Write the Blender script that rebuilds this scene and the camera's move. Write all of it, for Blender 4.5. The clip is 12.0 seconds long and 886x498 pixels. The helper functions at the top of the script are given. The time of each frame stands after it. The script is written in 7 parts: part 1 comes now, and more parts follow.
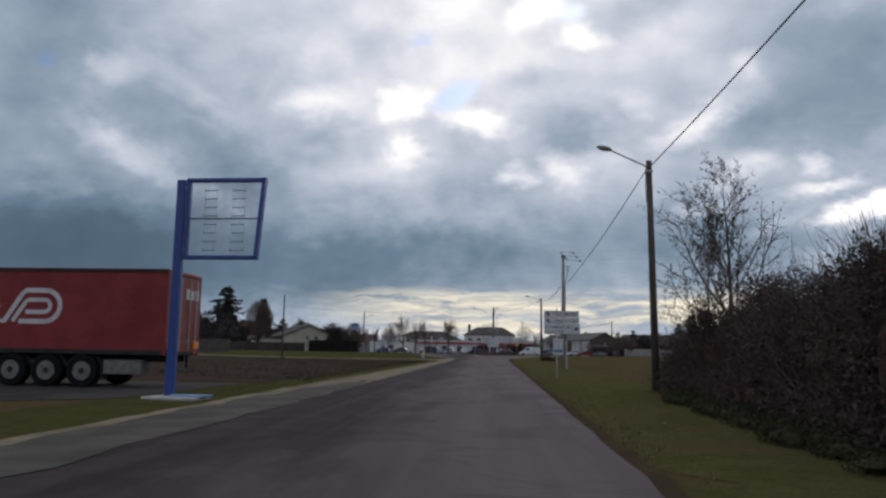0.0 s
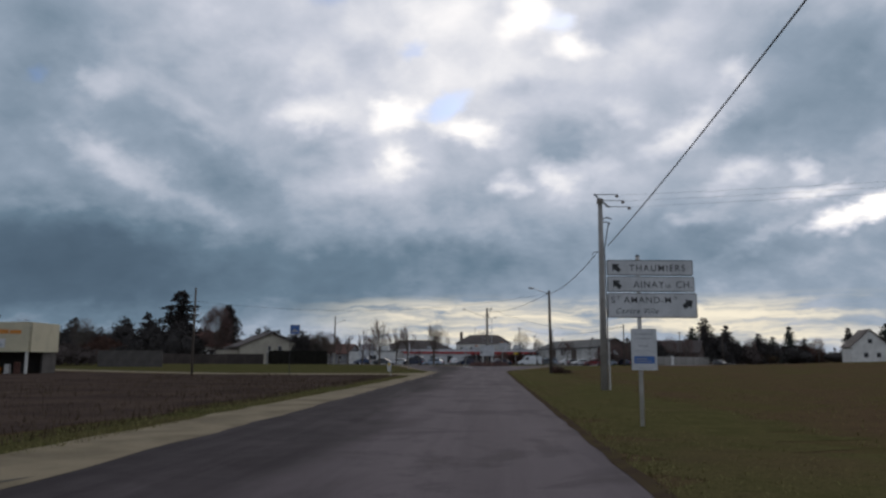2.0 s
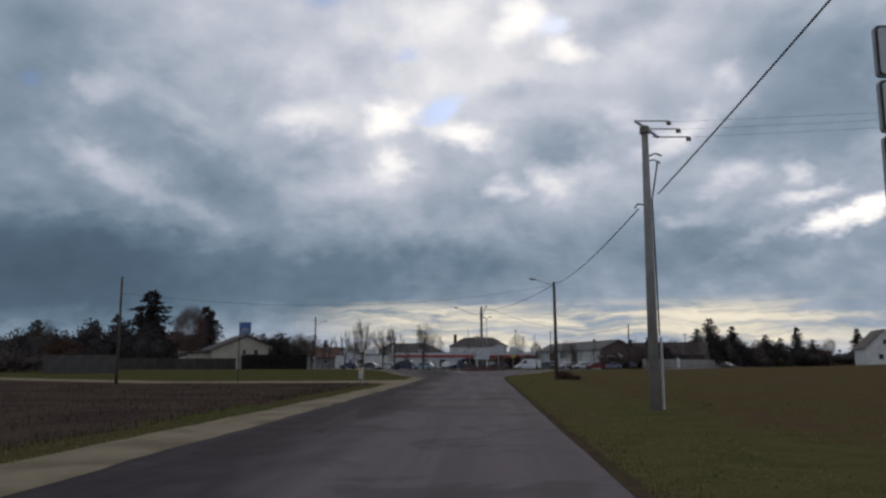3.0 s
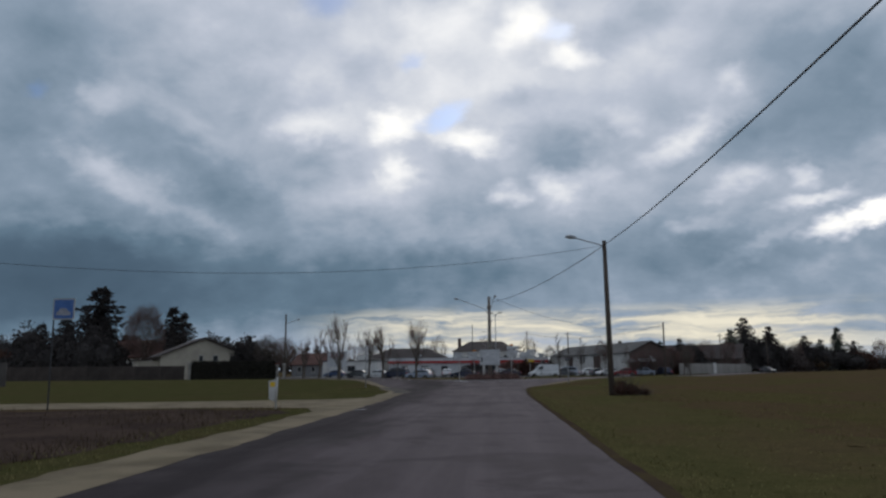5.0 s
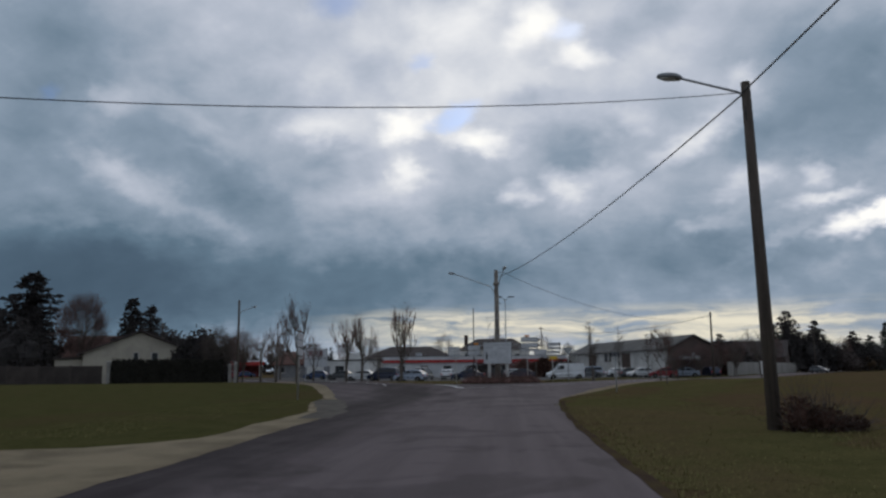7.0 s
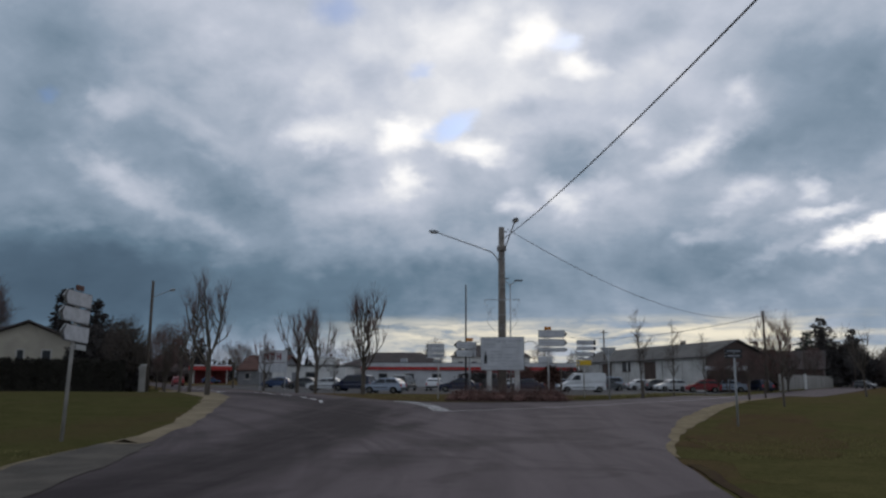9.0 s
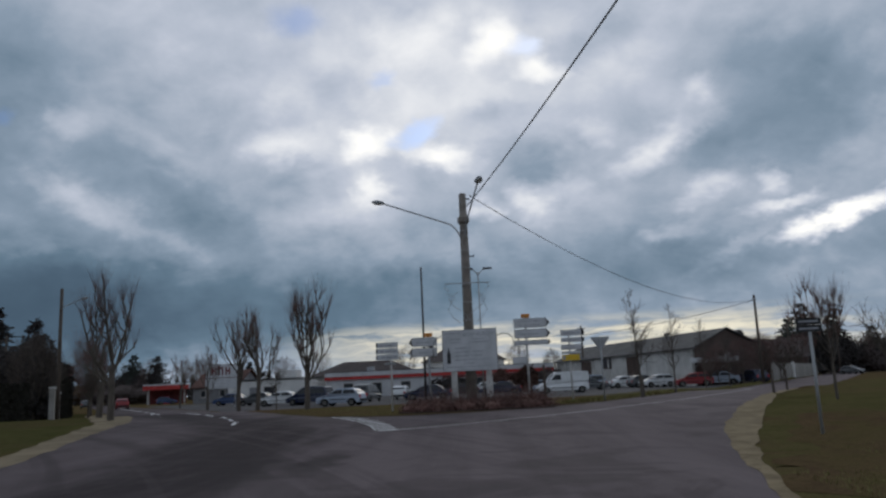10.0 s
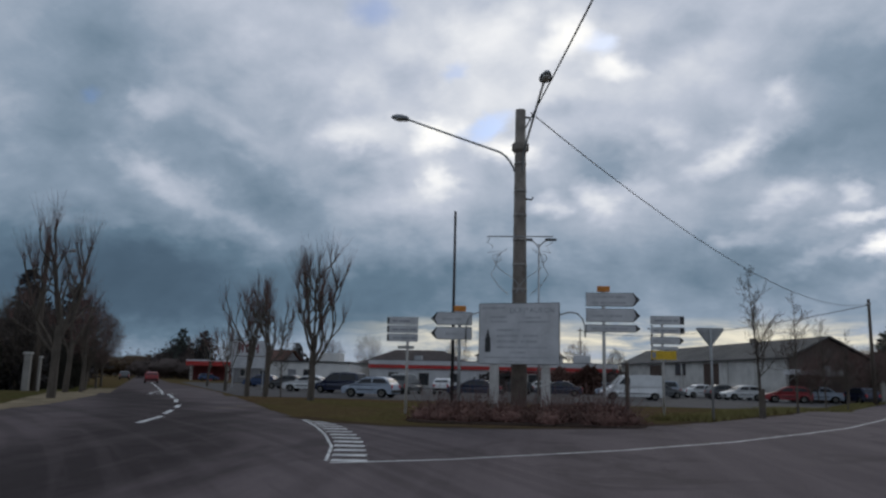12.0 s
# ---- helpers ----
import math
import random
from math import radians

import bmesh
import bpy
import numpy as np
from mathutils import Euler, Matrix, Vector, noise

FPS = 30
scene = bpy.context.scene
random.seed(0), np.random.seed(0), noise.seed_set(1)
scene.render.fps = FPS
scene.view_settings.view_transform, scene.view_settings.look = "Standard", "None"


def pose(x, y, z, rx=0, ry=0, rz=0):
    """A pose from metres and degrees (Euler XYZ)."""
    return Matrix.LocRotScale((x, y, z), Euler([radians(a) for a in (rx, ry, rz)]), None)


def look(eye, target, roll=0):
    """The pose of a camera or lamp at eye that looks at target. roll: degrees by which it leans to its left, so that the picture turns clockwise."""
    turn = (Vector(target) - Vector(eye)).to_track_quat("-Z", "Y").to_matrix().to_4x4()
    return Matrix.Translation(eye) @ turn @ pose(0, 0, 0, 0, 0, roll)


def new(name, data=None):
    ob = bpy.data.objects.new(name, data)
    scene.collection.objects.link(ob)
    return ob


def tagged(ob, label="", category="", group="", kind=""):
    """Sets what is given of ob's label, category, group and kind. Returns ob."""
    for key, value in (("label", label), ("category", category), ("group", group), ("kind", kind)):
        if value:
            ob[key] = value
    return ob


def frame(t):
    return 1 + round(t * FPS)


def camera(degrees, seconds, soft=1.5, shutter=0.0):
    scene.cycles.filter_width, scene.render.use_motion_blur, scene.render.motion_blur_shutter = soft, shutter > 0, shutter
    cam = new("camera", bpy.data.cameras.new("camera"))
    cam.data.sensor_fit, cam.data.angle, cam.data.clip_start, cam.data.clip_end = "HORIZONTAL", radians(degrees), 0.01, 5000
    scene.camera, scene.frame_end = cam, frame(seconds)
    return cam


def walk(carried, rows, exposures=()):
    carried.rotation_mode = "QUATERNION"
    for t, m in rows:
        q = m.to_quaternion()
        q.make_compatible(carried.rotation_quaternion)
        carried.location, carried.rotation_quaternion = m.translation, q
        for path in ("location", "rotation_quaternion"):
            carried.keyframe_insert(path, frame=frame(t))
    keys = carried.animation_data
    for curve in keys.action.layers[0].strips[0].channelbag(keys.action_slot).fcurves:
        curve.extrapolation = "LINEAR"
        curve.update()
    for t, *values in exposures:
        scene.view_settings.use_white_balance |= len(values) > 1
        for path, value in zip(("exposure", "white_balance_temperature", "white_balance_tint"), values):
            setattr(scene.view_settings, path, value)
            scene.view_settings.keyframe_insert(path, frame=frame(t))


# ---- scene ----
cam = camera(60.0, 12.0, soft=2.5)
# seconds, eye x y z, yaw, pitch, roll
PATH = [
    (0, -0.000, -0.000, 1.382, 3.87, 7.38, -1.02),
    (0.5, 0.012, 6.207, 1.389, 4.09, 7.29, -1.02),
    (1, 0.030, 12.308, 1.380, 3.35, 6.80, -0.14),
    (1.5, 0.051, 18.358, 1.371, 3.60, 7.74, -0.07),
    (2, 0.069, 24.306, 1.359, 3.49, 8.14, -0.25),
    (2.5, 0.119, 30.177, 1.364, 3.55, 8.86, 0.32),
    (3, 0.130, 35.966, 1.393, 3.14, 8.41, 0.01),
    (5, -0.157, 59.401, 1.379, 3.63, 8.91, 0.44),
    (5.5, -0.112, 65.265, 1.365, 3.94, 8.89, 0.52),
    (6, -0.076, 71.011, 1.368, 3.81, 8.94, 0.15),
    (6.5, -0.029, 76.545, 1.371, 4.02, 9.48, 0.41),
    (7, -0.000, 81.940, 1.378, 4.42, 8.93, 0.53),
    (9, -0.644, 102.806, 1.372, 4.00, 9.57, -0.31),
    (9.5, -0.507, 107.048, 1.425, 3.67, 9.13, 1.28),
    (10, -0.342, 110.761, 1.306, 2.19, 10.04, 2.57),
    (10.5, -0.053, 113.851, 1.356, 0.86, 7.28, 2.18),
    (11, 0.121, 116.412, 1.379, 0.72, 8.95, 1.37),
    (11.5, 0.072, 118.551, 1.369, 3.81, 9.02, -0.97),
    (12, -0.110, 120.425, 1.369, 6.33, 9.60, -1.30),
]
walk(cam, [(t, pose(x, y, z, 90 + pitch, roll, yaw)) for t, x, y, z, yaw, pitch, roll in PATH], [(0.0, 0.24, 6700, 12), (1.5, 0.20, 6700, 12), (3.0, 0.04, 6700, 12), (5.0, 0.02, 6500, 10), (7.0, -0.04, 6500, 10), (9.0, 0.06, 6550, 11), (9.5, 0.0, 6500, 10), (10.5, 0.0, 6450, 10), (11.0, 0.12, 6450, 10), (11.5, 0.12, 6450, 10), (12.0, 0.0, 6450, 10)])

# ---- world, sun, exposure ----
scene.view_settings.exposure = 0.0


class Nodes:
    """A short way to write node trees."""

    def __init__(self, tree):
        self.t = tree
        tree.nodes.clear()

    def add(self, kind, **settings):
        n = self.t.nodes.new(kind)
        for k, v in settings.items():
            setattr(n, k, v)
        return n

    def put(self, value, socket):
        if isinstance(value, (int, float, tuple)):
            socket.default_value = value
        else:
            self.t.links.new(value, socket)

    def math(self, op, a, b=0.0, c=0.0):
        n = self.add("ShaderNodeMath", operation=op)
        for i, v in enumerate((a, b, c)):
            self.put(v, n.inputs[i])
        return n.outputs[0]

    def vec(self, op, a, b=(0, 0, 0), scale=None):
        n = self.add("ShaderNodeVectorMath", operation=op)
        self.put(a, n.inputs[0])
        self.put(b, n.inputs[1])
        if scale is not None:
            self.put(scale, n.inputs["Scale"])
        return n.outputs["Value" if op in ("LENGTH", "DOT_PRODUCT") else "Vector"]

    def noise(self, vector, scale, detail=4.0, rough=0.55, distort=0.0):
        n = self.add("ShaderNodeTexNoise")
        self.put(vector, n.inputs["Vector"])
        n.inputs["Scale"].default_value = scale
        n.inputs["Detail"].default_value = detail
        n.inputs["Roughness"].default_value = rough
        n.inputs["Distortion"].default_value = distort
        return n.outputs["Fac"]

    def ramp(self, fac, stops, ease="LINEAR"):
        n = self.add("ShaderNodeValToRGB")
        n.color_ramp.interpolation = ease
        e = n.color_ramp.elements
        while len(e) < len(stops):
            e.new(0.5)
        for i, (p, c) in enumerate(stops):
            e[i].position = p
            e[i].color = c if len(c) == 4 else (*c, 1)
        self.put(fac, n.inputs[0])
        return n.outputs[0]

    def remap(self, v, a, b, c=0.0, d=1.0, smooth=True):
        n = self.add("ShaderNodeMapRange", interpolation_type="SMOOTHSTEP" if smooth else "LINEAR")
        for i, q in enumerate((v, a, b, c, d)):
            self.put(q, n.inputs[i])
        return n.outputs[0]

    def mix(self, fac, a, b, blend="MIX"):
        n = self.add("ShaderNodeMix", data_type="RGBA", blend_type=blend)
        self.put(fac, n.inputs[0])
        for v, s in ((a, n.inputs[6]), (b, n.inputs[7])):
            self.put((*v, 1.0) if isinstance(v, tuple) and len(v) == 3 else v, s)
        return n.outputs[2]


SUN_AZ, SUN_EL = 14.0, 24.0
world = bpy.data.worlds.new("sky")
scene.world = world
world.use_nodes = True
W = Nodes(world.node_tree)
direction = W.add("ShaderNodeTexCoord").outputs["Generated"]
xyz = W.add("ShaderNodeSeparateXYZ")
W.put(direction, xyz.inputs[0])
X, Y, Z = xyz.outputs
az = W.math("MULTIPLY", W.math("ARCTAN2", X, Y), 180 / math.pi)
el = W.math("MULTIPLY", W.math("ARCSINE", Z), 180 / math.pi)
high = W.math("ADD", W.math("MAXIMUM", Z, 0.0), 0.50)
plane = W.add("ShaderNodeCombineXYZ")
W.put(W.math("DIVIDE", X, high), plane.inputs[0])
W.put(W.math("DIVIDE", Y, high), plane.inputs[1])
layer = plane.outputs[0]
warp = W.add("ShaderNodeTexNoise")
W.put(layer, warp.inputs["Vector"])
warp.inputs["Scale"].default_value, warp.inputs["Detail"].default_value = 9.0, 6.0
offset = W.vec("SUBTRACT", warp.outputs["Color"], (0.5, 0.5, 0.5))
sky_at = W.add("ShaderNodeCombineXYZ")
W.put(az, sky_at.inputs[0])
W.put(el, sky_at.inputs[1])
curl = W.add("ShaderNodeTexNoise")
W.put(layer, curl.inputs["Vector"])
curl.inputs["Scale"].default_value, curl.inputs["Detail"].default_value = 34.0, 4.0
ruffle = W.vec("SUBTRACT", curl.outputs["Color"], (0.5, 0.5, 0.5))
warped = W.vec("ADD", sky_at.outputs[0], W.vec("MULTIPLY", offset, (4.4, 2.8, 0)))
warped = W.vec("ADD", warped, W.vec("MULTIPLY", ruffle, (1.8, 1.3, 0)))
big = W.noise(layer, 4.2, 6.0, 0.55, 0.1)
fine = W.noise(W.vec("ADD", layer, W.vec("MULTIPLY", offset, (0.05, 0.05, 0))), 17.0, 6.0, 0.58, 0.0)
light = W.math("ADD", W.math("MULTIPLY", W.math("SUBTRACT", big, 0.5), 0.36), W.math("MULTIPLY", W.math("SUBTRACT", fine, 0.5), 0.17))
light = W.math("ADD", light, 0.515)
# masses of cloud: azimuth, elevation, half widths and tilt in degrees, how much lighter or darker
BROAD = [
    # the band at elevation 34.7 lies above the view, added for overhead light
    (-5.0, 21.6, 18.2, 7.8, 0, 0.16), (11.0, 25.0, 14.0, 6.0, 0, 0.10), (-3.0, 34.7, 35.7, 4.6, 0, 0.12), (-24.5, 22.0, 10.8, 4.1, 0, 0.06),
    # (-34, 14) also puts the lens's dim left edge into the sky colour
    (-6.0, 7.0, 60.0, 5.0, 0, -0.08), (-34.0, 14.0, 18.0, 14.0, 0, -0.05), (28.0, 5.0, 12.0, 4.0, 0, -0.05),
]
LIT_WEST = [
    (-7.2, 18.1, 1.9, 1.0, 15, 0.34), (-6.9, 15.0, 1.3, 1.1, 0, 0.24), (-13.8, 17.7, 2.5, 1.1, 0, 0.18), (-1.6, 17.0, 2.6, 1.1, -12, 0.38),
    (-3.4, 25.3, 3.8, 1.9, 0, 0.14), (1.4, 12.8, 1.4, 0.8, 0, 0.22), (-21.6, 10.8, 4.6, 1.3, -20, 0.10), (-28.7, 14.5, 2.3, 0.8, -15, 0.13),
    (-28.6, 18.5, 1.4, 1.1, 0, 0.13), (-26.3, 12.8, 3.6, 1.2, -15, 0.10), (-10.1, 19.7, 5.5, 3.8, 0, 0.06), (-1.2, 22.1, 6.8, 4.6, 0, 0.06), (-8.3, 13.6, 4.2, 2.1, 0, 0.12),
]
LIT_EAST = [
    (3.0, 24.9, 1.9, 1.4, 30, 0.30), (6.3, 22.6, 1.9, 0.7, 0, 0.26), (14.8, 16.1, 3.4, 1.1, 28, 0.26), (18.1, 20.0, 1.1, 0.8, 0, 0.15),
    (22.0, 13.1, 1.0, 0.9, 0, 0.24), (17.6, 12.6, 2.2, 0.8, 20, 0.18), (22.6, 11.3, 2.3, 0.5, 8, 0.28), (26.2, 10.2, 3.2, 0.8, 20, 0.75),
    (5.1, 13.3, 1.4, 1.7, 70, 0.26), (10.2, 17.7, 1.5, 1.0, 0, 0.13), (8.2, 14.0, 1.2, 1.6, 70, 0.16), (14.8, 9.9, 2.5, 0.7, 15, 0.14), (19.0, 8.4, 3.0, 0.5, 25, 0.12),
]
DULL_WEST = [
    (-20.2, 13.1, 5.0, 1.8, -25, -0.15), (-19.8, 5.6, 23.6, 3.0, 0, -0.28), (-28.0, 8.0, 12.0, 4.5, 0, -0.12), (-32.0, 4.6, 9.5, 4.6, 0, -0.28), (-32.8, 21.7, 3.8, 3.8, 0, -0.16), (-26.8, 21.9, 5.1, 3.0, 0, -0.12),
    (-12.8, 15.1, 3.4, 1.9, 0, -0.12), (-9.4, 21.7, 2.5, 1.3, 0, -0.10), (-29.9, 8.3, 6.3, 1.7, -10, -0.10), (-33.4, 15.4, 3.4, 4.2, 0, -0.10), (-25.6, 16.7, 3.4, 1.7, -20, -0.10), (-19.5, 20.5, 4.0, 2.4, 0, -0.08),
]
DULL_EAST = [
    (24.7, 17.3, 5.1, 4.2, 0, -0.22), (16.1, 7.6, 6.3, 1.8, 0, -0.14), (5.9, 15.8, 3.6, 2.0, -20, -0.16), (12.8, 24.9, 3.0, 1.3, 0, -0.12), (21.9, 22.2, 5.1, 2.5, 0, -0.14),
    (-1.1, 7.6, 8.4, 1.7, 0, -0.12), (10.2, 9.4, 5.1, 1.3, 10, -0.06), (2.2, 19.6, 2.5, 1.1, 0, -0.14), (9.7, 23.5, 2.5, 1.1, 0, -0.12), (18.8, 15.8, 2.5, 1.7, 20, -0.10),
]


def distance_from(a, b, wide, tall, tilt):
    """How far a direction lies from a tilted ellipse's centre, in its half widths."""
    c, k = math.cos(radians(tilt)), math.sin(radians(tilt))
    d = W.vec("SUBTRACT", warped, (a, b, 0))
    along, across = W.vec("DOT_PRODUCT", d, (c / wide, k / wide, 0)), W.vec("DOT_PRODUCT", d, (-k / tall, c / tall, 0))
    return W.math("SQRT", W.math("ADD", W.math("MULTIPLY", along, along), W.math("MULTIPLY", across, across)))


for a, b, wide, tall, tilt, gain in BROAD + LIT_WEST + LIT_EAST + DULL_WEST + DULL_EAST:
    light = W.math("ADD", light, W.remap(distance_from(a, b, wide, tall, tilt), 0.0, 1.6, gain, 0.0))
tone = W.math("DIVIDE", W.math("ADD", light, 0.25), 1.25)
cloud = W.ramp(tone, [(0.0, (0.058, 0.095, 0.138)), (0.2, (0.078, 0.125, 0.178)), (0.376, (0.122, 0.188, 0.255)), (0.536, (0.252, 0.322, 0.41)), (0.696, (0.500, 0.545, 0.635)), (0.88, (0.86, 0.87, 0.89)), (1.0, (1.05, 1.04, 1.0))])
# the clear, warm strip under the cloud's edge, ahead
streak = W.noise(W.vec("ADD", W.vec("MULTIPLY", sky_at.outputs[0], (0.09, 0.95, 0)), W.vec("MULTIPLY", offset, (0.7, 1.1, 0))), 1.0, 6.0, 0.62, 0.2)
strip = W.math("MULTIPLY", W.remap(W.math("ABSOLUTE", W.math("SUBTRACT", el, 2.5)), 0.9, 2.4, 1.0, 0.0), W.remap(W.math("ABSOLUTE", W.math("SUBTRACT", az, 8.0)), 12.0, 24.0, 1.0, 0.0))
strip = W.math("MULTIPLY", strip, W.remap(streak, 0.36, 0.56))
cloud = W.mix(strip, cloud, W.ramp(streak, [(0.42, (0.50, 0.49, 0.44)), (0.62, (0.82, 0.77, 0.63))]))
# blue gaps
sky = W.add("ShaderNodeTexSky", sky_type="NISHITA", sun_disc=False, sun_elevation=radians(SUN_EL), sun_rotation=radians(SUN_AZ))
clear = W.mix(1.0, sky.outputs[0], (0.052, 0.066, 0.094), "MULTIPLY")
gap = None
for a, b, wide, tall, tilt, deep in ((-3.5, 19.0, 1.9, 0.8, 20, 0.9), (-12.6, 26.4, 2.5, 1.3, 0, 0.6), (-5.8, 22.5, 1.4, 0.5, 10, 0.5), (5.3, 24.1, 1.4, 0.8, 0, 0.45), (-32.9, 18.2, 0.9, 0.6, 0, 0.4)):
    one = W.remap(distance_from(a, b, wide, tall, tilt), 0.2, 1.4, deep, 0.0)
    gap = one if gap is None else W.math("MAXIMUM", gap, one)
W.put(W.mix(gap, cloud, clear), (back := W.add("ShaderNodeBackground")).inputs[0])
back.inputs[1].default_value = 1.0
W.put(back.outputs[0], W.add("ShaderNodeOutputWorld").inputs[0])

sun = new("sun", bpy.data.lights.new("sun", "SUN"))
sun.data.energy, sun.data.angle, sun.data.color = 0.4, radians(25), (1.0, 0.91, 0.80)
sun.matrix_basis = look((0, 0, 50), (-math.sin(radians(SUN_AZ)) * 50, -math.cos(radians(SUN_AZ)) * 50, 50 - 50 * math.tan(radians(SUN_EL))))


# ---- materials ----
def surf(name, color, rough=0.8, var=0.25, scale=3.0, fine=40.0, bump=0.3, metal=0.0, tint=None, stretch=(1, 1, 1), alpha_spec=0.5, random=0.0, dist=0.02):
    m = bpy.data.materials.new(name)
    m.use_nodes = True
    N = Nodes(m.node_tree)
    at = N.vec("MULTIPLY", N.add("ShaderNodeTexCoord").outputs["Object"], stretch)
    coarse, small = N.noise(at, scale, 5.0, 0.6, 0.3), N.noise(at, fine, 3.0, 0.6)
    other = tint or tuple(c * (1 - 1.3 * var) for c in color)
    col = N.mix(N.remap(coarse, 0.35, 0.68), color, other)
    col = N.mix(N.math("MULTIPLY", N.remap(small, 0.3, 0.7), var), col, tuple(min(1.0, c * 1.5) for c in color))
    if random:
        info = N.add("ShaderNodeObjectInfo").outputs["Random"]
        hsv = N.add("ShaderNodeHueSaturation")
        N.put(N.remap(info, 0, 1, 1 - random, 1 + random, False), hsv.inputs["Value"])
        N.put(col, hsv.inputs["Color"])
        col = hsv.outputs[0]
    b = N.add("ShaderNodeBsdfPrincipled")
    N.put(col, b.inputs["Base Color"])
    b.inputs["Metallic"].default_value = metal
    b.inputs["Specular IOR Level"].default_value = alpha_spec
    N.put(N.remap(coarse, 0.2, 0.8, max(0.05, rough - 0.12), min(1.0, rough + 0.12), False), b.inputs["Roughness"])
    if bump:
        bp = N.add("ShaderNodeBump")
        bp.inputs["Strength"].default_value, bp.inputs["Distance"].default_value = bump, dist
        N.put(N.math("ADD", small, N.math("MULTIPLY", coarse, 0.7)), bp.inputs["Height"])
        N.put(bp.outputs[0], b.inputs["Normal"])
    N.put(b.outputs[0], N.add("ShaderNodeOutputMaterial").inputs[0])
    return m


def grass_mat(name, greens, browns, low=0.42, high=0.6):
    m = bpy.data.materials.new(name)
    m.use_nodes = True
    N = Nodes(m.node_tree)
    at = N.add("ShaderNodeTexCoord").outputs["Object"]
    wide, mid, fine = N.noise(N.vec("MULTIPLY", at, (1, 0.6, 1)), 0.13, 6.0, 0.66, 0.6), N.noise(at, 0.9, 6.0, 0.68), N.noise(at, 22.0, 3.0, 0.7)
    g = N.mix(N.remap(mid, 0.38, 0.62), greens[0], greens[1])
    r = N.mix(N.remap(mid, 0.38, 0.62), browns[0], browns[1])
    col = N.mix(N.remap(N.math("ADD", N.math("MULTIPLY", wide, 0.72), N.math("MULTIPLY", mid, 0.28)), low, high), g, r)
    tuft = N.noise(at, 4.5, 4.0, 0.7)
    col = N.mix(N.remap(tuft, 0.50, 0.68, 0.0, 0.55), col, N.mix(0.5, col, (0.02, 0.019, 0.010)))
    col = N.mix(N.remap(fine, 0.3, 0.75), col, N.mix(0.45, col, (0.015, 0.016, 0.006)))
    b = N.add("ShaderNodeBsdfPrincipled")
    N.put(col, b.inputs["Base Color"])
    b.inputs["Roughness"].default_value, b.inputs["Specular IOR Level"].default_value = 1.0, 0.0
    bp = N.add("ShaderNodeBump")
    bp.inputs["Strength"].default_value, bp.inputs["Distance"].default_value = 0.8, 0.06
    N.put(N.math("ADD", fine, mid), bp.inputs["Height"])
    N.put(bp.outputs[0], b.inputs["Normal"])
    N.put(b.outputs[0], N.add("ShaderNodeOutputMaterial").inputs[0])
    return m


LANE = ((0, -2.0), (30, -2.2), (60, -2.6), (92, -3.2), (112, -3.5), (124, -3.8), (133, -4.6), (140, -7.4), (150, -14.0), (179, -30.6))
# past its outer side the asphalt is paler again, where the road bends
LANE_OUT = ((0, -31), (98, -31), (108, -8.0), (113, -6.2), (118, -6.1), (126, -7.1), (134, -8.6), (142, -12.2), (152, -18.5), (176, -31))


PATCHES = ((0.6, 66.2, 0.55, 1.3, 0.7), (-1.7, 119.6, 1.0, 1.2, 0.4), (-0.2, 120.5, 0.8, 1.0, 0.3), (1.3, 119.0, 0.5, 0.9, 0.3), (-4.5, 124.5, 0.6, 2.0, 0.8), (-3.15, 125.0, 0.5, 1.8, 0.75), (-4.9, 15.5, 0.35, 0.5, 0.7), (-2.6, 116.0, 0.9, 2.0, 0.6))


def rough_at(N, at, scale):
    """A coloured noise, to push an outline about."""
    n = N.add("ShaderNodeTexNoise")
    N.put(at, n.inputs["Vector"])
    n.inputs["Scale"].default_value, n.inputs["Detail"].default_value = scale, 5.0
    return n.outputs["Color"]


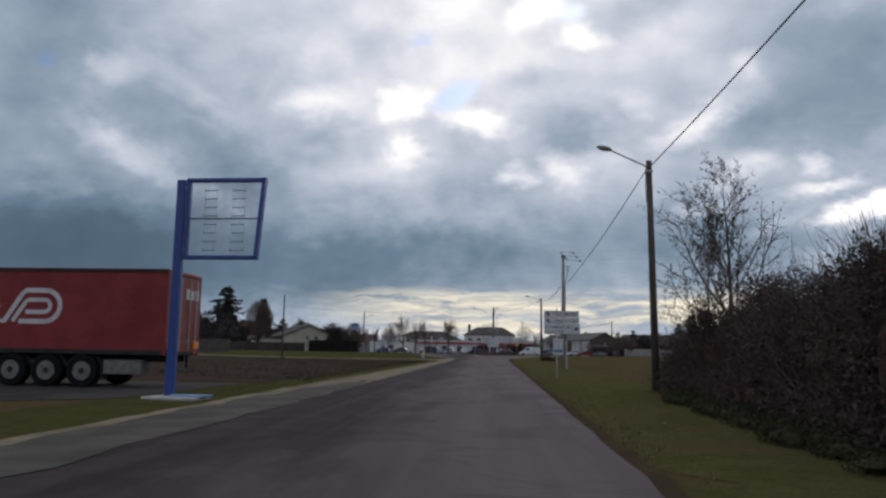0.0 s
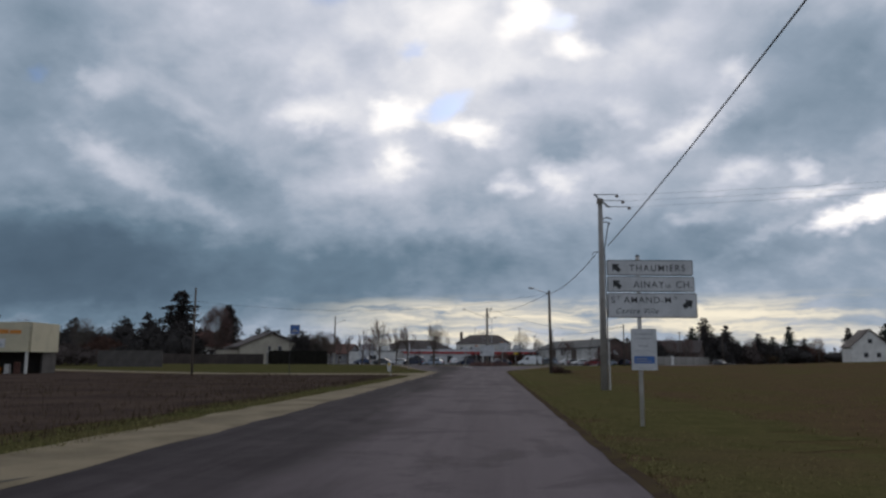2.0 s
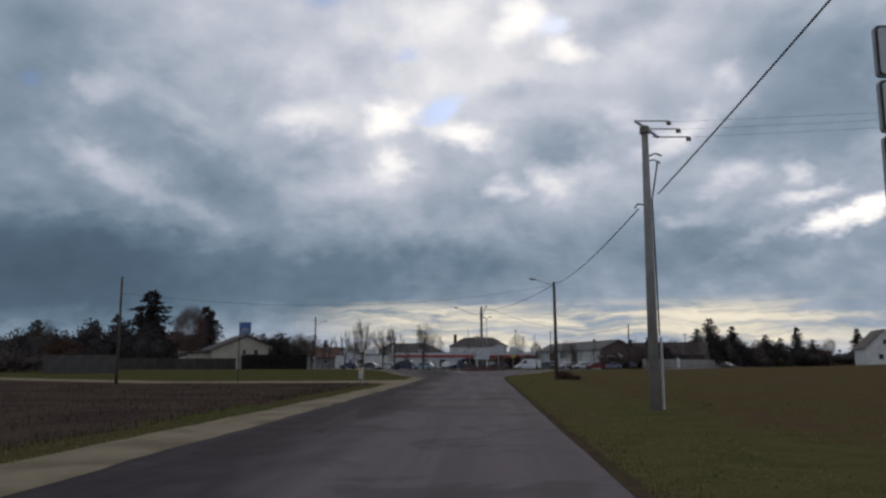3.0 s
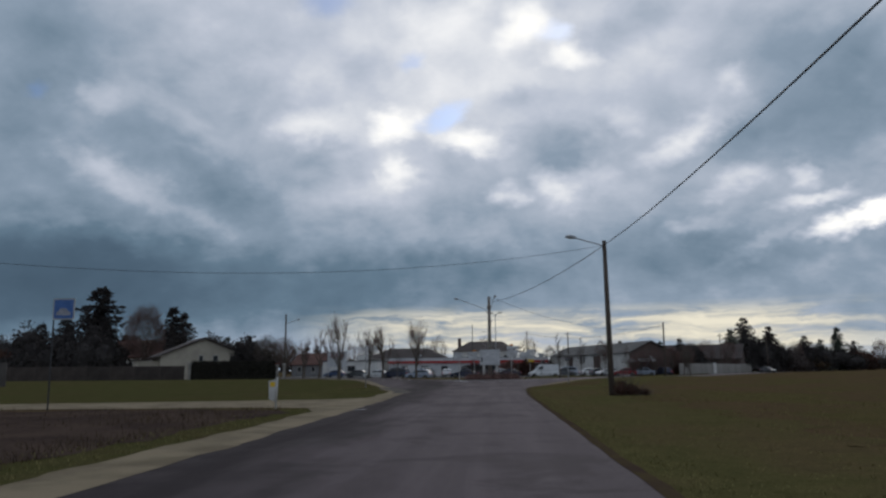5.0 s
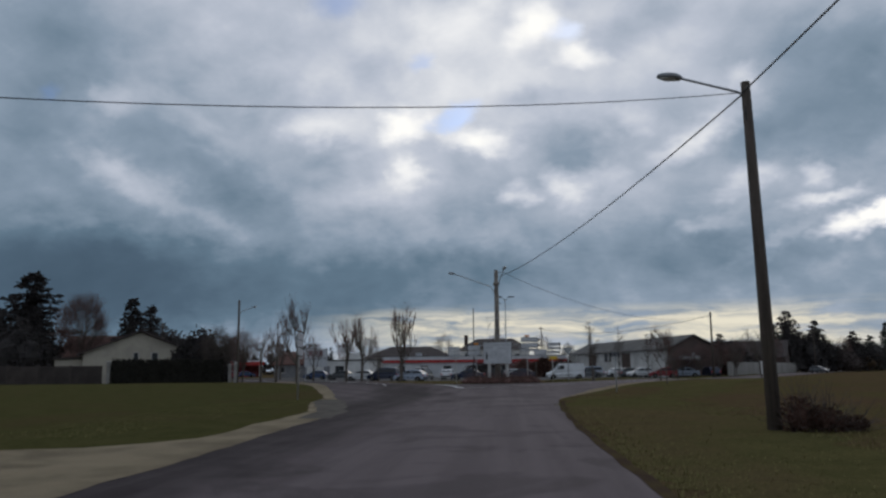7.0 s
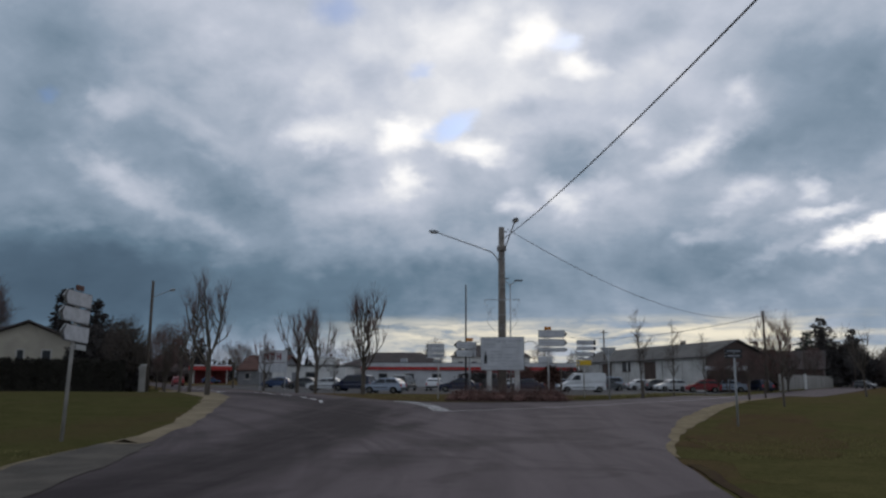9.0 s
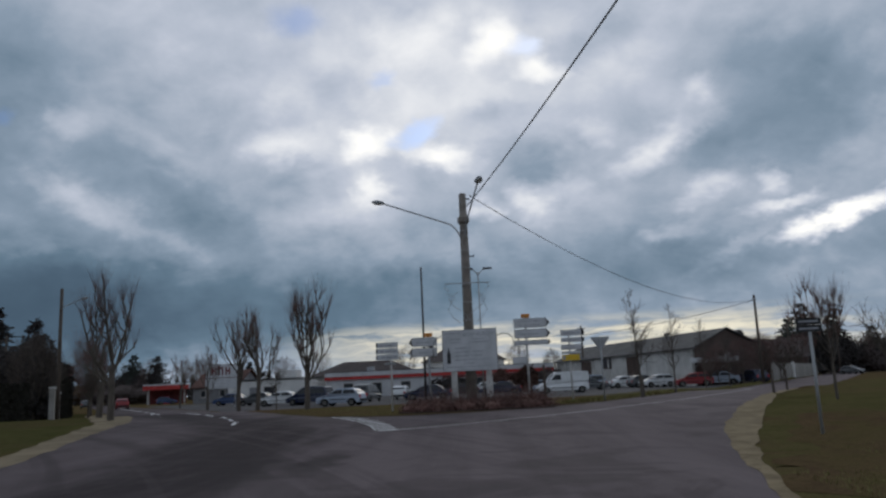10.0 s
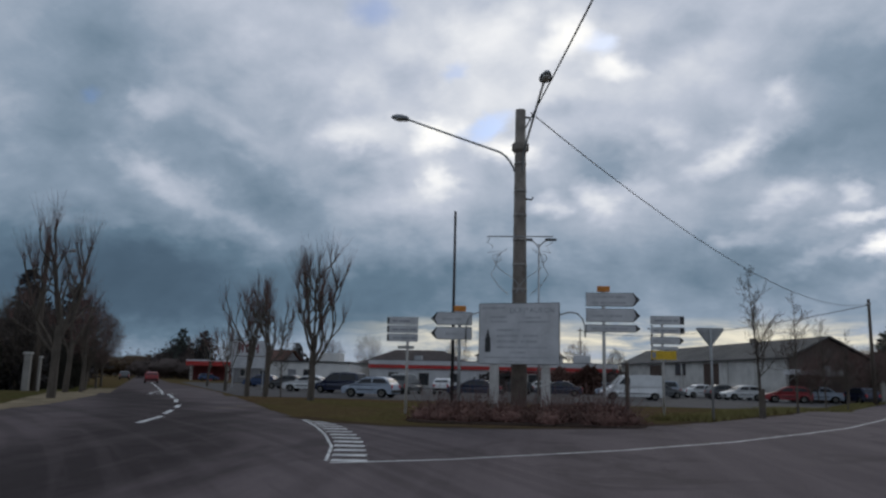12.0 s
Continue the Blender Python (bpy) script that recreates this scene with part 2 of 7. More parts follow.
def asphalt_mat(name, base, patch=0.5, lane=False):
    m = bpy.data.materials.new(name)
    m.use_nodes = True
    N = Nodes(m.node_tree)
    at = N.add("ShaderNodeTexCoord").outputs["Object"]
    stone = N.noise(at, 60.0, 2.0, 0.7)
    lengthwise = N.noise(N.vec("MULTIPLY", at, (1.1, 0.045, 1)), 1.0, 4.0, 0.6, 0.5)
    stain = N.noise(at, 0.35, 6.0, 0.65, 0.8)
    col = N.mix(N.remap(lengthwise, 0.35, 0.65), tuple(c * 1.08 for c in base), tuple(c * 0.82 for c in base))
    col = N.mix(N.math("MULTIPLY", N.remap(stain, 0.50, 0.62), patch), col, tuple(c * 0.42 for c in base))
    col = N.mix(N.math("MULTIPLY", N.remap(stone, 0.45, 0.75), 0.45), col, tuple(c * 1.9 for c in base))
    if lane:
        # the tyre-blackened lane: everything left of a line that bends with the road
        part_xyz = N.add("ShaderNodeSeparateXYZ")
        N.put(at, part_xyz.inputs[0])
        edge = N.ramp(N.math("DIVIDE", part_xyz.outputs[1], 180.0), [(y / 180.0, ((x + 31.0) / 31.0,) * 3) for y, x in LANE])
        off = N.math("SUBTRACT", part_xyz.outputs[0], N.math("SUBTRACT", N.math("MULTIPLY", edge, 31.0), 31.0))
        outer = N.ramp(N.math("DIVIDE", part_xyz.outputs[1], 180.0), [(y / 180.0, ((x + 31.0) / 31.0,) * 3) for y, x in LANE_OUT])
        out = N.math("SUBTRACT", part_xyz.outputs[0], N.math("SUBTRACT", N.math("MULTIPLY", outer, 31.0), 31.0))
        out = N.math("ADD", out, N.math("MULTIPLY", N.math("SUBTRACT", N.noise(at, 0.5, 5.0, 0.6, 0.6), 0.5), 2.4))
        off = N.math("ADD", off, N.math("MULTIPLY", N.math("SUBTRACT", N.noise(N.vec("MULTIPLY", at, (1.0, 0.25, 1)), 0.45, 5.0, 0.6, 0.6), 0.5), 5.0))
        track = N.noise(N.vec("MULTIPLY", at, (1.5, 0.06, 1)), 1.0, 5.0, 0.62, 0.6)
        blot = N.noise(at, 1.1, 5.0, 0.62, 0.5)
        worn = N.remap(N.math("ADD", N.math("MULTIPLY", track, 0.6), N.math("MULTIPLY", blot, 0.4)), 0.36, 0.60, 0.72, 1.0)
        col = N.mix(N.math("MULTIPLY", N.math("MULTIPLY", N.remap(off, -1.3, 1.3, 0.92, 0.0), N.remap(out, -1.0, 0.8, 0.35, 1.0)), worn), col, (0.025, 0.0192, 0.0202))
        # old tyre arcs that sweep round the fork
        far = N.vec("LENGTH", N.vec("MULTIPLY", N.vec("SUBTRACT", at, (-40.0, 108.0, 0)), (1, 1, 0)))
        ring = N.noise(N.vec("ADD", N.vec("MULTIPLY", at, (0.05, 0.05, 0)), N.math("MULTIPLY", far, 0.62)), 1.0, 4.0, 0.6, 0.5)
        here = N.math("MULTIPLY", N.remap(ring, 0.47, 0.60), N.remap(part_xyz.outputs[1], 108.0, 120.0, 0.0, 0.42))
        col = N.mix(N.math("MULTIPLY", here, N.remap(part_xyz.outputs[0], -4.0, 3.0, 1.0, 0.25)), col, tuple(c * 0.30 for c in base))
        paler = N.math("MULTIPLY", N.remap(ring, 0.46, 0.36), N.remap(part_xyz.outputs[1], 112.0, 124.0, 0.0, 0.16))
        col = N.mix(paler, col, tuple(c * 1.1 for c in base))
        # oil and damp patches
        smear = N.vec("ADD", at, N.vec("MULTIPLY", N.vec("SUBTRACT", rough_at(N, at, 1.6), (0.5, 0.5, 0.5)), (1.3, 1.9, 0)))
        for sx, sy, rx, ry, dark in PATCHES:
            away = N.vec("LENGTH", N.vec("MULTIPLY", N.vec("SUBTRACT", smear, (sx, sy, 0)), (1 / rx, 1 / ry, 0)))
            col = N.mix(N.remap(away, 0.3, 1.3, dark, 0.0), col, tuple(c * 0.28 for c in base))
    b = N.add("ShaderNodeBsdfPrincipled")
    N.put(col, b.inputs["Base Color"])
    N.put(N.remap(stain, 0.3, 0.7, 1.0, 0.9, False), b.inputs["Roughness"])
    b.inputs["Specular IOR Level"].default_value = 0.08
    bp = N.add("ShaderNodeBump")
    bp.inputs["Strength"].default_value, bp.inputs["Distance"].default_value = 0.5, 0.008
    N.put(stone, bp.inputs["Height"])
    N.put(bp.outputs[0], b.inputs["Normal"])
    N.put(b.outputs[0], N.add("ShaderNodeOutputMaterial").inputs[0])
    return m


def glass_mat(name, color, rough=0.06, gloss=0.9):
    m = bpy.data.materials.new(name)
    m.use_nodes = True
    b = m.node_tree.nodes["Principled BSDF"]
    b.inputs["Base Color"].default_value = (*color, 1)
    b.inputs["Roughness"].default_value, b.inputs["Specular IOR Level"].default_value = rough, gloss
    return m


M = dict(
    grass=grass_mat("mown_grass", ((0.102, 0.092, 0.038), (0.129, 0.113, 0.047)), ((0.151, 0.109, 0.056), (0.117, 0.087, 0.046)), 0.44, 0.63),
    # left grass: a darker copy, the view's dimmer left side put into its colour
    lawn=grass_mat("dimmed_left_grass", ((0.078, 0.076, 0.030), (0.100, 0.092, 0.038)), ((0.118, 0.088, 0.044), (0.090, 0.071, 0.036)), 0.47, 0.66),
    meadow=grass_mat("winter_meadow", ((0.105, 0.087, 0.037), (0.131, 0.106, 0.046)), ((0.146, 0.095, 0.055), (0.114, 0.075, 0.045)), 0.39, 0.58),
    soil=surf("ploughed_soil", (0.074, 0.053, 0.043), 0.95, 0.4, 0.35, 7.0, 1.0, tint=(0.038, 0.028, 0.025), dist=0.12, alpha_spec=0.0),
    gravel=surf("sandy_gravel", (0.217, 0.175, 0.116), 0.95, 0.35, 0.7, 45.0, 0.6, tint=(0.108, 0.087, 0.058), alpha_spec=0.05),
    dirtygravel=surf("trodden_grey_gravel", (0.082, 0.071, 0.058), 0.95, 0.35, 0.9, 40.0, 0.6, tint=(0.044, 0.038, 0.033), alpha_spec=0.15),
    earth=surf("bare_edge_earth", (0.056, 0.039, 0.029), 0.95, 0.35, 1.2, 30.0, 0.7, tint=(0.080, 0.062, 0.030), alpha_spec=0.0),
    asphalt=asphalt_mat("worn_asphalt", (0.121, 0.098, 0.101), 0.6, True),
    # truck yard: a darker asphalt than the car park's
    yarddark=asphalt_mat("dark_yard_asphalt", (0.056, 0.050, 0.047), 0.6),
    yard=asphalt_mat("yard_asphalt", (0.086, 0.082, 0.083), 0.6),
    paint_white=surf("road_paint", (0.56, 0.56, 0.55), 0.7, 0.35, 2.5, 30.0, 0.2, tint=(0.26, 0.26, 0.26)),
    wood=surf("weathered_pole_wood", (0.085, 0.066, 0.052), 0.9, 0.4, 2.0, 30.0, 0.6, stretch=(4, 4, 0.35)),
    concrete=surf("pole_concrete", (0.26, 0.245, 0.225), 0.9, 0.25, 1.5, 35.0, 0.4),
    darkconcrete=surf("stained_concrete", (0.20, 0.175, 0.15), 0.9, 0.4, 2.2, 30.0, 0.5),
    steel=surf("galvanised_steel", (0.36, 0.37, 0.38), 0.5, 0.2, 3.0, 40.0, 0.1, metal=0.7),
    blackmetal=surf("black_painted_metal", (0.022, 0.022, 0.024), 0.55, 0.3, 4.0, 50.0, 0.1),
    cable=surf("black_cable", (0.018, 0.018, 0.019), 0.6, 0.2, 5.0, 60.0, 0.0),
    lampgrey=surf("lamp_grey_enamel", (0.24, 0.25, 0.26), 0.45, 0.2, 4.0, 40.0, 0.05),
    lens=glass_mat("lamp_lens", (0.55, 0.55, 0.52), 0.15),
    blue=surf("blue_paint", (0.017, 0.047, 0.21), 0.45, 0.3, 2.0, 30.0, 0.1, tint=(0.014, 0.040, 0.19)),
    signwhite=surf("sign_white_sheet", (0.51, 0.52, 0.53), 0.5, 0.18, 1.6, 25.0, 0.04, tint=(0.39, 0.40, 0.41)),
    signblack=surf("sign_black_film", (0.020, 0.020, 0.022), 0.5, 0.15, 4.0, 40.0, 0.0),
    signgrey=surf("sign_back_grey", (0.30, 0.31, 0.31), 0.5, 0.15, 2.0, 30.0, 0.05, metal=0.3),
    faded=surf("faded_print_grey", (0.30, 0.31, 0.34), 0.6, 0.25, 5.0, 40.0, 0.0),
    faint=surf("faint_worn_print_shaded_plate", (0.40, 0.41, 0.43), 0.6, 0.25, 5.0, 40.0, 0.0),
    postwhite=surf("white_painted_post", (0.46, 0.45, 0.43), 0.65, 0.3, 2.0, 30.0, 0.1, tint=(0.30, 0.285, 0.26)),
    signblue=surf("sign_blue_film", (0.045, 0.13, 0.36), 0.5, 0.2, 3.0, 30.0, 0.0),
    orange=surf("orange_cap", (0.55, 0.20, 0.025), 0.6, 0.2, 4.0, 30.0, 0.0),
    yellow=surf("yellow_sign_film", (0.72, 0.46, 0.02), 0.5, 0.2, 3.0, 30.0, 0.0),
    bark=surf("grey_bark", (0.095, 0.078, 0.062), 0.95, 0.4, 3.0, 30.0, 0.8, stretch=(2, 2, 0.5)),
    twig=surf("bare_twigs", (0.085, 0.066, 0.055), 0.95, 0.3, 3.0, 30.0, 0.0),
    redtwig=surf("reddish_bare_twigs", (0.135, 0.080, 0.070), 0.95, 0.3, 3.0, 30.0, 0.0),
    needles=surf("dark_needles", (0.044, 0.039, 0.036), 0.9, 0.5, 1.2, 12.0, 0.0, tint=(0.028, 0.025, 0.026), alpha_spec=0.2),
    needlesblue=surf("grey_green_needles", (0.046, 0.054, 0.044), 0.9, 0.5, 1.2, 12.0, 0.0, tint=(0.028, 0.032, 0.030), alpha_spec=0.2),
    hedge=surf("hedge_leaves", (0.082, 0.068, 0.062), 0.95, 0.4, 2.0, 12.0, 0.0, tint=(0.074, 0.058, 0.055), alpha_spec=0.0),
    darkhedge=surf("dark_evergreen_leaves", (0.036, 0.034, 0.028), 0.95, 0.4, 2.0, 12.0, 0.0, tint=(0.026, 0.024, 0.021), alpha_spec=0.0),
    dryleaf=surf("dry_brown_leaves", (0.070, 0.046, 0.026), 0.9, 0.5, 2.0, 12.0, 0.0, tint=(0.040, 0.028, 0.018), alpha_spec=0.2),
    palekerb=surf("crumbling_pale_kerb", (0.21, 0.165, 0.10), 0.95, 0.35, 2.2, 40.0, 0.6, tint=(0.11, 0.085, 0.052), alpha_spec=0.05),
    rust=surf("rust_brown_foliage", (0.080, 0.044, 0.034), 0.9, 0.5, 1.2, 12.0, 0.0, tint=(0.034, 0.020, 0.015), alpha_spec=0.1),
    heather=surf("reddish_ground_shrubs", (0.165, 0.090, 0.076), 0.9, 0.5, 2.0, 12.0, 0.0, tint=(0.080, 0.054, 0.042), alpha_spec=0.2),
    weed=surf("green_weeds", (0.044, 0.046, 0.022), 0.9, 0.5, 2.0, 14.0, 0.0, tint=(0.036, 0.030, 0.019), alpha_spec=0.1),
    blade=surf("grass_blades", (0.165, 0.150, 0.062), 0.9, 0.4, 1.0, 8.0, 0.0, tint=(0.150, 0.120, 0.056), alpha_spec=0.0),
)

from mathutils import geometry


# ---- mesh helpers ----
def height(y, x=0.0):
    """The ground: level, with a low rise where the roads meet and a gentle swell over the far meadow."""
    def step(a, b):
        u = min(1.0, max(0.0, (y - a) / (b - a)))
        return u * u * (3 - 2 * u)
    u = min(1.0, max(0.0, (x - 18.0 - 0.517 * max(0.0, y - 139.0)) / 62.0))
    return 0.33 * (step(122, 139) - step(154, 168)) + 1.5 * u * u * (3 - 2 * u) * step(60, 170)


def finish(name, bm, material, smooth=False):
    bmesh.ops.recalc_face_normals(bm, faces=bm.faces)
    me = bpy.data.meshes.new(name)
    bm.to_mesh(me)
    bm.free()
    me.materials.append(material)
    if smooth:
        me.polygons.foreach_set("use_smooth", [True] * len(me.polygons))
    return me


def part(name, bm, material, parent, label="", smooth=False):
    ob = new(name, finish(name, bm, material, smooth))
    ob.parent = parent
    return tagged(ob, label)


def solid(name, bm, material, label, category, at=None, group="", kind="", smooth=False):
    ob = new(name, finish(name, bm, material, smooth))
    if at is not None:
        ob.matrix_basis = at
    return tagged(ob, label, category, group, kind)


def thing(name, label, category, at=None, group="", kind=""):
    ob = new(name)
    ob.empty_display_size = 0.2
    if at is not None:
        ob.matrix_basis = at
    return tagged(ob, label, category, group, kind)


def stand(x, y, turn=0.0, z=0.0):
    return pose(x, y, height(y, x) + z, 0, 0, turn)


def box(x0, x1, y0, y1, z0, z1, bevel=0.0, bm=None):
    bm = bm or bmesh.new()
    m = Matrix.LocRotScale(((x0 + x1) / 2, (y0 + y1) / 2, (z0 + z1) / 2), None, (x1 - x0, y1 - y0, z1 - z0))
    made = bmesh.ops.create_cube(bm, size=1.0, matrix=m)["verts"]
    if bevel:
        edges = list({e for v in made for e in v.link_edges})
        bmesh.ops.bevel(bm, geom=edges, offset=bevel, segments=1, affect="EDGES")
    return bm


def tube(points, radii, n=10, bm=None, cap=True):
    """A round bar along points."""
    bm = bm or bmesh.new()
    pts = [Vector(p) for p in points]
    if isinstance(radii, (int, float)):
        radii = [radii] * len(pts)
    rings, side = [], None
    for i, p in enumerate(pts):
        d = (pts[min(i + 1, len(pts) - 1)] - pts[max(i - 1, 0)]).normalized()
        if side is None:
            side = d.cross((0, 0, 1) if abs(d.z) < 0.9 else (1, 0, 0)).normalized()
        side = (side - d * side.dot(d)).normalized()
        up = d.cross(side)
        rings.append([bm.verts.new(p + (side * math.cos(2 * math.pi * k / n) + up * math.sin(2 * math.pi * k / n)) * radii[i]) for k in range(n)])
    for a, b in zip(rings, rings[1:]):
        for k in range(n):
            bm.faces.new((a[k], a[(k + 1) % n], b[(k + 1) % n], b[k]))
    if cap:
        bm.faces.new(rings[0][::-1])
        bm.faces.new(rings[-1])
    return bm


def prism(outline, axis, a, b, bm=None):
    """An outline in the plane across an axis, thickened from a to b."""
    bm = bm or bmesh.new()
    def put(u, v, w):
        return {"x": (w, u, v), "y": (u, w, v), "z": (u, v, w)}[axis]
    lo = [bm.verts.new(put(u, v, a)) for u, v in outline]
    hi = [bm.verts.new(put(u, v, b)) for u, v in outline]
    n = len(outline)
    bm.faces.new(lo)
    bm.faces.new(hi[::-1])
    for i in range(n):
        bm.faces.new((lo[i], lo[(i + 1) % n], hi[(i + 1) % n], hi[i]))
    return bm


def rounded(x0, x1, z0, z1, r, n=4):
    out = []
    for cx, cz, a in ((x1 - r, z1 - r, 0), (x0 + r, z1 - r, 90), (x0 + r, z0 + r, 180), (x1 - r, z0 + r, 270)):
        out += [(cx + r * math.cos(radians(a + 90 * k / n)), cz + r * math.sin(radians(a + 90 * k / n))) for k in range(n + 1)]
    return out


def sheet(outline, above, ragged=0.0, step=0.8):
    """A patch of ground that follows the rise; ragged: how far its edge wanders."""
    pts, n = [], len(outline)
    for i in range(n):
        a, b = Vector(outline[i]), Vector(outline[(i + 1) % n])
        long = (b - a).length
        parts = max(1, min(160, int(long / step))) if ragged else 1
        for k in range(parts):
            p = a.lerp(b, k / parts)
            if ragged:
                p = p + Vector((noise.noise((p.x * 0.7, p.y * 0.7, 3.1)), noise.noise((p.x * 0.7, p.y * 0.7, 9.4)))) * ragged + Vector((noise.noise((p.x * 3, p.y * 3, 5.1)), 0)) * ragged * 0.5
            pts.append(p)
    bm = bmesh.new()
    corner = [bm.verts.new((p.x, p.y, 0)) for p in pts]
    for tri in geometry.tessellate_polygon([[Vector((p.x, p.y, 0)) for p in pts]]):
        if len(set(tri)) == 3:
            bm.faces.new([corner[k] for k in tri])
    for y in (122, 125, 127, 129, 131, 133, 136, 139, 154, 157, 160, 162, 165, 168):
        bmesh.ops.bisect_plane(bm, geom=bm.verts[:] + bm.edges[:] + bm.faces[:], plane_co=(0, y, 0), plane_no=(0, 1, 0))
    bmesh.ops.triangulate(bm, faces=bm.faces[:])
    for v in bm.verts:
        v.co.z = height(v.co.y) + above
    for f in bm.faces:
        if f.normal.z < 0:
            f.normal_flip()
    return bm


def flat(name, outline, above, material, label, category, ragged=0.0, step=0.8):
    bm = sheet(outline, above, ragged, step)
    me = bpy.data.meshes.new(name)
    bm.to_mesh(me)
    bm.free()
    me.materials.append(material)
    me.update()
    return tagged(new(name, me), label, category, kind="structure")


def band(line, wide, above):
    """An outline along a line of points, wide metres across."""
    left, right = [], []
    for i, p in enumerate(line):
        a, b = Vector(line[max(0, i - 1)]), Vector(line[min(len(line) - 1, i + 1)])
        d = (b - a).normalized()
        s = Vector((-d.y, d.x)) * wide / 2
        left.append(Vector(p) + s)
        right.append(Vector(p) - s)
    return left + right[::-1]


# ---- ground, roads ----
ys = [-900, -200, -60, 0, 60, 75, 90, 105, 122, 125, 127, 129, 131, 133, 136, 139, 146, 154, 157, 160, 162, 165, 168, 180, 195, 210, 225, 240, 260, 280, 300, 330, 360, 400, 500, 1200, 4000]
xs = [-4000, -1200, -400, -120, -40, 0, 10, 18, 26, 34, 42, 50, 60, 70, 80, 90, 100, 115, 130, 150, 175, 200, 250, 300, 400, 1200, 4000]
bm = bmesh.new()
grid = [[bm.verts.new((x, y, height(y, x))) for x in xs] for y in ys]
for i in range(len(ys) - 1):
    for j in range(len(xs) - 1):
        bm.faces.new((grid[i][j], grid[i][j + 1], grid[i + 1][j + 1], grid[i + 1][j]))
solid("ground", bm, M["meadow"], "olive-brown winter meadow reaching flat to the horizon", "ground", kind="structure")

LEFT = [(-5.0, -80), (-5.05, 60), (-5.1, 96), (-5.3, 101), (-5.5, 107), (-6.3, 111.5), (-7.2, 115.5), (-8.0, 118.5), (-8.9, 122.1), (-9.7, 125.7), (-12.4, 135.5), (-14.6, 142.5), (-18.4, 151.5), (-33, 179.5), (-57, 226), (-150, 405)]
RIGHT = [(1.72, -80), (1.72, 100), (1.9, 108), (2.15, 112.7), (2.35, 116), (2.75, 118.8), (3.35, 121.3), (3.85, 123.4), (4.3, 125.2), (4.9, 127.3), (5.75, 129.8), (7.45, 134), (9.6, 138.6), (11.5, 143), (16.9, 152.6), (40, 196), (130, 368)]
ISLE_L = [(-140, 394), (-49, 222), (-38.5, 204.4), (-22.4, 175), (-12.4, 152.6), (-9.9, 147.5), (-7.6, 142.6)]
ISLE_R = [(3.9, 141.6), (9.5, 150.8), (33, 197.3), (122, 368)]
NOSE = [(-5.6, 138.9), (-4.4, 137.7), (-3.0, 137.2), (-0.6, 137.4), (1.6, 138.6)]
road_line = LEFT + ISLE_L + NOSE + ISLE_R + RIGHT[::-1]
flat("road", road_line, 0.016, M["asphalt"], "worn grey asphalt road that forks at a planted corner", "road", 0.06, 0.7)
verge_r = [(1.6, -80), (1.6, 100), (1.75, 112.7), (2.1, 115.6), (3.4, 121.8), (4.4, 125.4), (8.6, 136.6), (16.9, 152.2), (38, 193), (44, 190), (24, 150), (14, 132), (8.6, 118), (7.0, 108), (6.4, 60), (5.6, -80)]
flat("grass_verge", verge_r, 0.006, M["grass"], "olive mown grass verge along the road edge", "verge", 2.4, 0.7)
flat("grass_verge", [(-6.2, -80), (-6.15, 72), (-6.2, 86.9), (-7.5, 86.9), (-7.6, 78), (-7.7, 64), (-8.0, 56), (-8.4, 27), (-9.5, 16), (-14, -80)], 0.006, M["lawn"], "narrow brownish grass verge beside the gravel shoulder", "verge", 0.4, 1.2)
flat("lawn", [(-7.7, 95.9), (-6.9, 96.7), (-6.3, 97.8), (-6.3, 99.5), (-6.5, 102), (-6.4, 104), (-6.6, 108), (-7.6, 112), (-8.4, 115.5), (-8.6, 117.6), (-9.0, 120.6), (-10.1, 125), (-13.0, 134.5), (-15.9, 142.5), (-21.2, 155.0), (-30, 170), (-40, 190), (-120, 205), (-140, 120), (-50, 108), (-36, 99.5), (-22, 92), (-12, 94.5)], 0.007, M["lawn"], "green lawn between the gravel path and the gardens", "lawn", 0.22, 0.6)
flat("island_lawn", [(-5.9, 139.4), (-3.2, 137.6), (1.2, 138.3), (4.2, 142.4), (9.4, 151), (19, 168), (-18.6, 168), (-12.4, 153)], 0.010, M["meadow"], "worn grass on the corner between the forking roads", "lawn", 0.15, 0.8)
flat("worn_edge", [(-6.3, 139.6), (-4.5, 137.6), (-3.0, 137.05), (-0.6, 137.25), (1.75, 138.5), (4.1, 141.6), (9.7, 150.9), (9.4, 151.2), (3.7, 142.1), (1.4, 139.1), (-0.7, 137.85), (-2.9, 137.7), (-4.1, 138.2), (-5.8, 140.0)], 0.022, M["earth"], "crumbling brown earth edge of the planted corner", "verge", 0.08, 0.4)
flat("gravel_shoulder", [(-4.9, -80), (-4.9, 60), (-5.0, 96), (-5.2, 101), (-5.4, 107), (-6.2, 111.5), (-7.1, 115.5), (-7.9, 118.5), (-8.9, 119.6), (-8.6, 117.6), (-8.4, 115.5), (-7.6, 112), (-6.6, 108), (-6.4, 104), (-6.5, 102), (-6.3, 99.5), (-6.3, 97.8), (-6.9, 96.7), (-7.7, 95.9), (-12, 94.5), (-22, 92), (-36, 99.5), (-50, 110), (-52, 106), (-36, 94.5), (-23, 87), (-13, 87.7), (-8.8, 88.1), (-6.9, 87.5), (-6.2, 85.2), (-6.1, 80), (-6.25, 60), (-6.8, 30), (-6.8, 16), (-7.0, -80)], 0.021, M["gravel"], "pale sandy gravel shoulder and farm path", "gravel", 0.14, 0.5)
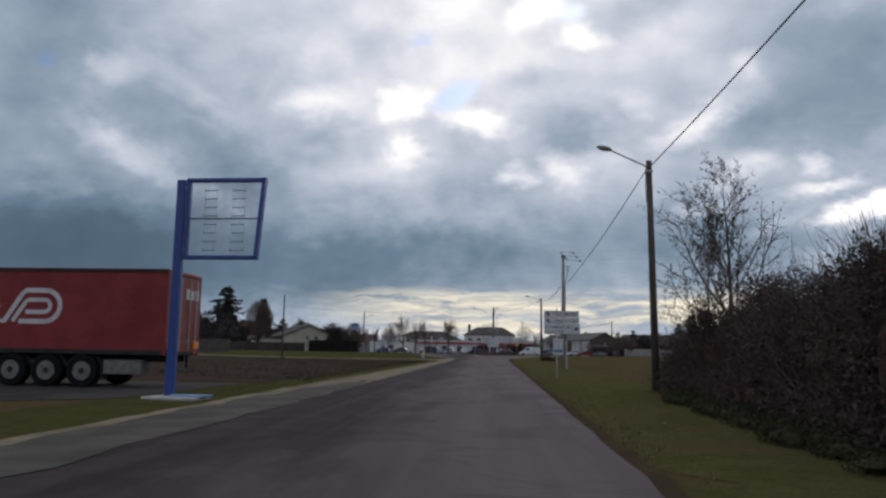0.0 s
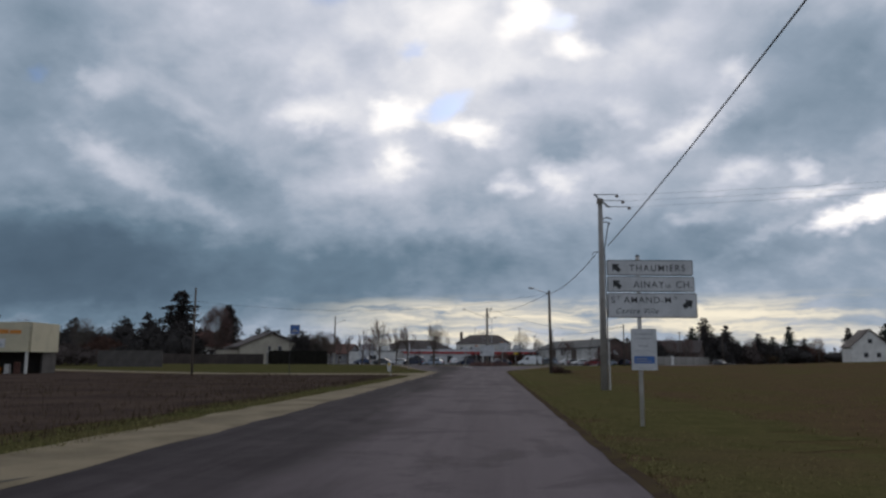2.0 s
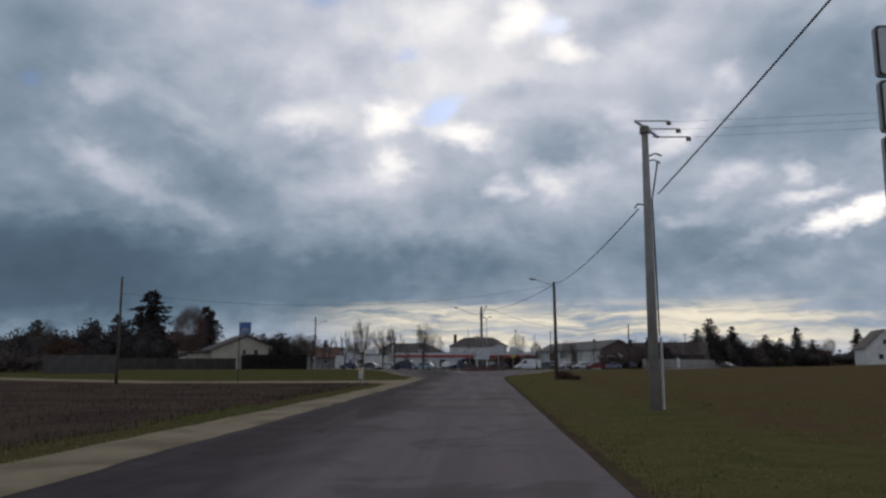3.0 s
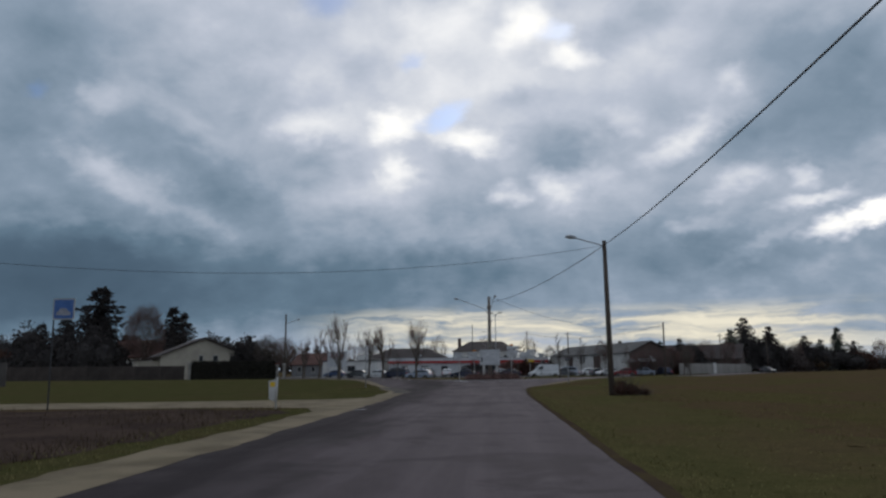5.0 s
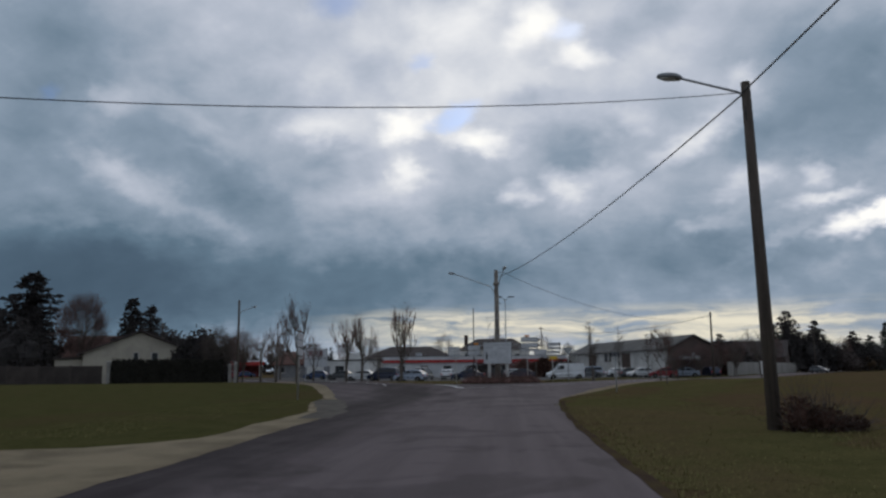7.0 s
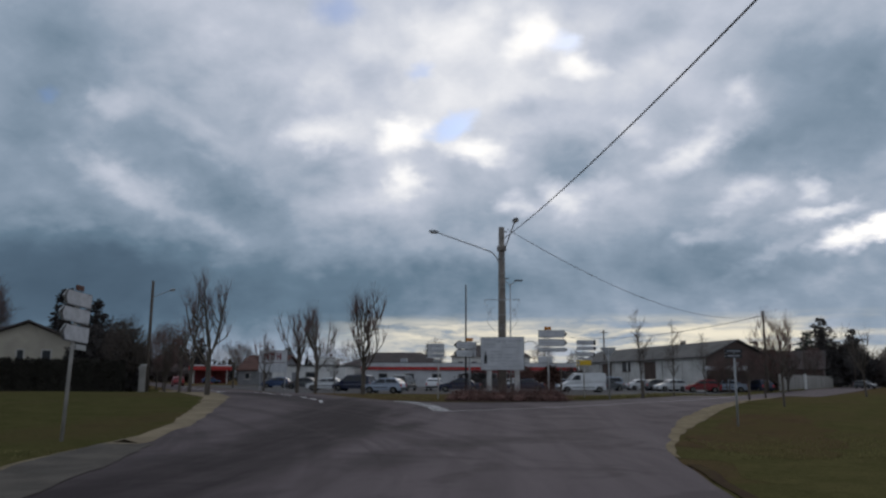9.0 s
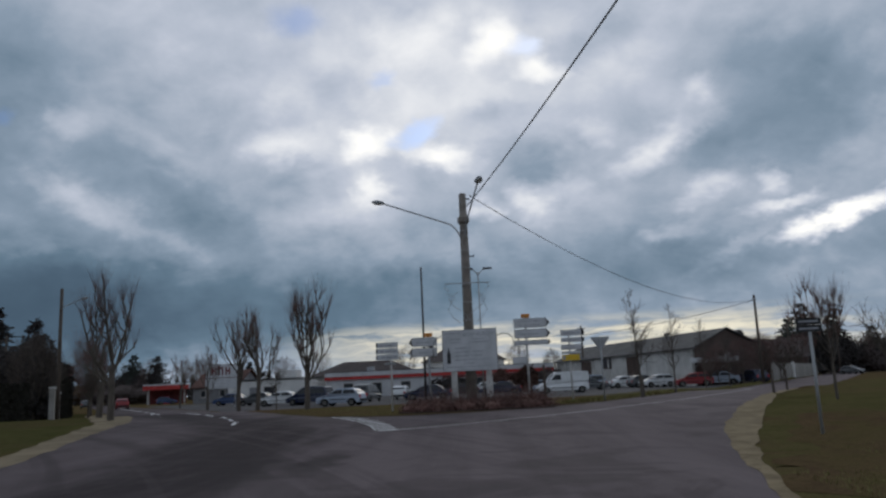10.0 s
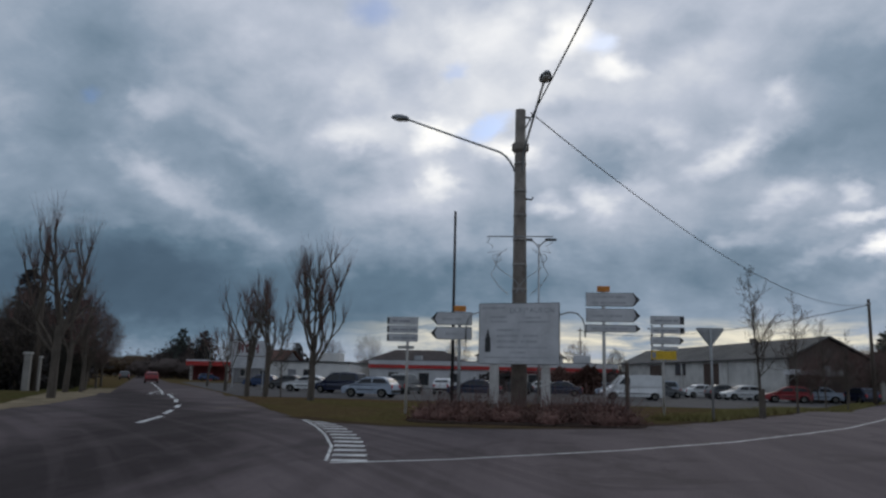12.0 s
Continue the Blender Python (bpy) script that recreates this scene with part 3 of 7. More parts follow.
flat("worn_shoulder", [(-4.86, -80), (-4.86, 16), (-4.88, 26), (-5.2, 33), (-6.1, 26), (-6.5, 16), (-6.6, -80)], 0.026, M["dirtygravel"], "trodden grey gravel between asphalt and sand", "gravel", 0.24, 0.4)
flat("bare_edge", [(1.66, -80), (1.66, 100), (1.88, 108), (2.24, 112.7), (2.4, 116), (2.6, 115.8), (2.42, 112.4), (2.06, 107.6), (1.83, 100), (1.88, 40), (1.95, -80)], 0.022, M["earth"], "strip of bare brown earth at the asphalt edge", "verge", 0.07, 0.4)
flat("sandy_edge", [(-7.9, 118.6), (-8.8, 122.1), (-9.6, 125.7), (-12.3, 135.5), (-14.5, 142.5), (-18.3, 151.5), (-32.9, 179.5), (-34.6, 178.5), (-19.9, 150), (-15.9, 142.5), (-13.0, 134.5), (-10.1, 125), (-9.0, 120.6), (-8.7, 118.8)], 0.021, M["gravel"], "pale sandy strip along the curved road edge", "gravel", 0.16, 0.45)
flat("sandy_edge", [(2.5, 117), (2.7, 118.8), (3.3, 121.3), (3.8, 123.4), (4.25, 125.2), (4.85, 127.3), (5.7, 129.8), (7.4, 134), (9.5, 138.6), (11.45, 143), (15.6, 150.4), (15.9, 150.2), (11.9, 142.8), (10.1, 138.3), (8.15, 133.8), (6.4, 129.5), (5.35, 126.8), (4.55, 124.8), (4.02, 123.0), (3.45, 121.0), (2.85, 118.7), (2.54, 117)], 0.021, M["palekerb"], "pale crumbling sandy edge of the corner", "kerb", 0.10, 0.3)
flat("worn_verge", [(3.2, 119.4), (4.6, 123.5), (5.8, 126.6), (7.6, 130.6), (10.2, 131.4), (8.6, 126.2), (7.0, 121.0), (5.0, 117.0)], 0.012, M["meadow"], "worn brownish grass inside the corner", "verge", 0.7, 0.5)
flat("worn_shoulder", [(-5.05, 104), (-5.2, 107.4), (-6.0, 111.4), (-6.9, 115.4), (-7.6, 118.4), (-8.7, 118.4), (-8.3, 115.6), (-7.4, 112.2), (-6.4, 108.4), (-5.9, 104)], 0.027, M["dirtygravel"], "trodden grey gravel at the mouth of the bend", "gravel", 0.16, 0.4)
flat("ploughed_field", [(-8.5, 28), (-8.0, 50), (-7.5, 64), (-7.3, 78), (-7.1, 84), (-7.5, 86.4), (-8.9, 87.2), (-13, 86.9), (-23, 86), (-36, 93), (-52, 105), (-130, 112), (-130, 34), (-40, 29.5)], 0.012, M["soil"], "dark ploughed earth field beside the road", "field", 0.9, 0.7)
flat("yard", [(-9.4, 18.5), (-8.9, 27), (-40, 28.8), (-120, 33), (-120, 5), (-30, 8)], 0.014, M["yarddark"], "dark asphalt truck yard", "yard", 0.3, 1.0)
flat("grass_verge", [(9.35, 150.9), (19.0, 170.0), (33.1, 197.6), (46, 223), (44, 224), (31.2, 198.6), (17.4, 171.6), (7.2, 152.5)], 0.020, M["meadow"], "narrow brownish grass strip between road and car park", "verge", 0.25, 0.8)
flat("car_park", [(-18.4, 168.2), (19, 168.2), (33.5, 199), (50, 231), (-52, 232), (-38, 205)], 0.014, M["yard"], "grey asphalt car park in front of the shops", "car park", 0.1, 1.5)


# ---- plants ----
def frond(bm, p, d, long, wide, up):
    """One flat leaf or spray, pointed at both ends."""
    s = d.cross(up)
    s = s.normalized() * wide / 2 if s.length > 1e-5 else Vector((wide / 2, 0, 0))
    v = [bm.verts.new(q) for q in (p, p + d * long * 0.5 + s, p + d * long, p + d * long * 0.5 - s)]
    bm.faces.new(v)


def any_way(rng):
    z, a = rng.uniform(-1, 1), rng.uniform(0, 2 * math.pi)
    r = math.sqrt(1 - z * z)
    return Vector((r * math.cos(a), r * math.sin(a), z))


def limb(bm, rng, p, d, long, r, n=4, steps=4, bend=0.16, lift=0.05, end=0.35):
    """A crooked branch; returns its points and their directions."""
    pts, ways = [p.copy()], [d.copy()]
    for _ in range(steps):
        d = (d + any_way(rng) * bend + Vector((0, 0, lift))).normalized()
        p = p + d * long / steps
        pts.append(p.copy())
        ways.append(d.copy())
    tube(pts, [r * (1 - (1 - end) * i / steps) for i in range(steps + 1)], n, bm, cap=False)
    return pts, ways


def aside(rng, d, angle):
    """A direction that leaves d at about angle degrees."""
    s = d.cross(any_way(rng))
    s = s.normalized() if s.length > 1e-4 else Vector((1, 0, 0))
    a = radians(angle)
    return (d * math.cos(a) + s * math.sin(a)).normalized()


def bare_tree(x, y, tall, seed, label, name="bare_tree", spread=0.45, trunk=0.3, thick=0.016, twigs=5, leaves=0, bark="bark", twig="twig", shape="open", z=0.0, group="", fine=0.006):
    """A leafless tree: trunk, limbs, fine twigs, and any leaves still hanging."""
    rng = random.Random(seed)
    t = thing(name, label, "tree", stand(x, y, 0, z), group)
    bt, bl, bw, bf = bmesh.new(), bmesh.new(), bmesh.new(), bmesh.new()
    r0 = tall * thick
    if shape == "leader":
        pts, ways = limb(bt, rng, Vector((0, 0, -0.1)), Vector((0, 0, 1)), tall, r0, 8, 10, 0.05 if leaves else 0.025, 0.05, 0.08)
        starts = [(pts[i], ways[i], tall * spread * (1.15 - i / 11) * rng.uniform(0.7, 1.1), r0 * 0.42 * (1.1 - i / 11)) for i in range(3, 11) for _ in range(2 if leaves else 3)]
        angle = 48
    else:
        pts, ways = limb(bt, rng, Vector((0, 0, -0.1)), Vector((rng.uniform(-0.06, 0.06), rng.uniform(-0.06, 0.06), 1)), tall * trunk, r0, 8, 4, 0.06, 0.03, 0.8)
        starts = [(pts[-1 if k < 4 else -2], ways[-1], tall * (1 - trunk) * rng.uniform(0.6, 0.95), r0 * rng.uniform(0.42, 0.62)) for k in range(6)]
        angle = 32 if shape == "open" else 24
    for p, d, long, r in starts:
        q, w = limb(bl, rng, p, aside(rng, d, angle * rng.uniform(0.55, 1.25)), long, r, 5, 5, 0.20 if shape != "leader" else 0.13, 0.10)
        for i in range(1, 6):
            for _ in range(2):
                q2, w2 = limb(bl if i < 4 else bw, rng, q[i], aside(rng, w[i], rng.uniform(25, 60)), long * rng.uniform(0.25, 0.45), r * 0.45, 4, 3, 0.22, 0.10)
                for j in range(1, 4):
                    for _ in range(max(1, twigs // 2)):
                        q3, w3 = limb(bw, rng, q2[j], aside(rng, w2[j], rng.uniform(20, 65)), long * rng.uniform(0.10, 0.22), max(fine, r * 0.16), 3, 2, 0.25, 0.10, 0.4)
                        for _ in range(leaves if rng.random() < 0.4 else 0):
                            frond(bf, q3[rng.randint(0, 2)] + any_way(rng) * 0.05, any_way(rng), rng.uniform(0.05, 0.09), rng.uniform(0.03, 0.055), any_way(rng))
    part("trunk", bt, M[bark], t, smooth=True)
    tagged(part("branchwork", bl, M[bark], t, smooth=True), kind="stuff")
    tagged(part("twig_growth", bw, M[twig], t), kind="stuff")
    if leaves:
        tagged(part("leafage", bf, M["dryleaf"], t, "few brown leaves still hanging"), kind="stuff")
    else:
        bf.free()
    return t


def round_tree(x, y, tall, seed, label, wide=0.55, twig="redtwig", fine=0.02, count=1500, low=0.28, name="bare_tree"):
    """A leafless tree whose dense fine twigs fill a rounded crown."""
    rng = random.Random(seed)
    t = thing(name, label, "tree", stand(x, y))
    bt, bl, bw = bmesh.new(), bmesh.new(), bmesh.new()
    pts, ways = limb(bt, rng, Vector((0, 0, -0.1)), Vector((0, 0, 1)), tall * low, tall * 0.016, 8, 4, 0.05, 0.02, 0.75)
    mid, rad = Vector((0, 0, tall * (low + 1) / 2)), Vector((tall * wide / 2, tall * wide / 2, tall * (1 - low) / 2))
    for k in range(16):
        w = any_way(rng)
        w.z = abs(w.z) * 1.1 - 0.25
        goal = mid + Vector((w.x * rad.x, w.y * rad.y, w.z * rad.z)) * 0.8
        d = goal - pts[-1]
        q, v = limb(bl, rng, pts[-1 - k % 2], d.normalized(), d.length, tall * 0.006, 5, 5, 0.12, 0.03, 0.3)
        for i in range(1, 6):
            for _ in range(3):
                limb(bl, rng, q[i], aside(rng, v[i], rng.uniform(25, 60)), tall * rng.uniform(0.08, 0.18), tall * 0.0022, 3, 3, 0.2, 0.08, 0.4)
    for _ in range(count):
        w = any_way(rng)
        k = rng.uniform(0.35, 1.0) ** 0.6 * (1 + 0.22 * noise.noise(w * 2.2 + Vector((seed, 0, 0))))
        p = mid + Vector((w.x * rad.x, w.y * rad.y, w.z * rad.z)) * k * 0.9
        limb(bw, rng, p, (w + Vector((0, 0, 0.7)) + any_way(rng) * 0.5).normalized(), tall * rng.uniform(0.05, 0.12), fine * rng.uniform(0.5, 1.0), 3, 2, 0.2, 0.08, 0.3)
    part("trunk", bt, M["bark"], t, smooth=True)
    tagged(part("branchwork", bl, M["bark"], t), kind="stuff")
    tagged(part("twig_growth", bw, M[twig], t), kind="stuff")
    return t


def pollard(x, y, tall, seed, label, group="", z=0.0, limbs=6, wide=0.5, thick=1.0):
    """A street tree cut back hard: thick crooked limbs with knobs and thin straight whips."""
    rng = random.Random(seed)
    t = thing("pollarded_tree", label, "tree", stand(x, y, 0, z), group)
    bt, bl, bw = bmesh.new(), bmesh.new(), bmesh.new()
    fork = tall * rng.uniform(0.36, 0.44)
    pts, ways = limb(bt, rng, Vector((0, 0, -0.1)), Vector((rng.uniform(-0.04, 0.04), 0, 1)), fork, tall * 0.023 * thick, 9, 5, 0.05, 0.02, 0.8)
    for k in range(limbs):
        lean = wide * (1.0 + 0.7 * (k % 3) / 2)
        way = Vector((math.cos(k * 2.4 + seed) * lean, math.sin(k * 2.4 + seed) * lean, 1)).normalized()
        q, w = limb(bl, rng, pts[-1 - k % 3], way, (tall - fork) * rng.uniform(0.66, 0.92), tall * 0.0088 * thick, 6, 8, 0.32, 0.32, 0.5)
        ends = [(q[-1], w[-1])]
        for i in (2, 3, 4, 5, 6):
            if rng.random() < 0.9:
                q2, w2 = limb(bl, rng, q[i], aside(rng, w[i], rng.uniform(35, 60)), (tall - fork) * rng.uniform(0.14, 0.34), tall * 0.0050 * thick, 5, 4, 0.30, 0.24, 0.7)
                ends.append((q2[-1], w2[-1]))
        for e, way in ends:
            bmesh.ops.create_icosphere(bl, subdivisions=1, radius=tall * thick * rng.uniform(0.007, 0.011), matrix=Matrix.Translation(e))
            for _ in range(22):
                limb(bw, rng, e, (way * 0.4 + any_way(rng) * 0.42 + Vector((0, 0, 0.7))).normalized(), rng.uniform(0.4, 1.5) * tall / 7, 0.0055, 3, 2, 0.10, 0.08, 0.3)
    part("trunk", bt, M["bark"], t, smooth=True)
    tagged(part("branchwork", bl, M["bark"], t, smooth=True), kind="stuff")
    tagged(part("whip_growth", bw, M["redtwig"], t), kind="stuff")
    return t


def conifer(x, y, tall, wide, seed, label, needles="needles", sprays=900, ragged=0.3, low=0.06, group="", name="conifer"):
    """Trunk and a ragged crown of drooping sprays."""
    rng = random.Random(seed)
    t = thing(name, label, "tree", stand(x, y), group)
    part("trunk", tube([(0, 0, -0.1), (0, 0, tall * 0.5), (0, 0, tall * 0.97)], [tall * 0.017, tall * 0.010, 0.02], 7), M["bark"], t, smooth=True)
    bm = bmesh.new()
    heart = bmesh.ops.create_cone(bm, segments=14, radius1=wide * 0.30, radius2=0.05, depth=tall * (0.86 - low), cap_ends=True)["verts"]
    bmesh.ops.subdivide_edges(bm, edges=bm.edges[:], cuts=3)
    for v in bm.verts:
        k = 1 + 0.45 * noise.noise(v.co * (6.0 / wide) + Vector((seed, 0, 0)))
        v.co = Vector((v.co.x * k, v.co.y * k, v.co.z + tall * (0.43 + low / 2)))
    tiers = 22
    for k in range(tiers):
        f = k / (tiers - 1)
        z = tall * (low + (0.97 - low) * f)
        for b in range(7 if f < 0.85 else 4):
            a = b * 0.9 + k * 2.4 + rng.uniform(-0.3, 0.3)
            reach = wide / 2 * ((1 - f) ** 0.75 + 0.05) * (1 + rng.uniform(-ragged, ragged))
            out = Vector((math.cos(a), math.sin(a), rng.uniform(-0.25, 0.15)))
            count = max(3, int(sprays / tiers / 7))
            for i in range(count):
                s = ((i + rng.random()) / count) ** 0.8
                p = Vector((0, 0, z)) + out * reach * s + any_way(rng) * tall * (0.010 + 0.022 * (1 - s))
                frond(bm, p, (out * (0.6 + 1.1 * s) + any_way(rng) * 0.75 + Vector((0, 0, -0.12))).normalized(), tall * rng.uniform(0.03, 0.065), tall * rng.uniform(0.014, 0.028), any_way(rng))
    for _ in range(8):
        frond(bm, Vector((0, 0, tall * 0.93)), (Vector((0, 0, 1)) + any_way(rng) * 0.35).normalized(), tall * 0.07, tall * 0.015, any_way(rng))
    tagged(part("crown", bm, M[needles], t), kind="stuff")
    return t


def bushy(spots, leaf, count, seed, bm=None, twigs=None, core_size=0.66):
    """Leaves crowding the rounded volumes spots: (centre, half sizes)."""
    rng = random.Random(seed)
    bm = bm or bmesh.new()
    total = sum(h[0] * h[1] + h[1] * h[2] + h[0] * h[2] for _, h in spots)
    for c, h in spots:
        share = int(count * (h[0] * h[1] + h[1] * h[2] + h[0] * h[2]) / total)
        core = bmesh.ops.create_icosphere(bm, subdivisions=2, radius=1.0)["verts"]
        for v in core:
            k = core_size + 0.16 * noise.noise(v.co * 2.3 + Vector(c))
            v.co = Vector((c[0] + v.co.x * h[0] * k, c[1] + v.co.y * h[1] * k, max(0.02, c[2] + v.co.z * h[2] * k)))
        for _ in range(share):
            w = any_way(rng)
            k = rng.uniform(0.62, 1.06) * (1 + 0.22 * noise.noise(w * 3.1 + Vector(c)))
            p = Vector((c[0] + w.x * h[0] * k, c[1] + w.y * h[1] * k, c[2] + w.z * h[2] * k))
            if p.z > 0.0:
                frond(bm, p, (w * 0.5 + any_way(rng)).normalized(), leaf * rng.uniform(0.6, 1.4), leaf * rng.uniform(0.35, 0.8), any_way(rng))
            if twigs is not None and rng.random() < 0.12 and p.z > 0:
                limb(twigs, rng, p, (w + any_way(rng) * 0.5 + Vector((0, 0, 0.5))).normalized(), rng.uniform(0.25, 0.8), 0.006, 3, 2, 0.2, 0.1, 0.4)
    return bm


def shrub(x, y, spots, leaf, count, seed, material, label, name="shrub", category="shrub", twig="twig", group="", turn=0.0, core_size=0.66):
    t = thing(name, label, category, stand(x, y, turn), group)
    tw = bmesh.new()
    tagged(part("foliage", bushy(spots, leaf, count, seed, None, tw, core_size), M[material], t), kind="stuff")
    tagged(part("twig_growth", tw, M[twig], t), kind="stuff")
    return t


# ---- overhead lines and lamps ----
def lamp_arm(t, start, knee, end, r=0.03, head=0.62):
    """An arm that curves out of the pole and runs straight to a flat lamp head."""
    a, knee, b = Vector(start), Vector(knee), Vector(end)
    bend = Vector((a.x + (knee.x - a.x) * 0.35, a.y + (knee.y - a.y) * 0.35, a.z + (knee.z - a.z) * 0.8))
    pts = [a * (1 - u) ** 2 + bend * 2 * u * (1 - u) + knee * u * u for u in (0, 0.2, 0.4, 0.6, 0.8, 1.0)]
    pts += [knee.lerp(b, u) for u in (0.33, 0.66, 0.9, 1.0)]
    arm = part("lamp_arm", tube(pts, r, 8), M["steel"], t, smooth=True)
    d = (b - pts[-3]).normalized()
    out = Vector((d.x, d.y, 0)).normalized()
    turn = math.degrees(math.atan2(out.y, out.x))
    m = pose(b.x, b.y, b.z, 0, -8, turn)
    bm = bmesh.new()
    made = bmesh.ops.create_uvsphere(bm, u_segments=14, v_segments=8, radius=1.0)["verts"]
    for v in made:
        c = v.co.copy()
        v.co = Vector((c.x * head / 2 + head * 0.32, c.y * 0.15 * (1 - 0.25 * c.x), max(c.z, -0.35) * 0.11))
    bm.transform(m)
    hd = part("lamp_head", bm, M["lampgrey"], t, "grey enamelled lamp head", smooth=True)
    bm = bmesh.new()
    made = bmesh.ops.create_uvsphere(bm, u_segments=12, v_segments=6, radius=1.0)["verts"]
    for v in made:
        c = v.co.copy()
        v.co = Vector((c.x * head * 0.33 + head * 0.38, c.y * 0.11, min(c.z, 0.1) * 0.06 - 0.035))
    bm.transform(m)
    part("lens", bm, M["lens"], hd, "pale lamp lens", smooth=True)


def pole(name, x, y, tall, label, material="wood", r=(0.15, 0.10), z=0.0, lean=(0, 0)):
    t = thing(name, label, "pole", stand(x, y, 0, z))
    part("shaft", tube([(0, 0, -0.3), (lean[0] * 0.5, lean[1] * 0.5, tall * 0.5), (lean[0], lean[1], tall)], [r[0], (r[0] + r[1]) / 2, r[1]], 12), M[material], t, smooth=True)
    return t


def cable(a, b, sag, r=0.018, label="sagging black overhead cable between poles"):
    a, b = Vector(a), Vector(b)
    pts = [a.lerp(b, k / 28) - Vector((0, 0, 4 * sag * (k / 28) * (1 - k / 28))) for k in range(29)]
    return solid("overhead_cable", tube(pts, r, 6), M["cable"], label, "cable", group="overhead cables", smooth=True)


# pole with a lamp, beside the hedge
pa = pole("street_lamp", 5.82, 28.6, 8.5, "dark wooden pole carrying a street lamp beside the hedge", "wood", (0.15, 0.105), lean=(-0.14, 0))
lamp_arm(pa, (-0.13, 0, 8.12), (-0.45, -0.1, 8.36), (-1.68, -0.5, 8.8))
part("bracket", box(-0.26, -0.01, -0.13, 0.13, 8.05, 8.13, 0.01), M["steel"], pa)
part("cable_run", tube([(-0.24, -0.05, 6.9), (-0.27, -0.05, 7.4), (-0.26, -0.05, 8.2)], 0.018, 6), M["cable"], pa)
# concrete pole with cross arms
pb = pole("power_pole", 5.18, 59.6, 8.75, "grey concrete power pole with three cross arms", "concrete", (0.175, 0.10))
for k, (x0, x1, z) in enumerate(((-0.15, 0.86, 8.98), (0.15, 1.08, 8.64), (0.30, 1.32, 8.30))):
    arm = part("cross_arm", tube([(x0 - 0.1 if k else -0.2, 0.25 - 0.25 * k, z + 0.02), (x1, 0.25 - 0.25 * k, z)], 0.022, 6), M["steel"], pb)
    for u in (x1, x1 - 0.07):
        part("insulator", tube([(u, 0.25 - 0.25 * k, z), (u, 0.25 - 0.25 * k, z - 0.07), (u, 0.25 - 0.25 * k, z - 0.13)], [0.02, 0.05, 0.03], 8), M["darkconcrete"], arm)
part("strut", tube([(-0.22, 0.3, 9.02), (0.34, -0.3, 8.3)], 0.05, 6), M["steel"], pb)
part("pole_cap", tube([(0, 0, 8.5), (0, 0, 8.72)], [0.16, 0.15], 8), M["darkconcrete"], pb)
part("bracket", tube([(0.05, 0, 7.75), (0.3, 0, 7.86), (0.5, 0, 7.78)], 0.03, 6), M["blackmetal"], pb)
part("bracket", tube([(0.05, 0, 7.6), (0.25, 0, 7.66), (0.45, 0, 7.55)], 0.025, 6), M["blackmetal"], pb)
part("bracket", tube([(-0.06, 0, 6.22), (-0.3, 0, 6.25), (-0.4, 0, 6.12)], 0.025, 6), M["blackmetal"], pb)
part("cable_run", tube([(0.36, 0, 7.6), (0.24, 0, 6.9), (0.15, 0, 6.4), (0.19, 0, 3.5), (0.205, 0, 2.2)], 0.026, 6), M["cable"], pb, "black cable strapped down the pole")
part("cable_guard", tube([(0.24, -0.05, -0.2), (0.225, -0.05, 2.15)], 0.045, 8), M["postwhite"], pb, "white plastic cable guard")
# wooden pole with a lamp at the meadow
pc = pole("street_lamp", 5.93, 99.7, 8.0, "dark wooden pole carrying a street lamp on the grass verge", "wood", (0.16, 0.105), lean=(-0.10, 0))
lamp_arm(pc, (0, 0, 7.4), (-0.32, 0.0, 7.78), (-1.62, 0.1, 8.21))
part("cable_run", tube([(-0.11, -0.06, 6.7), (-0.16, -0.08, 7.2), (-0.1, -0.06, 7.8)], 0.02, 6), M["cable"], pc)
shrub(6.3, 99.3, [((0.0, 0, 0.28), (0.36, 0.35, 0.45)), ((0.5, -0.1, 0.22), (0.42, 0.35, 0.32)), ((1.15, 0.1, 0.12), (0.35, 0.3, 0.2))], 0.07, 2600, 5, "rust", "low brown brambles at the foot of a pole")
# thick concrete pole on the corner with two lamp arms
pd = pole("street_lamp", -0.39, 141.62, 8.7, "thick stained concrete pole with two lamp arms on the corner", "darkconcrete", (0.23, 0.145))
for z in (7.1, 5.6, 4.9, 4.2, 3.5, 2.8, 2.1, 6.3):
    r = 0.23 - 0.085 * z / 8.7
    part("rung", tube([(0, 0, z - 0.035), (0, 0, z + 0.035)], r + 0.012, 12), M["concrete"], pd, "pale band round the shaft", smooth=True)
part("collar", tube([(0, 0, 7.42), (0, 0, 7.5), (0, 0, 7.68), (0, 0, 7.76)], [0.17, 0.24, 0.24, 0.17], 12), M["darkconcrete"], pd)
lamp_arm(pd, (-0.12, 0, 6.8), (-0.60, -0.03, 7.46), (-3.30, -0.12, 8.45), 0.03, 0.55)
lamp_arm(pd, (0.05, -0.1, 6.8), (0.14, -0.55, 7.46), (0.62, -2.9, 8.42), 0.03, 0.55)
part("bracket", tube([(0.1, 0, 6.1), (0.32, -0.05, 6.05), (0.36, -0.05, 6.12)], 0.025, 6), M["blackmetal"], pd)
part("bracket", tube([(0.05, 0, 8.5), (0.3, -0.05, 8.45)], 0.03, 6), M["blackmetal"], pd)
pe = pole("wooden_pole", 27.9, 187.6, 8.7, "dark wooden line pole beyond the junction", "wood", (0.17, 0.11))
part("bracket", box(-0.15, 0.15, -0.12, 0.12, 8.2, 8.4, 0.02), M["steel"], pe)
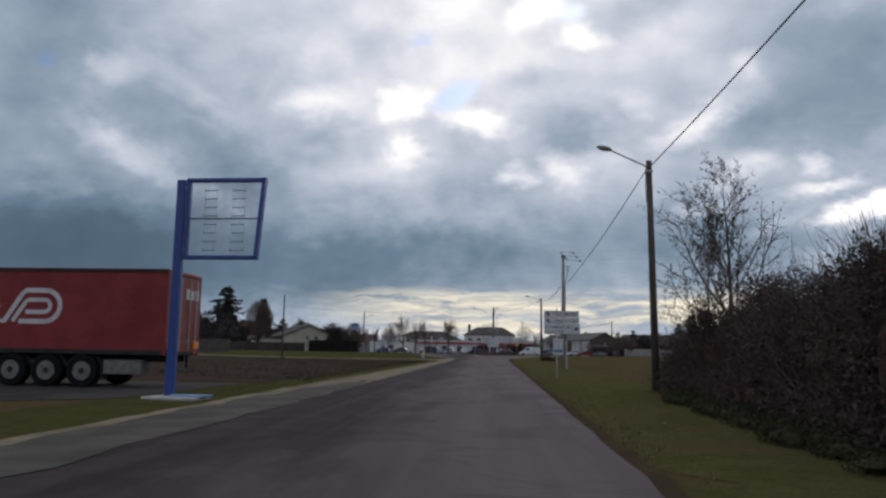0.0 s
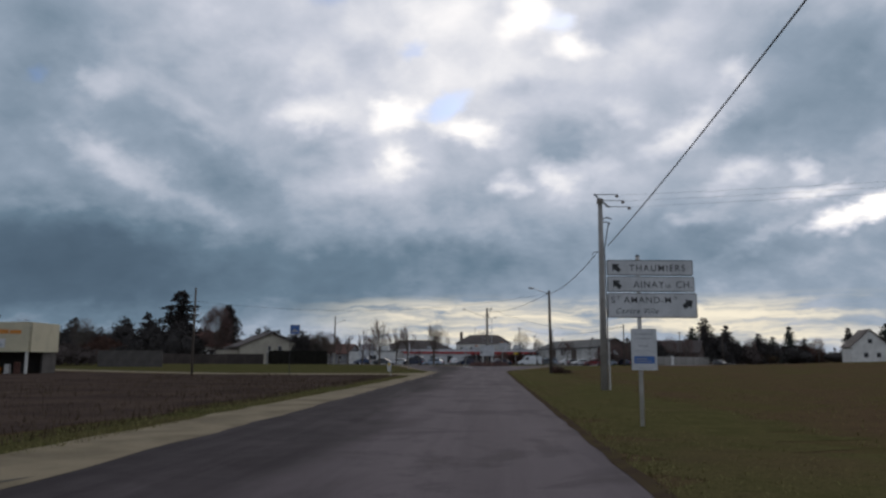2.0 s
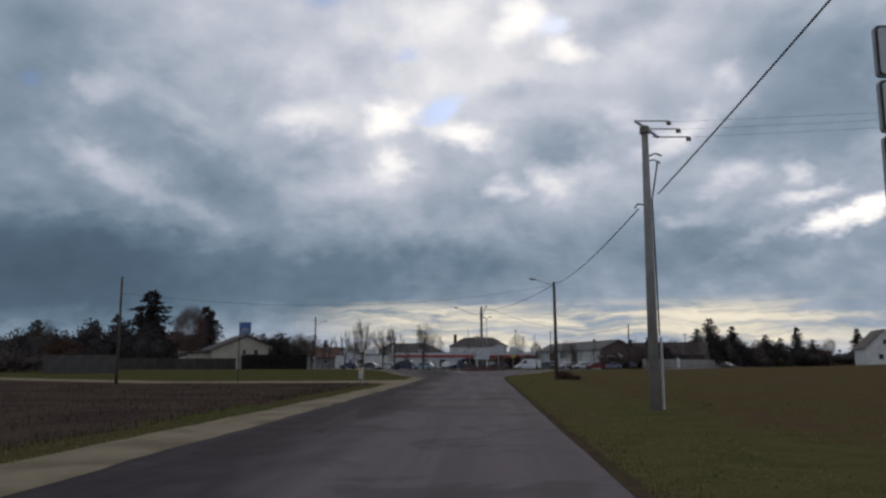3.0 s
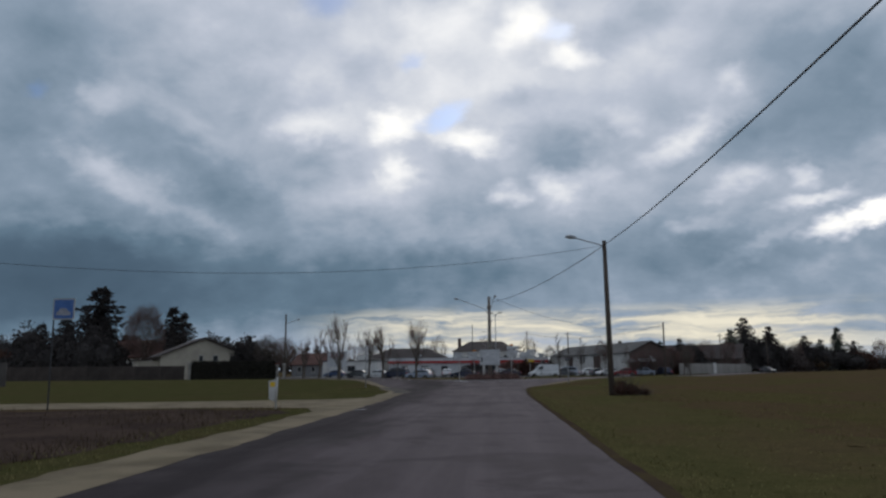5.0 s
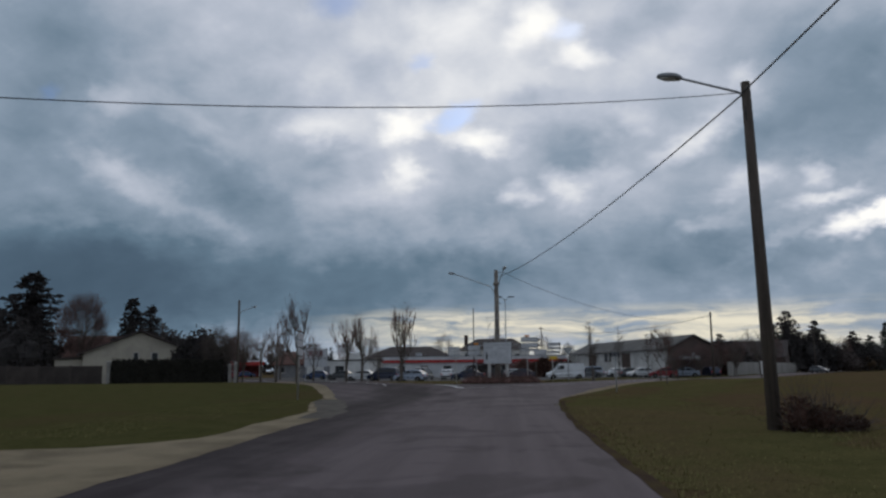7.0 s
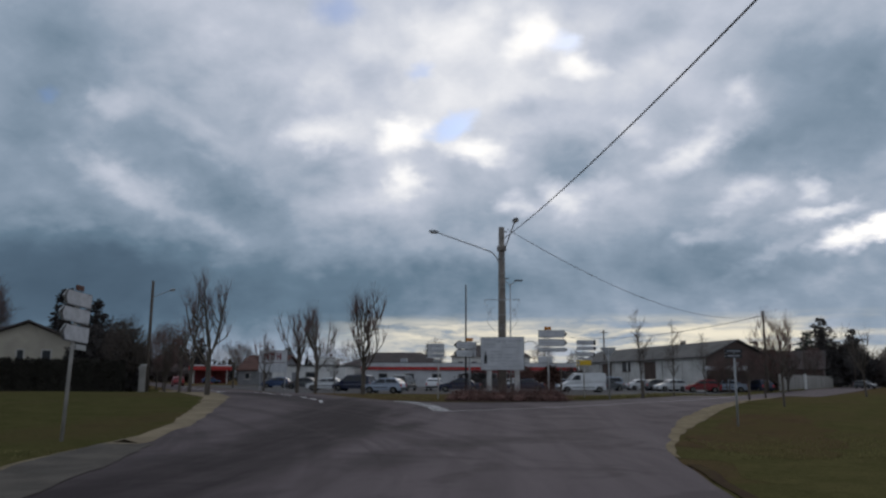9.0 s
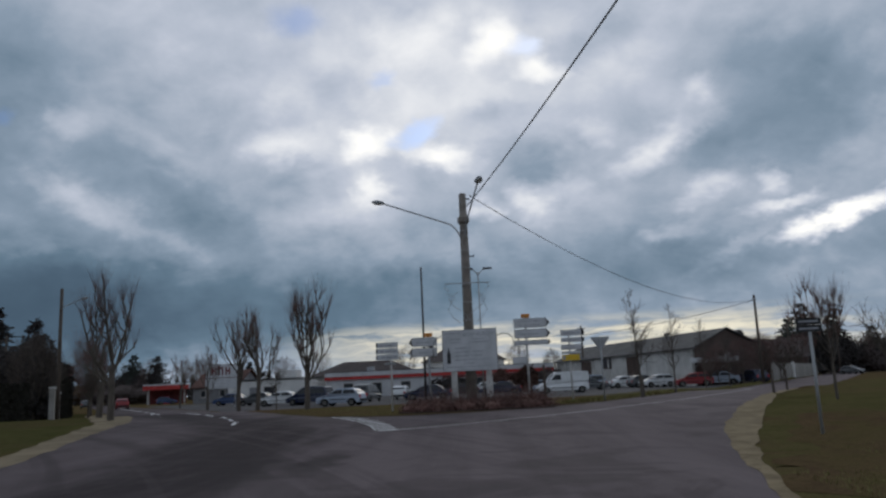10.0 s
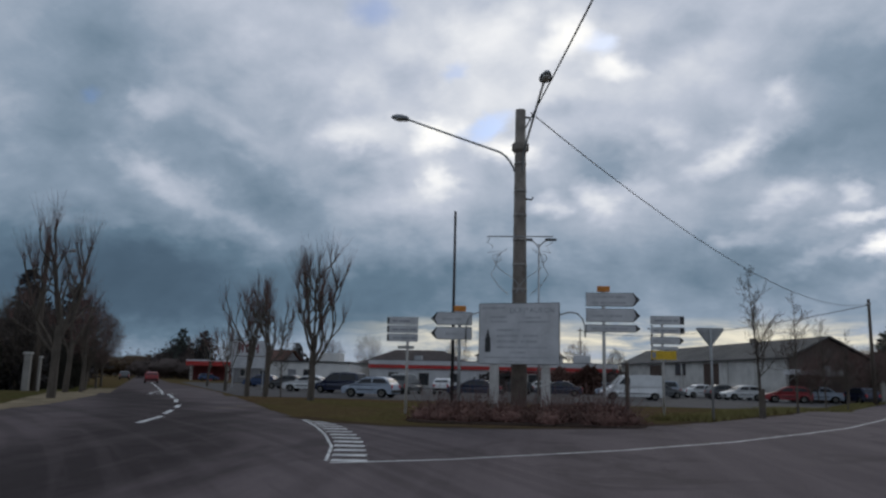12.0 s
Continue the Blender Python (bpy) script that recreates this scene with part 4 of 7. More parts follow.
pf = pole("street_lamp", -27.73, 161.3, 8.7, "dark wooden pole with a small lamp by the garden gate", "wood", (0.15, 0.10))
lamp_arm(pf, (0, 0, 7.1), (0.3, -0.05, 7.5), (1.6, -0.3, 7.9), 0.03, 0.5)
pg = pole("wooden_pole", -23.8, 85.2, 7.0, "slim weathered wooden pole standing in the field", "wood", (0.10, 0.07))
for x, y, h in ((-49, 190, 8.4), (16, 225, 9.0), (9, 262, 11.0), (70, 262, 9.5), (52, 240, 9.0)):
    far = pole("wooden_pole", x, y, h, "distant dark line pole", "wood", (0.15, 0.10))
    part("cross_arm", box(-0.6, 0.6, -0.05, 0.05, h - 0.5, h - 0.4), M["wood"], far)

cable((5.9, -14, 8.4), (5.75, 28.6, 8.3), 0.3, 0.02)
cable((5.68, 28.6, 8.3), (5.5, 59.55, 6.55), 0.22, 0.02)
cable((4.9, 59.6, 6.1), (5.75, 99.7, 7.75), 0.40, 0.02)
cable((5.8, 99.7, 7.75), (-0.25, 141.5, 8.45), 0.55, 0.02)
cable((-0.1, 141.6, 8.95), (27.9, 187.6, 8.3), 1.85, 0.016)
cable((5.75, 99.7, 7.75), (-23.8, 85.2, 5.9), 1.2, 0.010)
cable((27.9, 187.6, 8.2), (9, 262, 10.5), 1.6, 0.03)
for k in range(3):
    cable((6.0 + 0.22 * k, 59.85 - 0.25 * k, 8.95 - 0.33 * k), (48.0, 64.5 - 0.6 * k, 12.6 - 0.33 * k), 0.3, 0.004, "thin bare power line running out over the meadow")


# ---- signs ----
def bars(parent, rows, y, material, thick=0.003):
    """Unreadable print: bars x0, x1, z0, z1."""
    for x0, x1, z0, z1 in rows:
        part("lettering", box(x0, x1, y - thick, y, z0, z1), M[material], parent, "faded unreadable lettering")


def words(parent, text, x, z, size, y, material="signblack", wide=1.0, slant=0.0, space=1.1):
    cu = bpy.data.curves.new("lettering", "FONT")
    cu.body, cu.size, cu.extrude, cu.shear, cu.space_character = text, size, 0.0015, slant, space
    cu.offset = 0.004 * size
    tmp = bpy.data.objects.new("lettering", cu)
    scene.collection.objects.link(tmp)
    me = bpy.data.meshes.new_from_object(tmp.evaluated_get(bpy.context.evaluated_depsgraph_get()))
    bpy.data.objects.remove(tmp)
    me.transform(Matrix(((wide, 0, 0, x), (0, 0, -1, y), (0, 1, 0, z), (0, 0, 0, 1))))
    whole = bmesh.new()
    whole.from_mesh(me)
    bpy.data.meshes.remove(me)
    # gather the connected pieces, join those that stand over one another, and make each letter a part
    seen, pieces = set(), []
    for f in whole.faces:
        if f in seen:
            continue
        seen.add(f)
        group, front = [], [f]
        while front:
            g = front.pop()
            group.append(g)
            for e in g.edges:
                for h in e.link_faces:
                    if h not in seen:
                        seen.add(h)
                        front.append(h)
        us = [v.co.x for g in group for v in g.verts]
        pieces.append([min(us), max(us), group])
    pieces.sort(key=lambda q: q[0])
    letters = []
    for lo, hi, group in pieces:
        if letters and lo < letters[-1][1] - 0.3 * min(hi - lo, letters[-1][1] - letters[-1][0]):
            letters[-1][1] = max(hi, letters[-1][1])
            letters[-1][2] += group
        else:
            letters.append([lo, hi, list(group)])
    for lo, hi, group in letters:
        bm = bmesh.new()
        made = {}
        for g in group:
            bm.faces.new([made.setdefault(v, None) or made.update({v: bm.verts.new(v.co)}) or made[v] for v in g.verts])
        part("letter", bm, M[material], parent, "black painted letter")
    whole.free()


def plate(parent, x0, x1, z0, z1, y, rim=True, r=0.03, name="sign_plate", face="signwhite", label=""):
    """A sheet-metal plate with a dark rim; its face looks to -y."""
    pl = part(name, prism(rounded(x0, x1, z0, z1, r), "y", y, y + 0.03), M["signgrey"], parent, label)
    e = 0.0
    if rim:
        part("rim", prism(rounded(x0 + 0.004, x1 - 0.004, z0 + 0.004, z1 - 0.004, r), "y", y - 0.004, y - 0.001), M["signblack"], pl, "thin black rim")
        e = 0.018
    part("face", prism(rounded(x0 + e, x1 - e, z0 + e, z1 - e, r * 0.7), "y", y - 0.008, y - 0.005), M[face], pl)
    return pl


def arrow_head(parent, cx, cz, s, turn, y):
    """A thick slanting arrow."""
    pts = [(-0.5, 0.0), (0.02, 0.5), (0.02, 0.22), (0.5, 0.22), (0.5, -0.22), (0.02, -0.22), (0.02, -0.5)]
    a = radians(turn)
    out = [(cx + s * (u * math.cos(a) - v * math.sin(a)), cz + s * (u * math.sin(a) + v * math.cos(a))) for u, v in pts]
    return part("arrow", prism(out, "y", y - 0.012, y - 0.0085), M["signblack"], parent, "black arrow")


ds = thing("direction_sign", "white direction sign with three black-lettered plates on one post", "road sign", stand(3.2, 40.62, 4))
part("post", tube([(0, 0.06, -0.3), (0, 0.06, 3.52)], 0.045, 12), M["postwhite"], ds, "white painted post", smooth=True)
part("cap", tube([(0, 0.06, 3.52), (0, 0.06, 3.56)], [0.05, 0.03], 10), M["blackmetal"], ds)
L = -0.67
p1 = plate(ds, L, L + 1.82, 3.115, 3.445, 0.0)
words(p1, "THAUMIERS", L + 0.47, 3.205, 0.20, -0.0095, wide=0.96, space=1.22)
arrow_head(p1, L + 0.19, 3.28, 0.22, -45, 0.0)
p2 = plate(ds, L, L + 1.84, 2.765, 3.095, 0.0)
words(p2, "AINAY", L + 0.55, 2.855, 0.20, -0.0095, wide=0.98, space=1.16)
words(p2, "LE", L + 1.22, 2.86, 0.12, -0.0095, wide=0.95)
words(p2, "CH.", L + 1.44, 2.855, 0.20, -0.0095, wide=0.98, space=1.16)
arrow_head(p2, L + 0.20, 2.93, 0.22, -45, 0.0)
p3 = plate(ds, L, L + 1.88, 2.225, 2.745, 0.0)
words(p3, "S", L + 0.07, 2.535, 0.19, -0.0095)
words(p3, "T", L + 0.20, 2.61, 0.10, -0.0095)
words(p3, "AMAND-M", L + 0.34, 2.535, 0.19, -0.0095, wide=1.02, space=1.14)
words(p3, "D", L + 1.385, 2.61, 0.10, -0.0095)
words(p3, "Centre Ville", L + 0.15, 2.315, 0.155, -0.0095, wide=0.97, slant=0.35, space=1.2)
arrow_head(p3, L + 1.69, 2.52, 0.24, 215, 0.0)
small = plate(ds, -0.20, 0.33, 1.14, 2.00, 0.0, False, 0.04, "notice_panel", label="weathered white notice panel")
bars(small, [(-0.14, 0.26, 1.86, 1.91), (-0.12, 0.22, 1.78, 1.81), (-0.05, 0.15, 1.62, 1.66), (-0.13, 0.27, 1.53, 1.55), (-0.06, 0.24, 1.17, 1.19)], -0.0085, "faint")
part("blue_block", box(-0.15, 0.28, -0.0115, -0.0085, 1.28, 1.43), M["signblue"], small, "blue printed block")
bars(small, [(-0.12, 0.12, 1.365, 1.385), (-0.12, 0.2, 1.32, 1.335)], -0.012, "faded")


def finger(parent, x0, x1, z0, z1, y, toward, rows, face="signwhite"):
    """A pointed direction plate."""
    p = 0.36 * (z1 - z0) + 0.04
    mid = (z0 + z1) / 2
    def shape(e):
        a, b = (x0 + e, x1 - e)
        if toward > 0:
            return [(a, z0 + e), (b - p, z0 + e), (b, mid), (b - p, z1 - e), (a, z1 - e)]
        return [(b, z0 + e), (b, z1 - e), (a + p, z1 - e), (a, mid), (a + p, z0 + e)]
    pl = part("sign_plate", prism(shape(0), "y", y, y + 0.03), M["signgrey"], parent)
    part("rim", prism(shape(0.003), "y", y - 0.004, y - 0.001), M["signblack"], pl, "black rim and tip")
    e = 0.014
    a, b = (x0 + e, x1 - p - 0.02) if toward > 0 else (x0 + p + 0.02, x1 - e)
    tip = 0.10
    if toward > 0:
        out = [(a, z0 + e), (b, z0 + e), (b + p - tip, mid - 0.03), (b + p - tip, mid + 0.03), (b, z1 - e), (a, z1 - e)]
    else:
        out = [(b, z0 + e), (b, z1 - e), (a, z1 - e), (a - p + tip, mid + 0.03), (a - p + tip, mid - 0.03), (a, z0 + e)]
    part("face", prism(out, "y", y - 0.008, y - 0.005), M[face], pl)
    if rows:
        bars(pl, rows, y - 0.0085, "faint")
    return pl


def print_rows(x0, x1, z0, z1, lines, seed):
    rng = random.Random(seed)
    rows = []
    for k in range(lines):
        z = z1 - (z1 - z0) * (k + 0.75) / (lines + 0.35)
        x = x0 + rng.uniform(0.0, 0.15) * (x1 - x0)
        stop = x1 - rng.uniform(0.05, 0.3) * (x1 - x0)
        while x < stop:
            w = rng.uniform(0.14, 0.34)
            rows.append((x, min(x + w, x1), z - 0.028, z + 0.028))
            x += w + rng.uniform(0.02, 0.05)
    return rows


def sign_post(name, x, y, tall, label, turn=0.0, r=0.04, material="postwhite", top=None):
    t = thing(name, label, "road sign", stand(x, y, turn))
    part("post", tube([(0, 0.05, -0.2), (0, 0.05, tall)], r, 10), M[material], t, smooth=True)
    if top:
        part("number_plate", box(-0.17, 0.17, 0.0, 0.05, tall, tall + 0.16, 0.012), M[top], t, "small orange road-number plate")
    return t


G = height(142)
s3 = sign_post("direction_sign", -3.7, 143.0, 3.15 - G, "three stacked white local signs on a slim post")
for k, z in enumerate((2.93, 2.68, 2.43)):
    p = plate(s3, -0.62, 0.31, z - G, z - G + 0.23, 0.0, False, 0.015)
    part("tip", box(-0.615, -0.56, -0.0115, -0.0085, z - G + 0.03, z - G + 0.20), M["signblack"], p, "black end mark")
    bars(p, print_rows(-0.5, 0.25, z - G, z - G + 0.23, 1, 40 + k), -0.0085, "faded")
part("rail", box(-0.28, 0.2, 0.0, 0.05, 2.22 - G, 2.31 - G, 0.01), M["signgrey"], s3)
al = sign_post("direction_sign", -2.03, 141.6, 3.22 - G, "two white arrow plates on a post with a tall mast", 0, 0.045, "signgrey", "orange")
part("mast", tube([(-0.19, 0.12, -0.2), (-0.19, 0.12, 6.08 - G)], [0.05, 0.035], 8), M["blackmetal"], al, "tall black mast", smooth=True)
finger(al, -0.8, 0.34, 2.84 - G, 3.20 - G, 0.0, -1, print_rows(-0.5, 0.28, 2.84 - G, 3.20 - G, 1, 1))
finger(al, -0.8, 0.34, 2.44 - G, 2.79 - G, 0.0, -1, print_rows(-0.5, 0.28, 2.44 - G, 2.79 - G, 1, 2))
part("hoop", tube([(0.18, -0.02, 2.35 - G), (0.18, -0.02, 2.8 - G), (0.22, -0.02, 3.0 - G), (0.33, -0.02, 3.13 - G), (0.52, -0.02, 3.2 - G)], 0.022, 7), M["steel"], al, smooth=True)
ar = sign_post("direction_sign", 1.87, 141.4, 3.78 - G, "three white arrow plates pointing one way on a post", 0, 0.045, "postwhite", "orange")
for k, (a, b) in enumerate(((3.39, 3.76), (2.97, 3.33), (2.70, 2.90))):
    finger(ar, -0.47, 0.96, a - G, b - G, 0.0, 1, print_rows(-0.4, 0.62, a - G, b - G, 2 if k == 0 else 1, 10 + k))
part("hoop", tube([(-1.2, 0, 3.13 - G), (-0.95, 0, 3.22 - G), (-0.72, 0, 3.2 - G), (-0.56, 0, 3.05 - G), (-0.5, 0, 2.85 - G), (-0.49, 0, 2.55 - G)], 0.022, 7), M["steel"], ar, smooth=True)
s4 = sign_post("direction_sign", 4.0, 145.0, 3.46 - G, "stacked white local signs over a yellow plate on a slim post")
for k, (a, b) in enumerate(((3.19, 3.46), (2.91, 3.11))):
    p = plate(s4, -0.36, 0.67, a - G, b - G, 0.0, False, 0.015)
    part("tip", box(0.54, 0.665, -0.0115, -0.0085, a - G + 0.02, b - G - 0.02), M["signblack"], p, "black end mark")
    bars(p, print_rows(-0.3, 0.48, a - G, b - G, 1, 50 + k), -0.0085, "faded")
finger(s4, -0.37, 0.65, 2.58 - G, 2.81 - G, 0.0, 1, print_rows(-0.3, 0.4, 2.58 - G, 2.81 - G, 1, 55))
plate(s4, -0.36, 0.46, 2.41 - G, 2.51 - G, 0.0, False, 0.01)
p = plate(s4, -0.36, 0.40, 2.11 - G, 2.37 - G, -0.01, False, 0.02, "sign_plate", "yellow", "yellow plate")
part("emblem", box(-0.33, -0.22, -0.0215, -0.0185, 2.15 - G, 2.33 - G), M["faded"], p)
yl = sign_post("give_way_sign", 5.12, 143.5, 2.95 - G, "back of a triangular give-way sign on a grey post", 0, 0.035, "signgrey")
part("triangle", prism([(-0.37, 3.01 - G), (0.37, 3.01 - G), (0.40, 2.96 - G), (0.04, 2.48 - G), (-0.04, 2.48 - G), (-0.40, 2.96 - G)], "y", 0.1, 0.13), M["signgrey"], yl, "grey sheet-metal back")
for z in (2.88, 2.7):
    part("clamp", box(-0.22 if z > 2.8 else -0.12, 0.22 if z > 2.8 else 0.12, 0.075, 0.1, z - G, z - G + 0.035), M["steel"], yl)
solid("wooden_post", tube([(0, 0, -0.2), (0, 0, 1.55), (0, 0, 1.6)], [0.065, 0.06, 0.04], 9), M["wood"], "weathered wooden post in the flower bed", "post", stand(2.53, 142.0))

bb = thing("billboard", "white town notice board on two pale legs in a shrub bed", "billboard", stand(-0.4, 140.85, -14))
for x in (-0.68, 0.71):
    part("leg", box(x - 0.11, x + 0.11, 0.02, 0.16, -0.2, 1.78 - G, 0.01), M["postwhite"], bb)
bd = plate(bb, -1.10, 1.10, 1.78 - G, 3.40 - G, 0.0, True, 0.02, "board")
T0 = 3.40 - G
bars(bd, [(-1.0, -0.36, T0 - 0.16, T0 - 0.10)], -0.0085, "faint")
words(bd, "DUN", -0.24, T0 - 0.27, 0.20, -0.0085, "faded", 0.92, space=1.05)
bars(bd, [(0.20, 0.27, T0 - 0.19, T0 - 0.13)], -0.0085, "faint")
words(bd, "AURON", 0.30, T0 - 0.27, 0.20, -0.0085, "faded", 0.92, space=1.05)
bars(bd, [(-0.78, -0.32, T0 - 0.40, T0 - 0.35), (-0.76, -0.30, T0 - 0.52, T0 - 0.47), (0.10, 0.62, T0 - 0.42, T0 - 0.37), (-0.02, 0.84, T0 - 0.53, T0 - 0.48)], -0.0085, "faint")
bars(bd, [(-0.60, 0.04, T0 - 0.75, T0 - 0.69), (-0.60, 0.02, T0 - 0.90, T0 - 0.84), (0.12, 0.52, T0 - 0.90, T0 - 0.84), (-0.60, -0.02, T0 - 1.05, T0 - 0.99), (0.06, 0.50, T0 - 1.05, T0 - 0.99), (-0.60, 0.78, T0 - 1.20, T0 - 1.15), (-0.24, 0.20, T0 - 1.33, T0 - 1.29)], -0.0085, "faint")
bars(bd, [(-1.0, 0.95, T0 - 1.46, T0 - 1.42), (-0.35, 0.3, T0 - 1.56, T0 - 1.53)], -0.0085, "faint")
part("tower_print", prism([(-0.92, T0 - 1.3), (-0.76, T0 - 1.3), (-0.765, T0 - 0.95), (-0.80, T0 - 0.85), (-0.84, T0 - 0.66), (-0.88, T0 - 0.85), (-0.915, T0 - 0.95)], "y", -0.0115, -0.0085), M["signblack"], bd, "dark printed tower shape")

# wire festive figures on the thick pole
dec = thing("festive_light_frame", "unlit wire festive decoration fixed to the pole", "decoration", stand(-0.39, 141.3))
part("crossbar", tube([(-0.9, 0, 4.95), (0.92, 0, 4.95)], 0.018, 6), M["steel"], dec)
for s in (-1, 1):
    outline = [(s * 0.78, 4.95), (s * 0.9, 4.78), (s * 0.72, 4.68), (s * 0.86, 4.5), (s * 0.55, 4.55), (s * 0.62, 4.2), (s * 0.78, 3.9), (s * 0.55, 3.55), (s * 0.3, 3.35)]
    part("wire_figure", tube([(u, 0, v) for u, v in outline], 0.010, 5), M["steel"], dec)
    part("wire_figure", tube([(s * (0.35 + 0.33 * math.sin(k * 0.5)), 0, 4.6 - 0.11 * k) for k in range(12)], 0.009, 5), M["steel"], dec)
    part("wire_figure", tube([(s * (0.62 + 0.12 * math.cos(k * 0.7)), 0, 4.35 + 0.12 * math.sin(k * 0.7)) for k in range(10)], 0.009, 5), M["steel"], dec)


# ---- more materials ----
M.update(
    trailer_red=surf("red_tarpaulin", (0.215, 0.014, 0.016), 0.65, 0.25, 0.8, 14.0, 0.25, tint=(0.14, 0.010, 0.013), dist=0.015),
    trailer_door=surf("dull_red_paint", (0.19, 0.026, 0.018), 0.6, 0.35, 1.2, 20.0, 0.1, tint=(0.12, 0.018, 0.015)),
    logo=surf("white_tarpaulin_print", (0.55, 0.53, 0.52), 0.6, 0.2, 2.0, 20.0, 0.1),
    chassis=surf("dirty_black_chassis", (0.020, 0.019, 0.018), 0.8, 0.4, 3.0, 20.0, 0.2),
    rubber=surf("tyre_rubber", (0.010, 0.010, 0.010), 0.95, 0.3, 6.0, 40.0, 0.2, alpha_spec=0.15),
    rim=surf("grey_wheel_rim", (0.17, 0.165, 0.15), 0.6, 0.4, 6.0, 40.0, 0.05, metal=0.3),
    amber=surf("amber_lamp", (0.75, 0.22, 0.02), 0.3, 0.2, 8.0, 40.0, 0.0),
    redlamp=surf("red_lamp", (0.45, 0.02, 0.02), 0.3, 0.2, 8.0, 40.0, 0.0),
    clearlamp=glass_mat("clear_lamp", (0.6, 0.62, 0.64), 0.1),
    slab=surf("concrete_slab", (0.40, 0.385, 0.36), 0.9, 0.3, 2.0, 25.0, 0.4, tint=(0.27, 0.26, 0.24)),
    plank=surf("pale_blue_boards", (0.17, 0.30, 0.52), 0.7, 0.3, 3.0, 25.0, 0.2, random=0.25),
    render=surf("cream_render", (0.40, 0.36, 0.29), 0.9, 0.2, 0.6, 15.0, 0.15, tint=(0.31, 0.28, 0.23)),
    white_render=surf("white_render", (0.62, 0.61, 0.58), 0.9, 0.2, 0.5, 15.0, 0.1, tint=(0.48, 0.47, 0.45)),
    sheetwall=surf("white_sheet_cladding", (0.50, 0.50, 0.50), 0.6, 0.2, 0.5, 10.0, 0.1, tint=(0.38, 0.38, 0.39)),
    stripe=surf("red_fascia", (0.42, 0.030, 0.025), 0.55, 0.25, 1.0, 12.0, 0.05),
    awning=surf("dark_red_fascia", (0.16, 0.022, 0.022), 0.6, 0.3, 1.0, 12.0, 0.05),
    redtile=surf("orange_red_tiles", (0.095, 0.040, 0.028), 0.9, 0.4, 0.8, 9.0, 0.7, tint=(0.055, 0.028, 0.022), dist=0.06),
    darktile=surf("dark_brown_tiles", (0.058, 0.043, 0.038), 0.9, 0.4, 0.8, 9.0, 0.6, tint=(0.038, 0.031, 0.030), dist=0.06),
    hallwall=surf("dull_pale_cladding", (0.50, 0.49, 0.46), 0.8, 0.25, 0.5, 10.0, 0.1, tint=(0.34, 0.33, 0.31)),
    greyroof=surf("grey_fibre_cement", (0.062, 0.062, 0.062), 0.9, 0.3, 0.4, 8.0, 0.5, tint=(0.040, 0.041, 0.041), stretch=(1, 1, 1), dist=0.05),
    brick=surf("brown_brick", (0.085, 0.058, 0.048), 0.9, 0.3, 0.8, 9.0, 0.4, tint=(0.060, 0.044, 0.040)),
    window=glass_mat("window_glass", (0.02, 0.022, 0.025), 0.3, 0.35),
    frame=surf("pale_window_frame", (0.45, 0.43, 0.40), 0.6, 0.2, 3.0, 30.0, 0.05),
    door_grey=surf("grey_door", (0.20, 0.20, 0.21), 0.6, 0.25, 1.0, 12.0, 0.1),
    beige=surf("beige_sign_sheet", (0.46, 0.41, 0.28), 0.6, 0.2, 0.8, 12.0, 0.05, tint=(0.38, 0.34, 0.24)),
    wall_grey=surf("grey_block_wall", (0.075, 0.066, 0.060), 0.9, 0.3, 0.7, 8.0, 0.4, tint=(0.050, 0.044, 0.040)),
    darkfence=surf("dark_weathered_boards", (0.046, 0.035, 0.030), 0.9, 0.3, 0.9, 12.0, 0.3, random=0.2),
    brownboard=surf("brown_gate_boards", (0.075, 0.048, 0.036), 0.85, 0.3, 1.0, 12.0, 0.2, tint=(0.050, 0.034, 0.027), random=0.15),
    dark=surf("dark_recess", (0.018, 0.017, 0.017), 0.9, 0.3, 2.0, 20.0, 0.0),
    concrete_panel=surf("pale_concrete_panels", (0.25, 0.235, 0.21), 0.9, 0.3, 0.9, 12.0, 0.3, tint=(0.16, 0.15, 0.135), random=0.15),
)
def clear_sheet(name, tint, cover):
    """Clear plastic with a thin milky film."""
    m = bpy.data.materials.new(name)
    m.use_nodes = True
    N = Nodes(m.node_tree)
    b = N.add("ShaderNodeBsdfPrincipled")
    b.inputs["Base Color"].default_value, b.inputs["Roughness"].default_value = (*tint, 1), 0.2
    see, both = N.add("ShaderNodeBsdfTransparent"), N.add("ShaderNodeMixShader")
    see.inputs[0].default_value = (0.94, 0.96, 0.98, 1)
    film = N.noise(N.add("ShaderNodeTexCoord").outputs["Object"], 2.5, 4.0, 0.6)
    N.put(N.remap(film, 0.3, 0.7, cover * 0.5, cover * 1.5), both.inputs[0])
    N.put(see.outputs[0], both.inputs[1])
    N.put(b.outputs[0], both.inputs[2])
    N.put(both.outputs[0], N.add("ShaderNodeOutputMaterial").inputs[0])
    return m


M["panel"] = clear_sheet("clear_price_panel", (0.55, 0.58, 0.60), 0.22)
for key, rgb, rough in (("car_navy", (0.012, 0.018, 0.045), 0.3), ("car_silver", (0.30, 0.35, 0.42), 0.35), ("car_white", (0.62, 0.63, 0.63), 0.35), ("car_red", (0.22, 0.014, 0.018), 0.35), ("car_grey", (0.09, 0.095, 0.10), 0.35), ("car_black", (0.015, 0.015, 0.017), 0.3), ("car_blue", (0.025, 0.055, 0.14), 0.35)):
    M[key] = surf(key + "_paint", rgb, rough, 0.12, 1.5, 20.0, 0.0)


